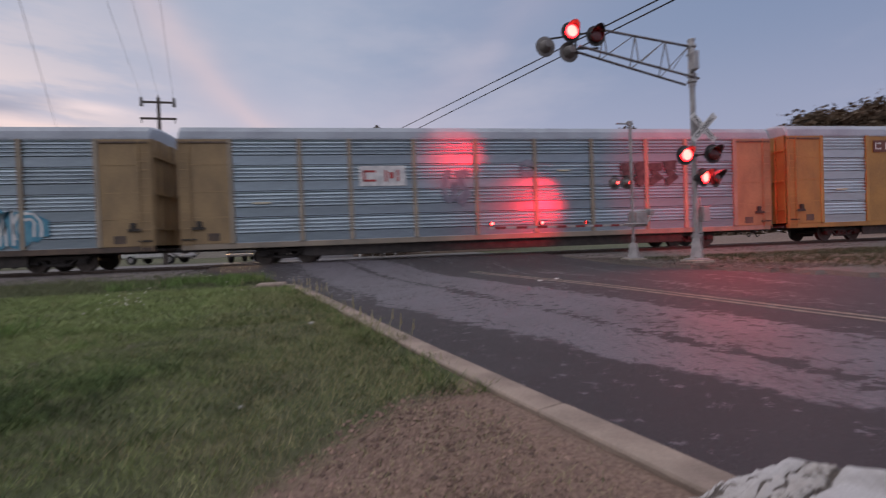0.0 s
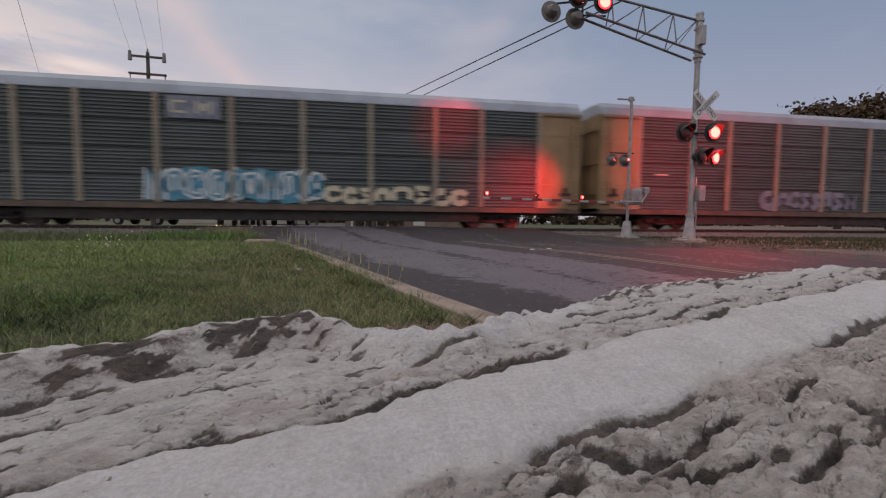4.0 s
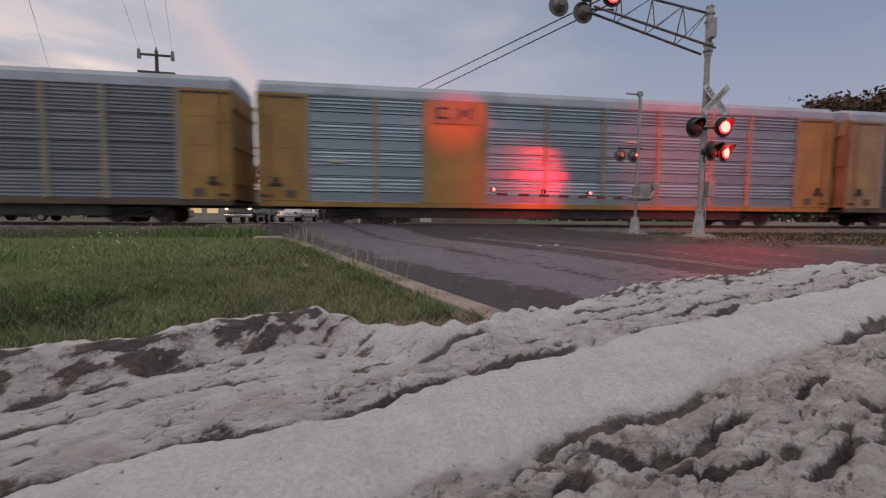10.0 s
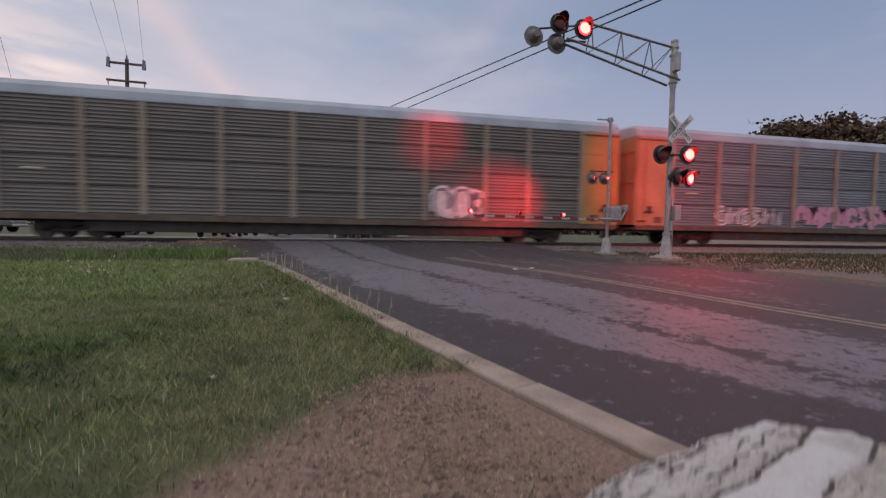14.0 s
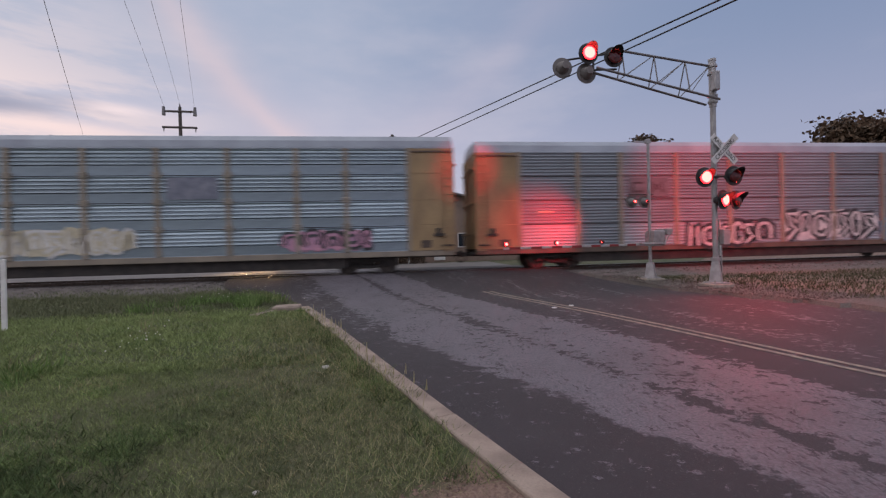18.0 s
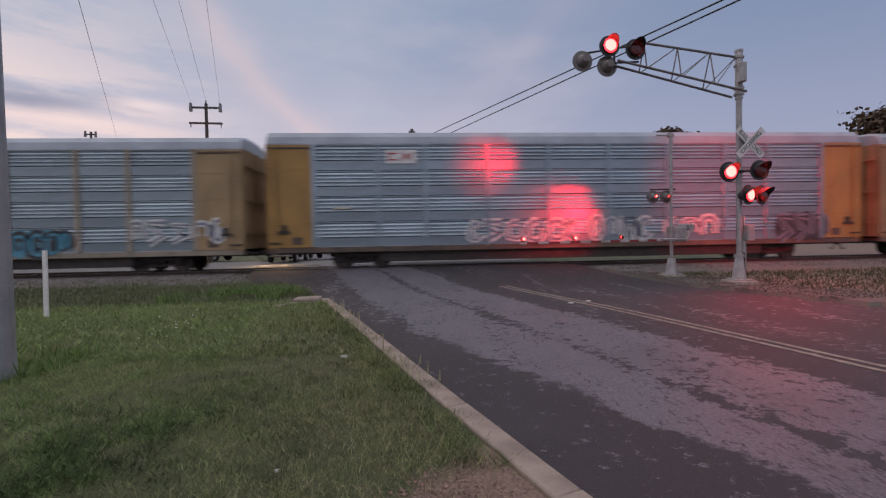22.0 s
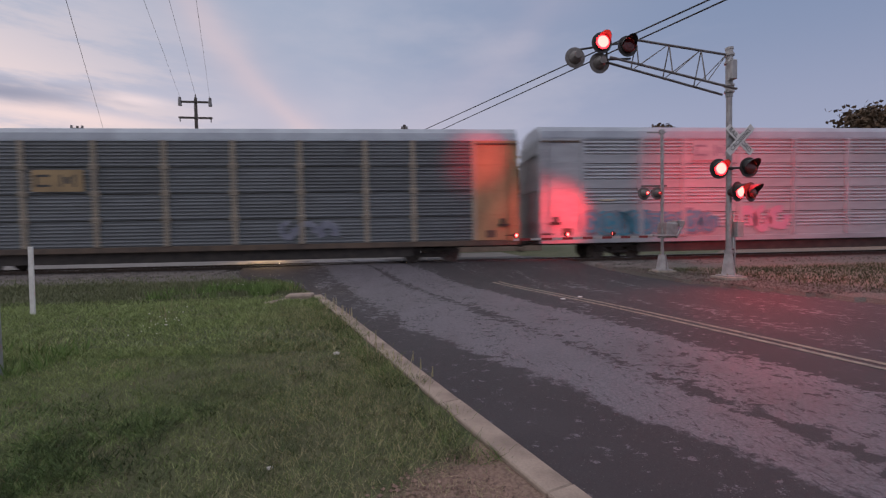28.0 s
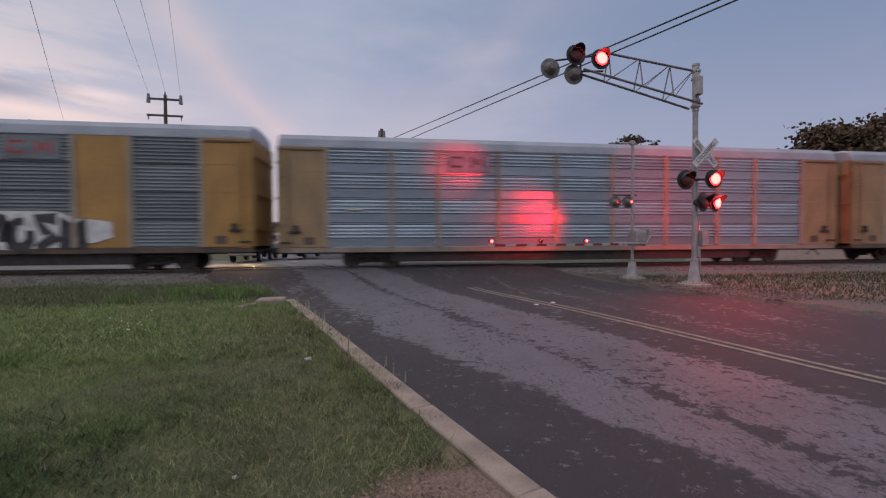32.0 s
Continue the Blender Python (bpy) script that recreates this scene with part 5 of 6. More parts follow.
def utility_pole(x, y, h, yaw=0, arms=((0.35, 2.35), (1.55, 2.4))):
    p = thing("utility_pole", "weathered wooden utility pole with two crossarms", "utility pole", "power poles", m=pose(x, y, 0, 0, 0, yaw))
    part("pole_shaft", rods("pole_shaft", ((0, 0, -0.3), (0, 0, h), 0.17, 0.11), seg=12), pole_wood, p)
    for d, w in arms:
        part("crossarm", boxes("crossarm", (-w / 2, w / 2, -0.16, -0.04, h - d - 0.07, h - d + 0.07), bevel=0.01), pole_wood, p)
        for q in (-w / 2 + 0.1, w / 2 - 0.1):
            part("insulator", rods("insulator", ((q, -0.1, h - d + (-0.30 if d < 1 else 0.0)), (q, -0.1, h - d + (0.34 if d < 1 else -0.34)), 0.14 if d < 1 else 0.05, 0.10 if d < 1 else 0.03), seg=8), porcelain, p)
    if len(arms) > 1:
        part("insulator", rods("insulator", ((0, 0, h), (0, 0, h + 0.25), 0.07, 0.04), seg=8), porcelain, p)
    return p


utility_pole(-15.2, 34.3, 12.35, 4)


def cable(name, pts, r, label):
    """One continuous tube along the points."""
    pts = [Vector(q) for q in pts]
    verts, faces, n = [], [], 6
    for i, q in enumerate(pts):
        d = (pts[min(i + 1, len(pts) - 1)] - pts[max(i - 1, 0)]).normalized()
        u = d.cross(Vector((0, 0, 1))).normalized()
        v = u.cross(d)
        for k in range(n):
            a = 2 * math.pi * k / n
            verts.append((q + u * math.cos(a) * r + v * math.sin(a) * r)[:])
    for i in range(len(pts) - 1):
        for k in range(n):
            faces.append((i * n + k, i * n + (k + 1) % n, (i + 1) * n + (k + 1) % n, (i + 1) * n + k))
    return solid(name, mesh_of(name, verts, faces), wire_mat, label, "cable")


def build_wires():
    # heavy pair over the crossing
    for x0, x1 in ((2.45, 9.66), (3.72, 10.16)):
        a, b = Vector((x0, 32.0, 9.50)), Vector((x1, 12.3, 8.23))
        cable("power_cable", [a.lerp(b, f) for f in (-1.4, -0.7, 0, 0.5, 1.0, 1.5, 2.0, 2.6)], 0.026, "thick black overhead cable over the crossing")
    # thin conductors that come in over the verge
    for top, end in (((-16.25, 34.2, 12.3), (-3.67, 8.0, 5.71)), ((-15.2, 34.3, 12.6), (-3.24, 8.0, 5.71)), ((-14.15, 34.3, 12.3), (-2.77, 8.0, 5.71))):
        a, b = Vector(top), Vector(end) * 1.0
        e = Vector((0.8, 0.3, 1.4))
        # the same line of sight, lifted to a wire's height
        b = e + (b - e) * 1.9
        cable("power_line", [a, a.lerp(b, 0.5), b, a.lerp(b, 1.6)], 0.006, "thin bare overhead power line")
    a, b = Vector((-32.2, 50.0, 12.9)), Vector((0.8, 0.3, 1.4)) + (Vector((-4.9, 8.0, 5.69)) - Vector((0.8, 0.3, 1.4))) * 1.9
    cable("power_line", [a, a.lerp(b, 0.5), b, a.lerp(b, 1.6)], 0.009, "thin bare overhead power line")


build_wires()
utility_pole(0.72, 32.0, 9.75, 0, arms=((0.5, 0.5),))
utility_pole(-35.1, 50.0, 14.2, 10, arms=((0.3, 1.2),))
utility_pole(-7.0, 59.7, 11.6, 0, arms=((0.25, 3.2),))

# near street lamp post at the edge of the verge
post_grey = material("galvanised_post", (0.30, 0.32, 0.33), 0.55, 0.3, color2=(0.23, 0.25, 0.26), scale=3, grain=30)
lp = thing("lamp_post", "thick grey galvanised street lamp post in grass", "lamp post", m=pose(-4.12, 5.45, 0))
part("post_shaft", rods("post_shaft", ((0, 0, -0.2), (0, 0, 9.0), 0.205, 0.16), seg=20), post_grey, lp)

# white marker stake
mk = thing("marker_stake", "slim white plastic marker stake in the verge", "marker stake", m=pose(-6.92, 9.55, 0, 1.0, 1.5, 0))
part("stake_post", boxes("stake_post", (-0.045, 0.045, -0.02, 0.02, -0.2, 1.38), bevel=0.006), white_paint, mk)


# ================= limestone boulder under the camera =================
def lattice(x, y, seed):
    """Smooth gradient noise over arrays, about -0.7 to 0.7."""
    ang = np.random.RandomState(seed).uniform(0, 2 * math.pi, (64, 64))
    xi, yi = np.floor(x).astype(int), np.floor(y).astype(int)
    fx, fy = x - xi, y - yi
    u, v = fx * fx * (3 - 2 * fx), fy * fy * (3 - 2 * fy)

    def corner(dx, dy):
        a = ang[(xi + dx) % 64, (yi + dy) % 64]
        return np.cos(a) * (fx - dx) + np.sin(a) * (fy - dy)

    low = corner(0, 0) * (1 - u) + corner(1, 0) * u
    return low * (1 - v) + (corner(0, 1) * (1 - u) + corner(1, 1) * u) * v


def rough(x, y, seed, octaves=4, gain=0.5):
    return sum(gain ** k * lattice(x * 2 ** k + 7.3 * k, y * 2 ** k - 3.1 * k, seed + k) for k in range(octaves))


def ease(a, b, x):
    t = np.clip((x - a) / (b - a), 0, 1)
    return t * t * (3 - 2 * t)


def build_boulder():
    """A bedded block: a smooth white bed between two partings, crumbly beds on both sides and a raised lip; partings
    and lip are coloured dark for soil and shade.
    """
    nx, ny = 640, 430
    rim = [(-0.35, 0.64, 0.36), (0.05, 0.70, 0.42), (0.30, 0.745, 0.452), (0.45, 0.77, 0.466), (0.524, 0.78, 0.469), (0.596, 0.80, 0.472), (0.636, 0.815, 0.477), (0.696, 0.82, 0.481), (0.713, 0.81, 0.478), (0.729, 0.80, 0.474), (0.753, 0.795, 0.473),
           (0.814, 0.80, 0.474), (0.845, 0.83, 0.475), (0.907, 0.86, 0.468), (0.956, 0.89, 0.471), (0.998, 0.92, 0.475), (1.096, 0.96, 0.477), (1.201, 0.99, 0.477), (1.319, 1.02, 0.480), (1.435, 1.045, 0.485), (1.47, 1.02, 0.486), (1.53, 0.98, 0.485), (1.68, 0.88, 0.465), (1.95, 0.70, 0.40)]
    rx, ry, rz = [np.array(c) for c in zip(*rim)]
    sx = np.linspace(-1, 1, nx)
    xs = 0.80 + 1.15 * (0.35 * sx + 0.65 * sx ** 3)
    n_front, n_near = 50, 300
    qs = np.concatenate([np.linspace(-1, 0, n_front, endpoint=False), 0.24 * np.linspace(0, 1, n_near, endpoint=False) ** 1.1, np.linspace(0.24, 1, ny - n_front - n_near)])
    x, q = np.meshgrid(xs, qs)
    yf, zf = np.interp(x, rx, ry), np.interp(x, rx, rz)
    yf = yf + 0.010 * rough(x * 9, x * 0 + 3, 2) + 0.005 * rough(x * 40, x * 0 + 9, 5)
    far = np.clip(q, 0, 1)
    y = yf - far * (yf + 0.55) * (1 - 0.42 * np.abs((x - 0.8) / 1.15) ** 2.5)
    d = yf - y
    # the top dips a little towards the eye; the lip stands over it
    zt = 0.457 + 0.09 * (y - 0.75) - 0.05 * ease(0.72, 0.2, x) - 0.06 * ease(1.35, 1.8, x)
    verge_side = 1 - ease(0.70, 0.745, x)
    lip = 1 - ease(0.003, 0.034 - 0.010 * verge_side, d)
    z = zt + (zf - zt) * lip - 0.60 * ease(0.80, 1.0, far)
    # beds: w runs across them, s along
    w0, s = y - 0.37 * x, 0.94 * x + 0.35 * y
    w = w0 + 0.014 * rough(s * 7, w0 * 9, 11) + 0.006 * rough(s * 26, w0 * 30, 14)
    below = 1 - ease(0.368, 0.384, w)
    crumb = ease(0.446, 0.454, w) * (1 - ease(0.476, 0.496, w))
    upper = ease(0.478, 0.500, w) * (1 - lip)
    smooth = (1 - below) * (1 - crumb) * (1 - upper)
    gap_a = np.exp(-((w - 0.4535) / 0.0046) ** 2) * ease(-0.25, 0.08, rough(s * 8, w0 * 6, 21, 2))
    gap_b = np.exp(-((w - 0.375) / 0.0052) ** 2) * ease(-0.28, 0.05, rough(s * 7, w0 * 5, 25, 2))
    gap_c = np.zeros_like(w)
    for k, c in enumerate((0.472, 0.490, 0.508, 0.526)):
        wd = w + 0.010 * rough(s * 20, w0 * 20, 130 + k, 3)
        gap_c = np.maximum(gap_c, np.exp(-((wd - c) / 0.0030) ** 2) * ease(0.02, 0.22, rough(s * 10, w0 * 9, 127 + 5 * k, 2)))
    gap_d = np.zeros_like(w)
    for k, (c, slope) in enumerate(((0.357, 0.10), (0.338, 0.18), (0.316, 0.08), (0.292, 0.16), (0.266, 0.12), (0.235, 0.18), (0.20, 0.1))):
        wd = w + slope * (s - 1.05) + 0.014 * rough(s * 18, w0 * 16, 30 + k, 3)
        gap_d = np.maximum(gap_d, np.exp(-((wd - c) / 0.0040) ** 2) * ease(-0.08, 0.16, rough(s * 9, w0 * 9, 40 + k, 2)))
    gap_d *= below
    lump = np.abs(rough(s * 13, w0 * 46, 51, 3)) + 0.55 * np.abs(rough(s * 34, w0 * 95, 55, 3))
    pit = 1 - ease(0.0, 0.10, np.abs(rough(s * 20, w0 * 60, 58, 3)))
    knob = rough(s * 60, w0 * 110, 61, 3)
    chip = np.abs(rough(s * 75, w0 * 150, 63, 4, 0.6))
    # beds weather into small ragged ledges
    level = lump * 7 + 1.5 * chip
    ledge = (np.floor(level) + ease(0.55, 0.95, level - np.floor(level))) / 7
    lump = 0.35 * lump + 0.65 * ledge
    grain = rough(x * 190, y * 190, 66, 3)
    z += below * (0.0075 * (lump - 0.30) - 0.0034 * pit - 0.0034 * chip + 0.0010 * knob) + crumb * (0.0052 * (lump - 0.25) - 0.0026 * pit - 0.0030 * chip + 0.0008 * knob)
    z += upper * (0.0038 * (lump - 0.25) - 0.0018 * pit - 0.0022 * chip + 0.0006 * knob) + lip * (0.0022 * knob + 0.003 * (lump - 0.3))
    z += smooth * (0.0017 * np.sin(s * 290 + 5 * rough(s * 12, w0 * 12, 71, 2)) * ease(-0.2, 0.3, rough(s * 5, w0 * 9, 73, 2)) + 0.0024 * rough(s * 26, w0 * 50, 75, 4))
    z += 0.0009 * grain - 0.007 * gap_a - 0.008 * gap_b - 0.0045 * gap_c - 0.0065 * gap_d
    z += 0.003 * smooth * np.sin(math.pi * np.clip((w - 0.38) / 0.07, 0, 1))
    # the roadward and the verge-side lip are coloured dark, soil and shade in one, but for a pale crest
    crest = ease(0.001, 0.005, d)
    lip_dark = crest * (1 - ease(0.014, 0.024, d + 0.010 * rough(s * 30, w0 * 30, 83, 3))) * np.maximum(verge_side, 0.75 * ease(0.92, 0.97, x) * (1 - ease(1.25, 1.35, x))) * (0.45 + 0.55 * ease(-0.25, 0.12, rough(s * 26, w0 * 110, 81, 5, 0.65)))
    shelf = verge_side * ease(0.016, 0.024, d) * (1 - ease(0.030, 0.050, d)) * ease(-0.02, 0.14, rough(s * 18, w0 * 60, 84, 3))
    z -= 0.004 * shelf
    # mask for brown soil and for crevice shade painted into the stone's colour
    soil_shade = np.maximum.reduce([gap_a, gap_b, 0.9 * gap_c, gap_d, 0.95 * lip_dark, 0.8 * shelf, 0.62 * pit * np.maximum(below * 0.8, crumb), 0.64 * pit * upper])
    soil_shade += 0.22 * (crumb + 0.7 * below + 0.6 * upper) * ease(0.0, 0.3, rough(s * 12, w0 * 40, 99, 3))
    bed = np.clip(below + 0.75 * crumb + 0.50 * upper + lip_dark, 0, 1)
    # front face, down to the soil
    front = q < 0
    f = np.clip(1 + q, 0, 1)
    drop = 0.08 * (1 - f) ** 0.7 + 0.05 * rough(x * 5, f * 3, 91, 3) * (1 - f)
    y = np.where(front, yf + drop, y)
    z = np.where(front, -0.26 + (zf + 0.26) * f ** 0.6, z)
    soil_shade = np.where(front, 0.45 + 0.3 * rough(x * 9, f * 9, 95, 3), soil_shade)
    i = np.arange(nx)
    edge = np.minimum(np.minimum(i, nx - 1 - i) / 26.0, 1.0)[None, :]
    z = np.where(edge < 1, z * (0.25 + 0.75 * edge ** 0.5) - 0.33 * (1 - edge), z)
    me = bpy.data.meshes.new("boulder")
    nv, nf = nx * ny, (nx - 1) * (ny - 1)
    me.vertices.add(nv)
    me.vertices.foreach_set("co", np.stack([x, y, z], -1).astype(np.float32).ravel())
    a = (np.arange(ny - 1)[:, None] * nx + np.arange(nx - 1)[None, :]).ravel()
    me.loops.add(4 * nf)
    me.loops.foreach_set("vertex_index", np.stack([a + 1, a, a + nx, a + nx + 1], -1).astype(np.int32).ravel())
    me.polygons.add(nf)
    me.polygons.foreach_set("loop_start", np.arange(0, 4 * nf, 4, dtype=np.int32))
    me.polygons.foreach_set("use_smooth", np.ones(nf, dtype=bool))
    me.update(calc_edges=True)
    for name, values in (("soil_shade", soil_shade), ("bed", bed)):
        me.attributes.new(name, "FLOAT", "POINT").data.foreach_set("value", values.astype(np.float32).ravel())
    return me


def limestone_material():
    m, bsdf, Lk, calc, mixc, noisy, step, bump, xyz = node_kit("limestone", 0.92)
    rot = math.radians(-20.3)

    def layer(name):
        n = m.node_tree.nodes.new("ShaderNodeAttribute")
        n.attribute_name = name
        return n.outputs["Fac"]

    soil_shade, bed = layer("soil_shade"), layer("bed")
    fine = noisy(420, 6, 0.65)
    mid = noisy(90, 8, 0.68, rot, (0.6, 1.5, 1))
    blotch = noisy(36, 7, 0.65, rot, (0.6, 1.4, 1))
    broad = noisy(9, 5, 0.6, rot, (0.5, 1.4, 1))
    # chalky white stone with faint grey veils
    white = mixc(step(fine, 0.32, 0.68), (0.425, 0.402, 0.402), (0.545, 0.520, 0.520))
    white = mixc(calc("MULTIPLY", step(blotch, 0.46, 0.66), 0.35), white, (0.36, 0.33, 0.315))
    white = mixc(calc("MULTIPLY", step(mid, 0.56, 0.68), 0.25), white, (0.27, 0.235, 0.21))
    white = mixc(calc("MULTIPLY", step(noisy(55, 5, 0.6, rot, (1.5, 0.35, 1)), 0.48, 0.64), 0.24), white, (0.33, 0.305, 0.30))
    # grey-beige crumbly beds
    beige = mixc(step(mid, 0.36, 0.62), (0.60, 0.555, 0.52), (0.415, 0.367, 0.335))
    beige = mixc(calc("MULTIPLY", step(blotch, 0.50, 0.64), 0.35), beige, (0.34, 0.282, 0.245))
    beige = mixc(calc("MULTIPLY", step(broad, 0.52, 0.66), 0.25), beige, (0.35, 0.26, 0.22))
    col = mixc(bed, white, beige)
    # brown soil in the partings and pits, with crevice shade put into the same colour
    crevice_brown = mixc(step(mid, 0.38, 0.62), (0.036, 0.028, 0.025), (0.120, 0.092, 0.077))
    crevice = calc("ADD", soil_shade, calc("ADD", calc("MULTIPLY_ADD", mid, 1.0, -0.5), calc("MULTIPLY_ADD", fine, 0.5, -0.25)))
    col = mixc(calc("MULTIPLY", step(crevice, 0.34, 0.66), 0.94), col, crevice_brown)
    specks = step(calc("ADD", noisy(240, 4, 0.6), calc("MULTIPLY", bed, 0.09)), 0.68, 0.73)
    col = mixc(calc("MULTIPLY", specks, 0.45), col, (0.20, 0.16, 0.13))
    Lk(col, bsdf.inputs["Base Color"])
    h = calc("ADD", calc("MULTIPLY", mid, calc("MULTIPLY_ADD", bed, 1.0, 0.35)), calc("MULTIPLY", fine, 0.25))
    bump(calc("SUBTRACT", h, calc("MULTIPLY", specks, 0.5)), 1.0, 0.007)
    return m


limestone = limestone_material()
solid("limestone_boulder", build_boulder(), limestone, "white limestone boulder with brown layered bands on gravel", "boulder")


# ================= verge: grass, weeds, stones =================
def tri_cloud(name, tris):
    """One mesh from an array of triangles (n, 3, 3)."""
    n = len(tris)
    me = bpy.data.meshes.new(name)
    me.vertices.add(3 * n)
    me.vertices.foreach_set("co", np.asarray(tris, dtype=np.float32).ravel())
    me.loops.add(3 * n)
    me.loops.foreach_set("vertex_index", np.arange(3 * n, dtype=np.int32))
    me.polygons.add(n)
    me.polygons.foreach_set("loop_start", np.arange(0, 3 * n, 3, dtype=np.int32))
    me.update(calc_edges=True)
    return me


def turf_material(name, lush, deep, dry, spec=0.2, wear=0.72):
    """Grass colour by clump, by patch and by blade; drier towards the kerb."""
    m, bsdf, Lk, calc, mixc, noisy, step, bump, xyz = node_kit(name, 0.7)
    bsdf.inputs["Specular IOR Level"].default_value = spec
    clump, patch, broad = noisy(7, 4, 0.6), noisy(1.6, 4, 0.55), noisy(0.45, 3, 0.5)
    geo = m.node_tree.nodes.new("ShaderNodeNewGeometry")
    own = geo.outputs["Random Per Island"]
    col = mixc(step(calc("ADD", calc("MULTIPLY", clump, 0.6), calc("MULTIPLY", patch, 0.4)), 0.40, 0.60), deep, lush)
    fresh = calc("SUBTRACT", 1.0, step(calc("ADD", xyz[0], calc("MULTIPLY_ADD", xyz[1], -0.25, calc("MULTIPLY", broad, 1.2))), -3.6, -1.8))
    col = mixc(calc("MULTIPLY", fresh, 0.55), col, tuple(1.35 * c for c in lush))
    # drier between the middle of the verge and the kerb
    reach = calc("ADD", xyz[0], calc("MULTIPLY", xyz[1], 0.22))
    reach = calc("ADD", reach, calc("MULTIPLY_ADD", broad, 3.0, -1.5))
    worn = calc("MULTIPLY_ADD", step(reach, -0.9, 1.1), wear, 0.06)
    col = mixc(calc("MULTIPLY", step(calc("ADD", own, calc("MULTIPLY_ADD", clump, 0.8, -0.4)), 0.35, 0.85), worn), col, dry)
    hs = m.node_tree.nodes.new("ShaderNodeHueSaturation")
    Lk(col, hs.inputs["Color"])
    Lk(calc("MULTIPLY_ADD", own, 0.8, 0.6), hs.inputs["Value"])
    Lk(hs.outputs[0], bsdf.inputs["Base Color"])
    return m


blade_green = turf_material("grass_blade", (0.190, 0.238, 0.090), (0.080, 0.106, 0.043), (0.275, 0.232, 0.138))
rank_green = turf_material("rank_weed_leaf", (0.080, 0.125, 0.042), (0.034, 0.054, 0.020), (0.12, 0.12, 0.05), wear=0.0)
blade_dry = material("dry_grass_stem", (0.36, 0.31, 0.19), 0.8, color2=(0.24, 0.21, 0.11), scale=1.0, bump=0, island=0.35, spec=0.2)
weed_green = turf_material("weed_leaf", (0.125, 0.195, 0.058), (0.050, 0.080, 0.027), (0.22, 0.205, 0.10))


def blades(count, xr, yr, height, width, seed, keep, lean=0.5):
    rng = np.random.RandomState(seed)
    out = []
    x, y = rng.uniform(*xr, count), rng.uniform(*yr, count)
    for i in range(count):
        k = keep(x[i], y[i])
        if k <= 0 or rng.rand() > k:
            continue
        h = height * rng.uniform(0.5, 1.35)
        a = rng.uniform(0, 6.283)
        w = width * rng.uniform(0.6, 1.3)
        z = ground_z(x[i], y[i]) - 0.01
        dx, dy = math.cos(a) * w, math.sin(a) * w
        lx, ly = rng.normal(0, lean * h, 2)
        out.append(((x[i] - dx, y[i] - dy, z), (x[i] + dx, y[i] + dy, z), (x[i] + lx, y[i] + ly, z + h)))
    return out


def verge(x, y):
    if x > kerb_x(y) - 0.30 or y > 17.6 or (x > -2.35 and 10.35 < y < 11.5):
        return 0
    thin = 0.55 + 0.45 * smoothstep(-0.25, 0.25, noise.noise(Vector((x * 0.8, y * 0.8, 4))))
    return thin * (1 - 0.97 * gravel(x, y)) * (1 - 0.75 * smoothstep(14.6, 16.6, y))


def far_verge(x, y):
    a = across(x, y)
    return 0.9 * smoothstep(5.6, 7.6, a) * (1 - smoothstep(14.6, 16.4, y))


def shaggy(x, y):
    """Rank dark growth by the lamp post and towards the camera's left."""
    return smoothstep(0.9, -0.6, (x + 1.5) * 0.9 + (y - 3.3) * 0.30 + 0.9 * noise.noise(Vector((x * 0.9, y * 0.9, 21)))) * smoothstep(5.2, 3.2, y) * smoothstep(-0.35, 0.25, noise.noise(Vector((x * 2.6, y * 2.6, 41))))


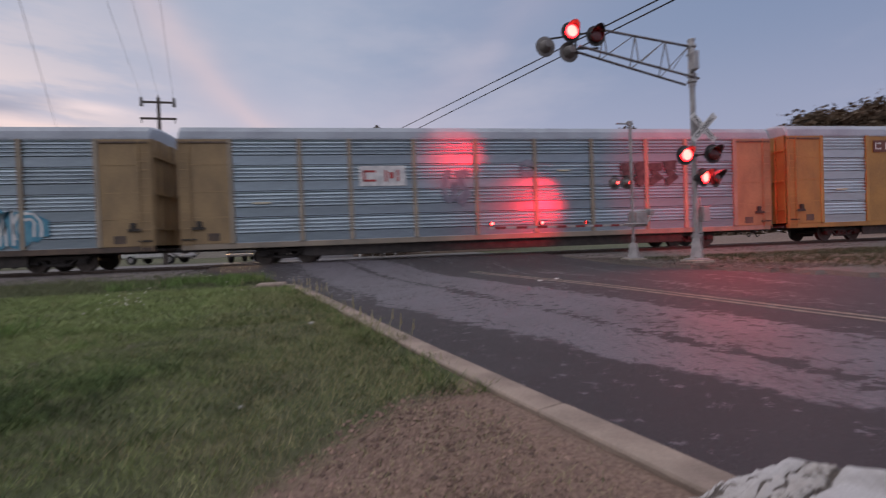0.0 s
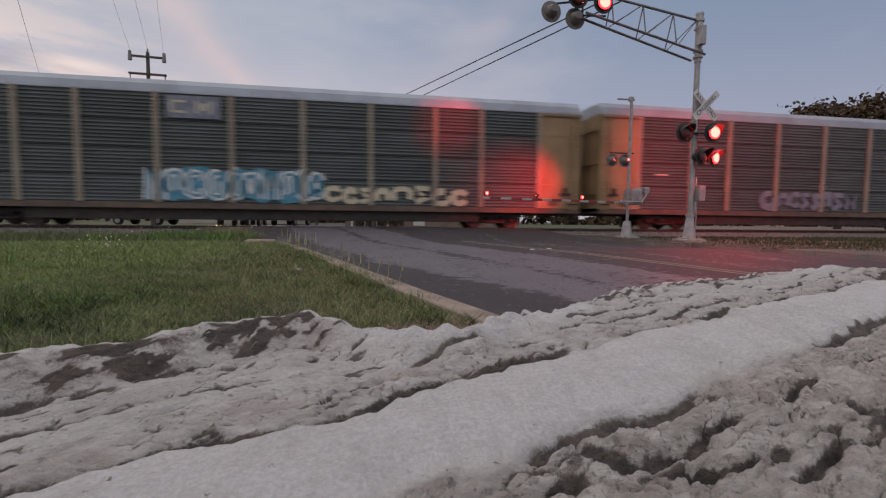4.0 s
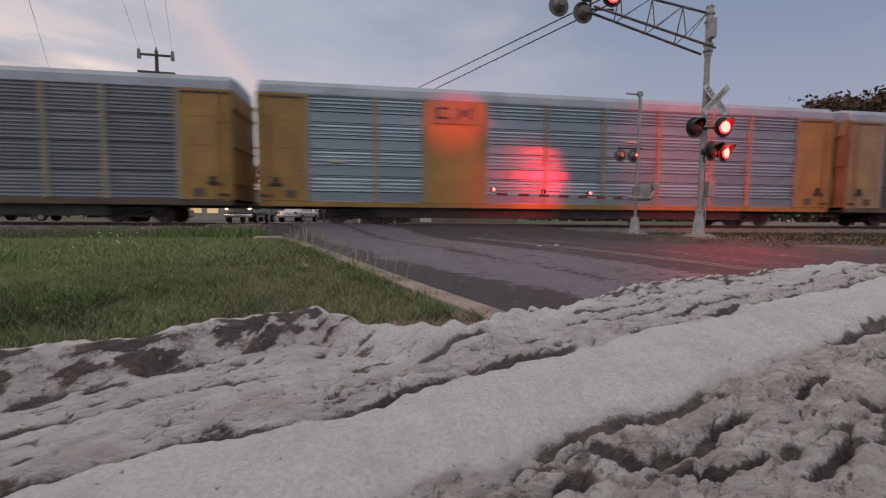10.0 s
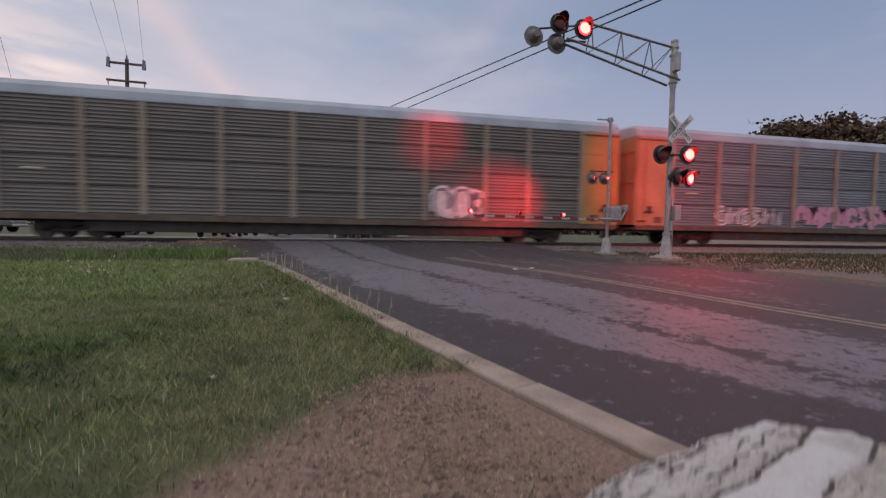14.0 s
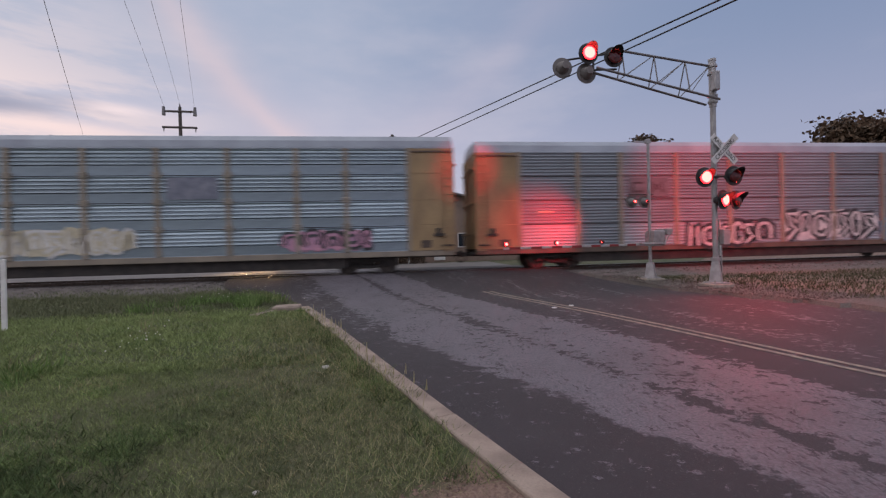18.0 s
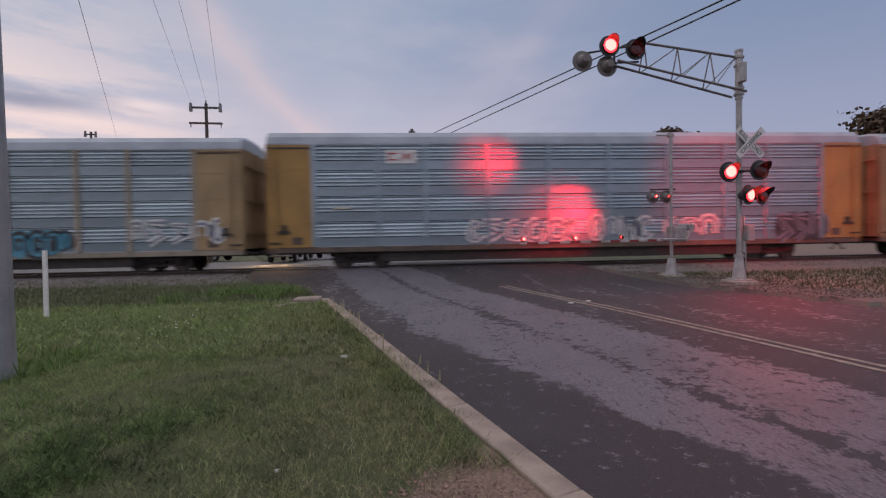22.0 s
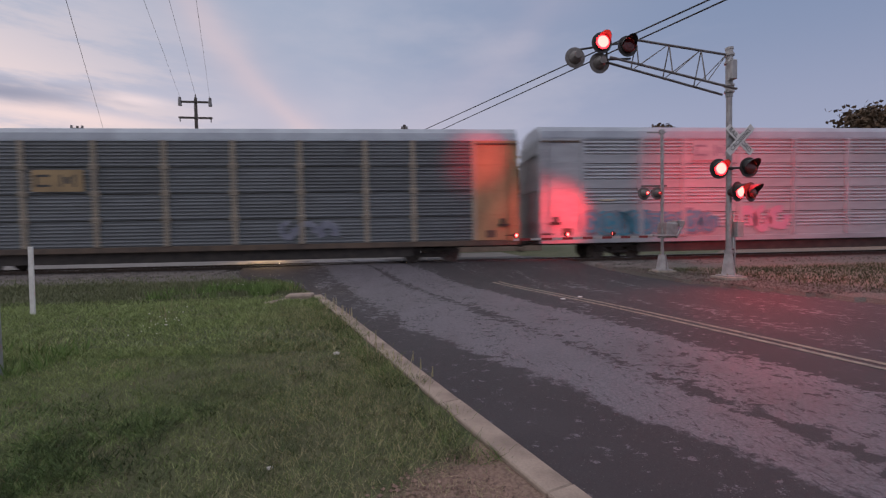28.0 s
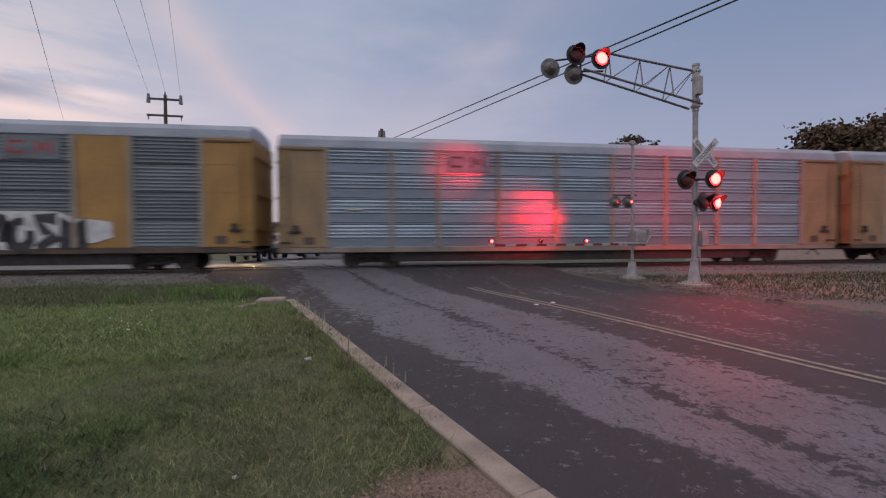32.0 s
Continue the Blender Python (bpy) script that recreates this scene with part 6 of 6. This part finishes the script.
def build_grass():
    t = blades(250000, (-5.5, 1.9), (1.3, 6.5), 0.050, 0.0028, 11, verge, 0.75)
    t += blades(120000, (-9.5, 0.8), (6.0, 11.0), 0.070, 0.0065, 12, verge, 0.75)
    solid("grass", tri_cloud("grass", t), blade_green, "short green mown grass of the verge", "grass", "stuff")
    t = blades(50000, (-16, -1.3), (10.5, 17.4), 0.10, 0.012, 13, verge)
    solid("grass", tri_cloud("grass", t), turf_material("track_grass_blade", (0.115, 0.125, 0.066), (0.064, 0.072, 0.038), (0.17, 0.15, 0.10), wear=0.3), "thin dull grass towards the railway", "grass", "stuff")
    t = blades(26000, (9.5, 24), (4.0, 16.0), 0.10, 0.014, 14, far_verge)
    solid("grass", tri_cloud("grass", t), turf_material("dull_grass_blade", (0.085, 0.085, 0.042), (0.055, 0.056, 0.030), (0.12, 0.10, 0.06), wear=0.1), "short green grass past the road", "grass", "stuff")
    tufts = lambda x, y: verge(x, y) * smoothstep(0.05, 0.5, noise.noise(Vector((x * 1.7, y * 1.7, 8))))
    t = blades(42000, (-6.5, 1.8), (1.6, 10.5), 0.080, 0.0028, 15, tufts, 0.6)
    bare = lambda x, y: gravel(x, y) if x < kerb_x(y) - 0.3 else 0
    t += blades(22000, (-1.9, 1.7), (0.9, 3.6), 0.028, 0.0022, 19, bare, 1.0)
    solid("dry_grass", tri_cloud("dry_grass", t), blade_dry, "straw-coloured dry grass among the green", "grass", "stuff")
    # rank growth by the end of the kerb, along the back of the mown part and near the post
    rank = lambda x, y: (0 if x > -2.75 and y < 11.95 else 1) * verge(x, y) * smoothstep(-0.1, 0.35, noise.noise(Vector((x * 0.9, y * 1.4, 2))))
    t = blades(9000, (-5.6, -1.9), (10.9, 12.8), 0.26, 0.012, 16, rank, 0.4)
    t += blades(5000, (-7.5, -3.6), (3.6, 6.6), 0.20, 0.012, 17, rank, 0.4)
    clump = lambda x, y: verge(x, y) * smoothstep(0.22, 0.42, noise.noise(Vector((x * 3.1, y * 3.1, 31))))
    t += blades(60000, (-6.0, 1.4), (2.2, 9.0), 0.085, 0.0042, 21, clump, 0.75)
    solid("weeds", tri_cloud("weeds", t), weed_green, "rank green weeds and clumps in the verge", "weeds", "stuff")
    t = blades(80000, (-4.5, -0.3), (1.5, 5.0), 0.085, 0.0050, 20, lambda x, y: verge(x, y) * shaggy(x, y), 0.9)
    solid("rank_weeds", tri_cloud("rank_weeds", t), rank_green, "dark rank clover and weeds before the gravel", "weeds", "stuff")
    # overgrown edge of the kerb
    lush = lambda y: smoothstep(-0.12, 0.22, noise.noise(Vector((1.3, y * 1.5, 6))))
    edge = lambda x, y: (0.25 + 0.75 * lush(y)) if kerb_x(y) - 0.60 < x < kerb_x(y) - 0.22 + 0.17 * lush(y) and y > 3.1 else 0
    t = blades(62000, (-1.6, 1.6), (3.0, 10.6), 0.10, 0.0042, 18, edge, 0.9)
    solid("kerb_weeds", tri_cloud("kerb_weeds", t), weed_green, "low green weeds that creep over the kerb", "weeds", "stuff")


build_grass()


def build_seed_stalks():
    rng = random.Random(4)
    bm = bmesh.new()
    for i in range(46):
        y = rng.uniform(4.2, 8.6)
        x = kerb_x(y) - rng.uniform(0.24, 0.5)
        if rng.random() < 0.3:
            x, y = rng.uniform(-4.5, -1.5), rng.uniform(7.5, 11.0)
        h = rng.uniform(0.18, 0.42)
        z = ground_z(x, y)
        tip = (x + rng.uniform(-0.07, 0.07), y + rng.uniform(-0.07, 0.07), z + h)
        rod(bm, (x, y, z), tip, 0.0028, 0.0018, seg=4)
        rod(bm, Vector(tip) - Vector((0, 0, h * 0.28)), Vector(tip) + Vector((0, 0, 0.02)), 0.007, 0.003, seg=5)
    solid("seed_stalks", done("seed_stalks", bm), blade_dry, "thin dry seed stalks by the kerb", "weeds", "stuff")
    # small pale flowers far in the verge
    petals = material("pale_petal", (0.62, 0.60, 0.50), 0.7, bump=0)
    bm = bmesh.new()
    for i in range(60):
        x, y = rng.gauss(-2.9, 0.7), rng.gauss(12.4, 0.7)
        if i > 35:
            x, y = rng.gauss(-3.0, 0.16), rng.gauss(7.0, 0.25)
        z = ground_z(x, y) + rng.uniform(0.15, 0.38)
        bmesh.ops.create_icosphere(bm, subdivisions=1, radius=rng.uniform(0.007, 0.013), matrix=Matrix.Translation((x, y, z)))
    solid("wild_flowers", done("wild_flowers", bm), petals, "tiny pale wild flowers in the grass", "flowers", "stuff")


build_seed_stalks()

pebble_mat = material("gravel_pebble", (0.215, 0.143, 0.112), 0.9, color2=(0.130, 0.084, 0.066), scale=9, grain=60, bump=0.3, island=0.5)


def pebbles(count, spot, rmin, rmax, seed):
    rng = np.random.RandomState(seed)
    tris = []
    tries = 0
    while len(tris) < count * 8 and tries < count * 12:
        tries += 1
        x, y, ok = spot(rng)
        if not ok:
            continue
        r = rmin * (rmax / rmin) ** (rng.rand() ** 2.5)
        z = ground_z(x, y) + r * 0.2
        v = [(x + dx * r * rng.uniform(.7, 1.3), y + dy * r * rng.uniform(.7, 1.3), z + dz * r * rng.uniform(.5, 1.0)) for dx, dy, dz in ((1, 0, 0), (0, 1, 0), (-1, 0, 0), (0, -1, 0), (0, 0, 0.8), (0, 0, -0.8))]
        for p, q in ((0, 1), (1, 2), (2, 3), (3, 0)):
            tris += [(v[p], v[q], v[4]), (v[q], v[p], v[5])]
    return tri_cloud("pebbles", tris)


def by_kerb(rng):
    x, y = rng.uniform(-1.8, 1.75), rng.uniform(0.9, 3.6)
    return x, y, x < kerb_x(y) - 0.26 and rng.rand() < gravel(x, y)


def by_signals(rng):
    x, y = rng.uniform(7.0, 14.0), rng.uniform(9.0, 16.8)
    return x, y, 4.9 + 1.2 * smoothstep(12, 17, y) < across(x, y) < 7.0


solid("gravel", pebbles(8500, by_kerb, 0.004, 0.022, 3), pebble_mat, "brown gravel of the bare pull-off by the kerb", "gravel", "stuff")
solid("gravel", pebbles(3500, by_signals, 0.012, 0.045, 6), material("dull_gravel", (0.105, 0.085, 0.074), 0.9, color2=(0.065, 0.052, 0.045), scale=9, grain=60, bump=0.3, island=0.5), "stony ground round the signal foundations", "gravel", "stuff")


def stone(x, y, r, seed, label):
    rng = random.Random(seed)
    bm = bmesh.new()
    bmesh.ops.create_icosphere(bm, subdivisions=2, radius=r)
    for v in bm.verts:
        v.co *= 1 + 0.35 * noise.noise(v.co / r * 1.3 + Vector((seed, 0, 0)))
        v.co.z *= 0.5
    solid("stone", done("stone", bm), material("pale_stone", (0.42, 0.40, 0.37), 0.85, color2=(0.30, 0.285, 0.26), scale=20), label, "stone", m=pose(x, y, ground_z(x, y) + r * 0.2, 0, 0, seed * 40))


stone(-0.18, 5.86, 0.046, 1, "small white stone lying in the grass")
stone(-0.18, 3.18, 0.022, 2, "small pale stone at the gravel's edge")
for i, (x, y) in enumerate(((4.42, 9.91), (4.94, 10.15))):
    mark = thing("road_stud", "small white raised reflective road stud", "road stud", "road studs", m=pose(x, y, road_z(x, y), 0, 0, 18))
    part("stud_body", boxes("stud_body", (-0.05, 0.05, -0.05, 0.05, -0.004, 0.018), bevel=0.012), sign_white, mark)

# ================= beyond the track =================
bark = material("tree_bark", (0.07, 0.055, 0.045), 0.95, color2=(0.045, 0.035, 0.03), scale=5, stretch=(3, 3, 0.5))
leaf_dark = material("oak_leaf", (0.090, 0.064, 0.042), 0.75, color2=(0.125, 0.085, 0.058), scale=0.5, bump=0, island=0.5, spec=0.2)


def tree(x, y, h, spread, seed, leaves=5200, leaf=0.30, low=0.35):
    rng = random.Random(seed)
    tr = thing("tree", "broad dark green oak tree behind the railway", "tree", "trees behind the railway", m=pose(x, y, 0))
    bm = bmesh.new()
    rod(bm, (0, 0, -0.3), (0.1, 0, h * low), 0.045 * h * 0.6, 0.03 * h * 0.6, seg=9)
    tips = []
    for i in range(13):
        a = i * 2.4 + rng.uniform(-0.4, 0.4)
        e = rng.uniform(0.35, 1.0)
        base = Vector((0.1, 0, h * (low - 0.06 + 0.12 * rng.random())))
        mid_ = base + Vector((math.cos(a) * spread * 0.45 * e, math.sin(a) * spread * 0.45 * e, h * rng.uniform(0.15, 0.3)))
        tip = base + Vector((math.cos(a) * spread * e, math.sin(a) * spread * e, h * (0.62 - low * 0.2) * (1.12 - 0.55 * e * e) * rng.uniform(0.8, 1.0)))
        rod(bm, base, mid_, 0.022 * h * 0.5, 0.014 * h * 0.5, seg=6)
        rod(bm, mid_, tip, 0.014 * h * 0.5, 0.004 * h * 0.5, seg=5)
        tips += [tip, mid_.lerp(tip, 0.6)]
        for q in range(3):
            t2 = mid_.lerp(tip, rng.uniform(0.3, 1)) + Vector((rng.gauss(0, spread * 0.14), rng.gauss(0, spread * 0.14), rng.gauss(h * 0.03, h * 0.04)))
            rod(bm, mid_.lerp(tip, 0.4), t2, 0.006 * h * 0.5, 0.002 * h * 0.5, seg=4)
            tips.append(t2)
    part("trunk", done("trunk", bm), bark, tr)
    tris = []
    for i in range(leaves):
        c = rng.choice(tips)
        r = spread * 0.13
        p = c + Vector((rng.gauss(0, r), rng.gauss(0, r), rng.gauss(0, r * 0.55)))
        u = Vector((rng.gauss(0, 1), rng.gauss(0, 1), rng.gauss(0, 0.7))).normalized() * leaf * rng.uniform(0.5, 1.1)
        v = u.cross(Vector((rng.gauss(0, 1), rng.gauss(0, 1), rng.gauss(0, 1)))).normalized() * leaf * rng.uniform(0.35, 0.6)
        tris += [((p - v)[:], (p + v)[:], (p + u)[:]), ((p + v)[:], (p - v)[:], (p - u * 0.8)[:])]
    part("crown", tri_cloud("crown", tris), leaf_dark, tr)
    return tr


tree(62.5, 48.0, 16.7, 9.0, 1, 34000, 0.46)
tree(74.0, 50.0, 17.4, 8.0, 2, 22000, 0.46)
tree(32.2, 50.0, 16.6, 2.6, 3, 2200, 0.30)
tree(15.0, 50.0, 10.6, 2.3, 4, 2600, 0.24)
tree(-19.5, 62.0, 8.5, 3.6, 5, 3000, 0.32)
tree(-2.5, 66.0, 9.2, 3.4, 6, 3000, 0.32)
for i, (x, y, h) in enumerate(((-44, 80, 9), (-30, 86, 8), (-11, 84, 8.5), (6, 90, 9.5), (22, 82, 9), (40, 88, 10), (56, 86, 11))):
    tree(x, y, h, 5.5, 20 + i, 1500, 0.55)

def far_woods():
    """A ragged belt of brush and trees along the skyline."""
    rng = np.random.RandomState(5)
    n = 15000
    x = rng.uniform(-230, 260, n)
    top = 3.6 + 1.6 * np.sin(x * 0.07) + 1.3 * np.sin(x * 0.19 + 1) + 0.7 * np.sin(x * 0.53 + 2)
    p = np.stack([x, 100 + rng.normal(0, 2.5, n), top * rng.uniform(0, 1, n) ** 0.7], 1)
    u, v = rng.normal(0, 0.55, (n, 3)), rng.normal(0, 0.55, (n, 3))
    solid("far_woods", tri_cloud("far_woods", np.stack([p + u, p + v, p - u - v], 1)), leaf_dark, "low dark woods along the skyline", "woods", "stuff")


far_woods()

siding = material("tan_siding", (0.26, 0.19, 0.15), 0.8, color2=(0.20, 0.145, 0.115), scale=1.2, grain=25)
shingle = material("grey_shingle_roof", (0.17, 0.165, 0.17), 0.85, color2=(0.12, 0.115, 0.12), scale=2, grain=20)
glass_dark = material("dark_window_glass", (0.03, 0.035, 0.045), 0.08, bump=0)
lamp_warm = material("warm_lamp_glow", (0.9, 0.6, 0.3), 0.5, bump=0, emit=(1.0, 0.62, 0.24), strength=7.0)
lamp_low = material("lit_room_glow", (0.7, 0.5, 0.3), 0.6, bump=0, emit=(1.0, 0.66, 0.32), strength=0.45)


def build_house():
    hx, hy = 5.4, 36.0
    hs = thing("house", "low tan house with a gabled grey roof and lit porch", "house", m=pose(hx, hy, 0.0))
    w, d, e, r = 7.0, 9.0, 4.15, 5.95
    bm = bmesh.new()
    verts = [(-w, 0, 0), (w, 0, 0), (w, 0, e), (0, 0, r - 0.1), (-w, 0, e), (-w, d, 0), (w, d, 0), (w, d, e), (0, d, r - 0.1), (-w, d, e)]
    vs = [bm.verts.new(v) for v in verts]
    for f in ((0, 1, 2, 3, 4), (9, 8, 7, 6, 5), (0, 5, 6, 1), (1, 6, 7, 2), (4, 9, 5, 0)):
        bm.faces.new([vs[i] for i in f])
    part("wall", done("wall", bm), siding, hs)
    for s in (-1, 1):
        bm = bmesh.new()
        o = 0.55
        pts = [(0, -o, r), (s * (w + o), -o, e - 0.05), (s * (w + o), d + o, e - 0.05), (0, d + o, r)]
        lo = [(x, y, z - 0.14) for x, y, z in pts]
        vs = [bm.verts.new(v) for v in pts + lo]
        for f in ((0, 1, 2, 3), (7, 6, 5, 4), (0, 4, 5, 1), (1, 5, 6, 2), (2, 6, 7, 3), (3, 7, 4, 0)):
            bm.faces.new([vs[i] for i in f])
        part("roof", done("roof", bm), shingle, hs)
    part("roof_vent", rods("roof_vent", ((-0.6, 3, 5.7), (-0.6, 3, 6.45), 0.07), ((-0.6, 3, 6.45), (-0.6, 3, 6.55), 0.12), seg=8), alu, hs)
    part("porch_roof", boxes("porch_roof", (-6.6, -3.4, -1.8, 0.0, 2.55, 2.72), bevel=0.03), shingle, hs)
    for x in (-6.4, -5.4, -4.5, -3.6):
        part("porch_post", boxes("porch_post", (x - 0.08, x + 0.08, -1.7, -1.54, 0, 2.56), bevel=0.01), white_paint, hs)
    part("porch_lamp", rods("porch_lamp", ((-1.7, -0.16, 2.30), (-1.7, -0.16, 2.55), 0.11, 0.08), seg=10), lamp_warm, hs, "lit warm porch lamp")
    part("porch_lamp", rods("porch_lamp", ((-4.95, -0.16, 2.0), (-4.95, -0.16, 2.22), 0.10, 0.07), seg=10), lamp_warm, hs, "lit warm porch lamp")
    part("door", boxes("door", (-1.4, -0.45, -0.06, 0.04, 0.15, 2.2), bevel=0.01), white_paint, hs)
    for x, z in ((-3.0, 1.2), (1.2, 1.2), (3.6, 1.2)):
        win = part("window", boxes("window", (x - 0.55, x + 0.55, -0.05, 0.03, z, z + 1.25), bevel=0.01), white_paint, hs)
        part("pane", boxes("pane", (x - 0.47, x + 0.47, -0.06, -0.05, z + 0.08, z + 1.17)), lamp_low if x < 0 else glass_dark, win)
    part("dish", rods("dish", ((-2.2, -0.35, 3.55), (-2.15, -0.25, 3.6), 0.26, 0.05), ((-2.15, -0.25, 3.6), (-2.1, 0.05, 3.5), 0.02), seg=12), alu, hs)
    # shrubs
    hd = thing("hedge", "clipped dark hedge before the house", "hedge", m=pose(1.2, 34.4, 0))
    rng = random.Random(8)
    tris = []
    for i in range(2600):
        p = Vector((rng.uniform(-1.9, 1.9), rng.uniform(-0.4, 0.4), abs(rng.gauss(0.45, 0.25))))
        u = Vector((rng.gauss(0, 1), rng.gauss(0, 1), rng.gauss(0, 1))).normalized() * 0.10
        v = u.cross(Vector((0.3, rng.gauss(0, 1), 1))).normalized() * 0.05
        tris.append(((p - v)[:], (p + v)[:], (p + u)[:]))
    part("crown", tri_cloud("crown", tris), leaf_dark, hd)


build_house()


def build_far_hall():
    b = thing("store_building", "low pale store with lit windows under dark trees", "building", m=pose(-16.5, 58, 0))
    part("wall", boxes("wall", (-7, 7, 0, 8, 0, 3.6)), material("pale_stucco", (0.42, 0.38, 0.33), 0.85), b)
    part("roof", boxes("roof", (-7.4, 7.4, -0.9, 8.3, 3.6, 3.95), bevel=0.04), shingle, b)
    for i in range(7):
        x = -6 + i * 2
        win = part("window", boxes("window", (x - 0.75, x + 0.75, -0.06, 0.02, 0.8, 2.6), bevel=0.02), alu, b)
        part("pane", boxes("pane", (x - 0.66, x + 0.66, -0.075, -0.06, 0.9, 2.5)), lamp_low, win)


build_far_hall()

tyre_mat = material("tyre_rubber", (0.025, 0.025, 0.026), 0.85)
head_glow = material("headlight_glow", (1, 0.85, 0.6), 0.4, bump=0, emit=(1.0, 0.60, 0.26), strength=60.0)
tail_glow = material("tail_light_glow", (0.6, 0.02, 0.02), 0.4, bump=0, emit=(1.0, 0.04, 0.03), strength=4.0)


def vehicle(x, y, yaw, paint, label, lights=None, tall=1.0):
    """A pickup or car; its front looks along -y before turning."""
    v = thing("pickup_truck" if tall > 1.1 else "car", label, "truck" if tall > 1.1 else "car", m=pose(x, y, 0.05, 0, 0, yaw))
    bm = bmesh.new()
    box(bm, -0.92, 0.92, -2.4, 2.4, 0.42 * tall, 0.95 * tall, bevel=0.12)
    part("body", done("body", bm), paint, v)
    bm = bmesh.new()
    g = bmesh.ops.create_cube(bm, size=1, matrix=Matrix.Translation((0, 0.2, 1.24 * tall)) @ Matrix.Diagonal((1.62, 2.2, 0.62, 1)))
    for q in g["verts"]:
        if q.co.z > 1.3 * tall:
            q.co.x *= 0.8
            q.co.y = 0.2 + (q.co.y - 0.2) * 0.68
    bmesh.ops.bevel(bm, geom=bm.edges[:], offset=0.08, segments=1, affect="EDGES")
    part("cabin", done("cabin", bm), paint, v)
    part("windscreen", boxes("windscreen", (-0.66, 0.66, -0.80, -0.70, 1.04 * tall, 1.42 * tall), bevel=0.02), glass_dark, v)
    part("bumper", boxes("bumper", (-0.88, 0.88, -2.52, -2.36, 0.42, 0.62), bevel=0.05), alu, v)
    for sx in (-1, 1):
        part("headlight", rods("headlight", ((sx * 0.72, -2.44, 0.80 * tall), (sx * 0.72, -2.36, 0.80 * tall), 0.15), seg=16), head_glow if lights else alu, v)
        part("tail_light", boxes("tail_light", (sx * 0.72 - 0.12, sx * 0.72 + 0.12, 2.39, 2.44, 0.72 * tall, 0.88 * tall), bevel=0.02), tail_glow if lights else stripe_red, v)
        for yy in (-1.5, 1.5):
            wh = part("wheel", rods("wheel", ((sx * 0.74, yy, 0.33), (sx * 0.95, yy, 0.33), 0.33), seg=16), tyre_mat, v)
            part("rim", rods("rim", ((sx * 0.955, yy, 0.33), (sx * 0.965, yy, 0.33), 0.20), seg=12), alu, wh)
    return v


car_white = material("white_car_paint", (0.62, 0.62, 0.62), 0.3, bump=0)
car_grey = material("grey_car_paint", (0.16, 0.17, 0.18), 0.3, bump=0)
vehicle(-8.5, 31.95, 1, car_grey, "dark grey pickup truck waiting with headlights on", True, 1.38)
vehicle(-8.9, 38.1, 0, car_grey, "dark car queued behind the waiting pickup truck", True, 1.35)
for hx in (-9.2, -7.8):
    hl = bpy.data.lights.new("headlight_beam", "SPOT")
    hl.energy, hl.color, hl.spot_size, hl.spot_blend, hl.shadow_soft_size = 420, (1.0, 0.62, 0.30), radians(70), 0.8, 0.08
    new("headlight_beam", hl).matrix_world = look((hx, 29.3, 1.12), (hx + 0.8, 21.5, 0.0))
vehicle(-6.3, 38.4, 168, car_white, "white car turning away beyond the track")
vehicle(-16.5, 36.0, 80, car_white, "white car parked beyond the track")
vehicle(-26.5, 37.5, 95, car_grey, "dark grey car parked beyond the track")


# ================= movement =================
def flash_times(phase):
    """Moments at which a lamp of that phase turns on and off: phase 1 is lit from 0.05 s, half a period of 0.6125 s at a time."""
    out, t, lit = [], 0.05, phase == 1
    start = phase == 0
    while t < 32.0:
        out.append((t, lit))
        t, lit = t + 0.6125, not lit
    return start, out


def flasher_rows(at, phase):
    turn0 = 0.0
    if isinstance(phase, tuple):
        phase, turn0 = phase[1], 180.0
    lit, changes = flash_times(phase)
    ang = turn0 + (0.0 if lit else 180.0)
    rows = [(0.0, pose(*at, 0, 0, ang))]
    for t, on in changes:
        f0 = round(t * FPS)
        for i, a in enumerate((0, 60, 120, 180)):
            tt = (f0 - 1 + i) / FPS
            if tt > rows[-1][0]:
                rows.append((tt, pose(*at, 0, 0, ang + a)))
        ang += 180.0
    if rows[-1][0] < 32.0:
        rows.append((32.0, pose(*at, 0, 0, ang)))
    return rows


def motions():
    for ob, rows in MOVED:
        walk(ob, rows)
    for ob, at, phase in FLASHERS:
        walk(ob, flasher_rows(at, phase))
    for ob, q, k in WHEELS:
        # wheels turn while their car is near the crossing
        rows = []
        f = 0
        ang, last = 0.0, None
        for f in range(0, 32 * FPS + 1):
            t = f / FPS
            x = train_x(t) + k * PITCH + PITCH / 2
            if abs(x) < 36 or f in (0, 32 * FPS):
                if last is not None and abs(x) < 36 and abs(last) < 36:
                    ang += math.degrees((x - last) / 0.42)
                rows.append((t, pose(q, 0, 0.42, 0, ang, 0)))
            last = x
        walk(ob, rows)


motions()
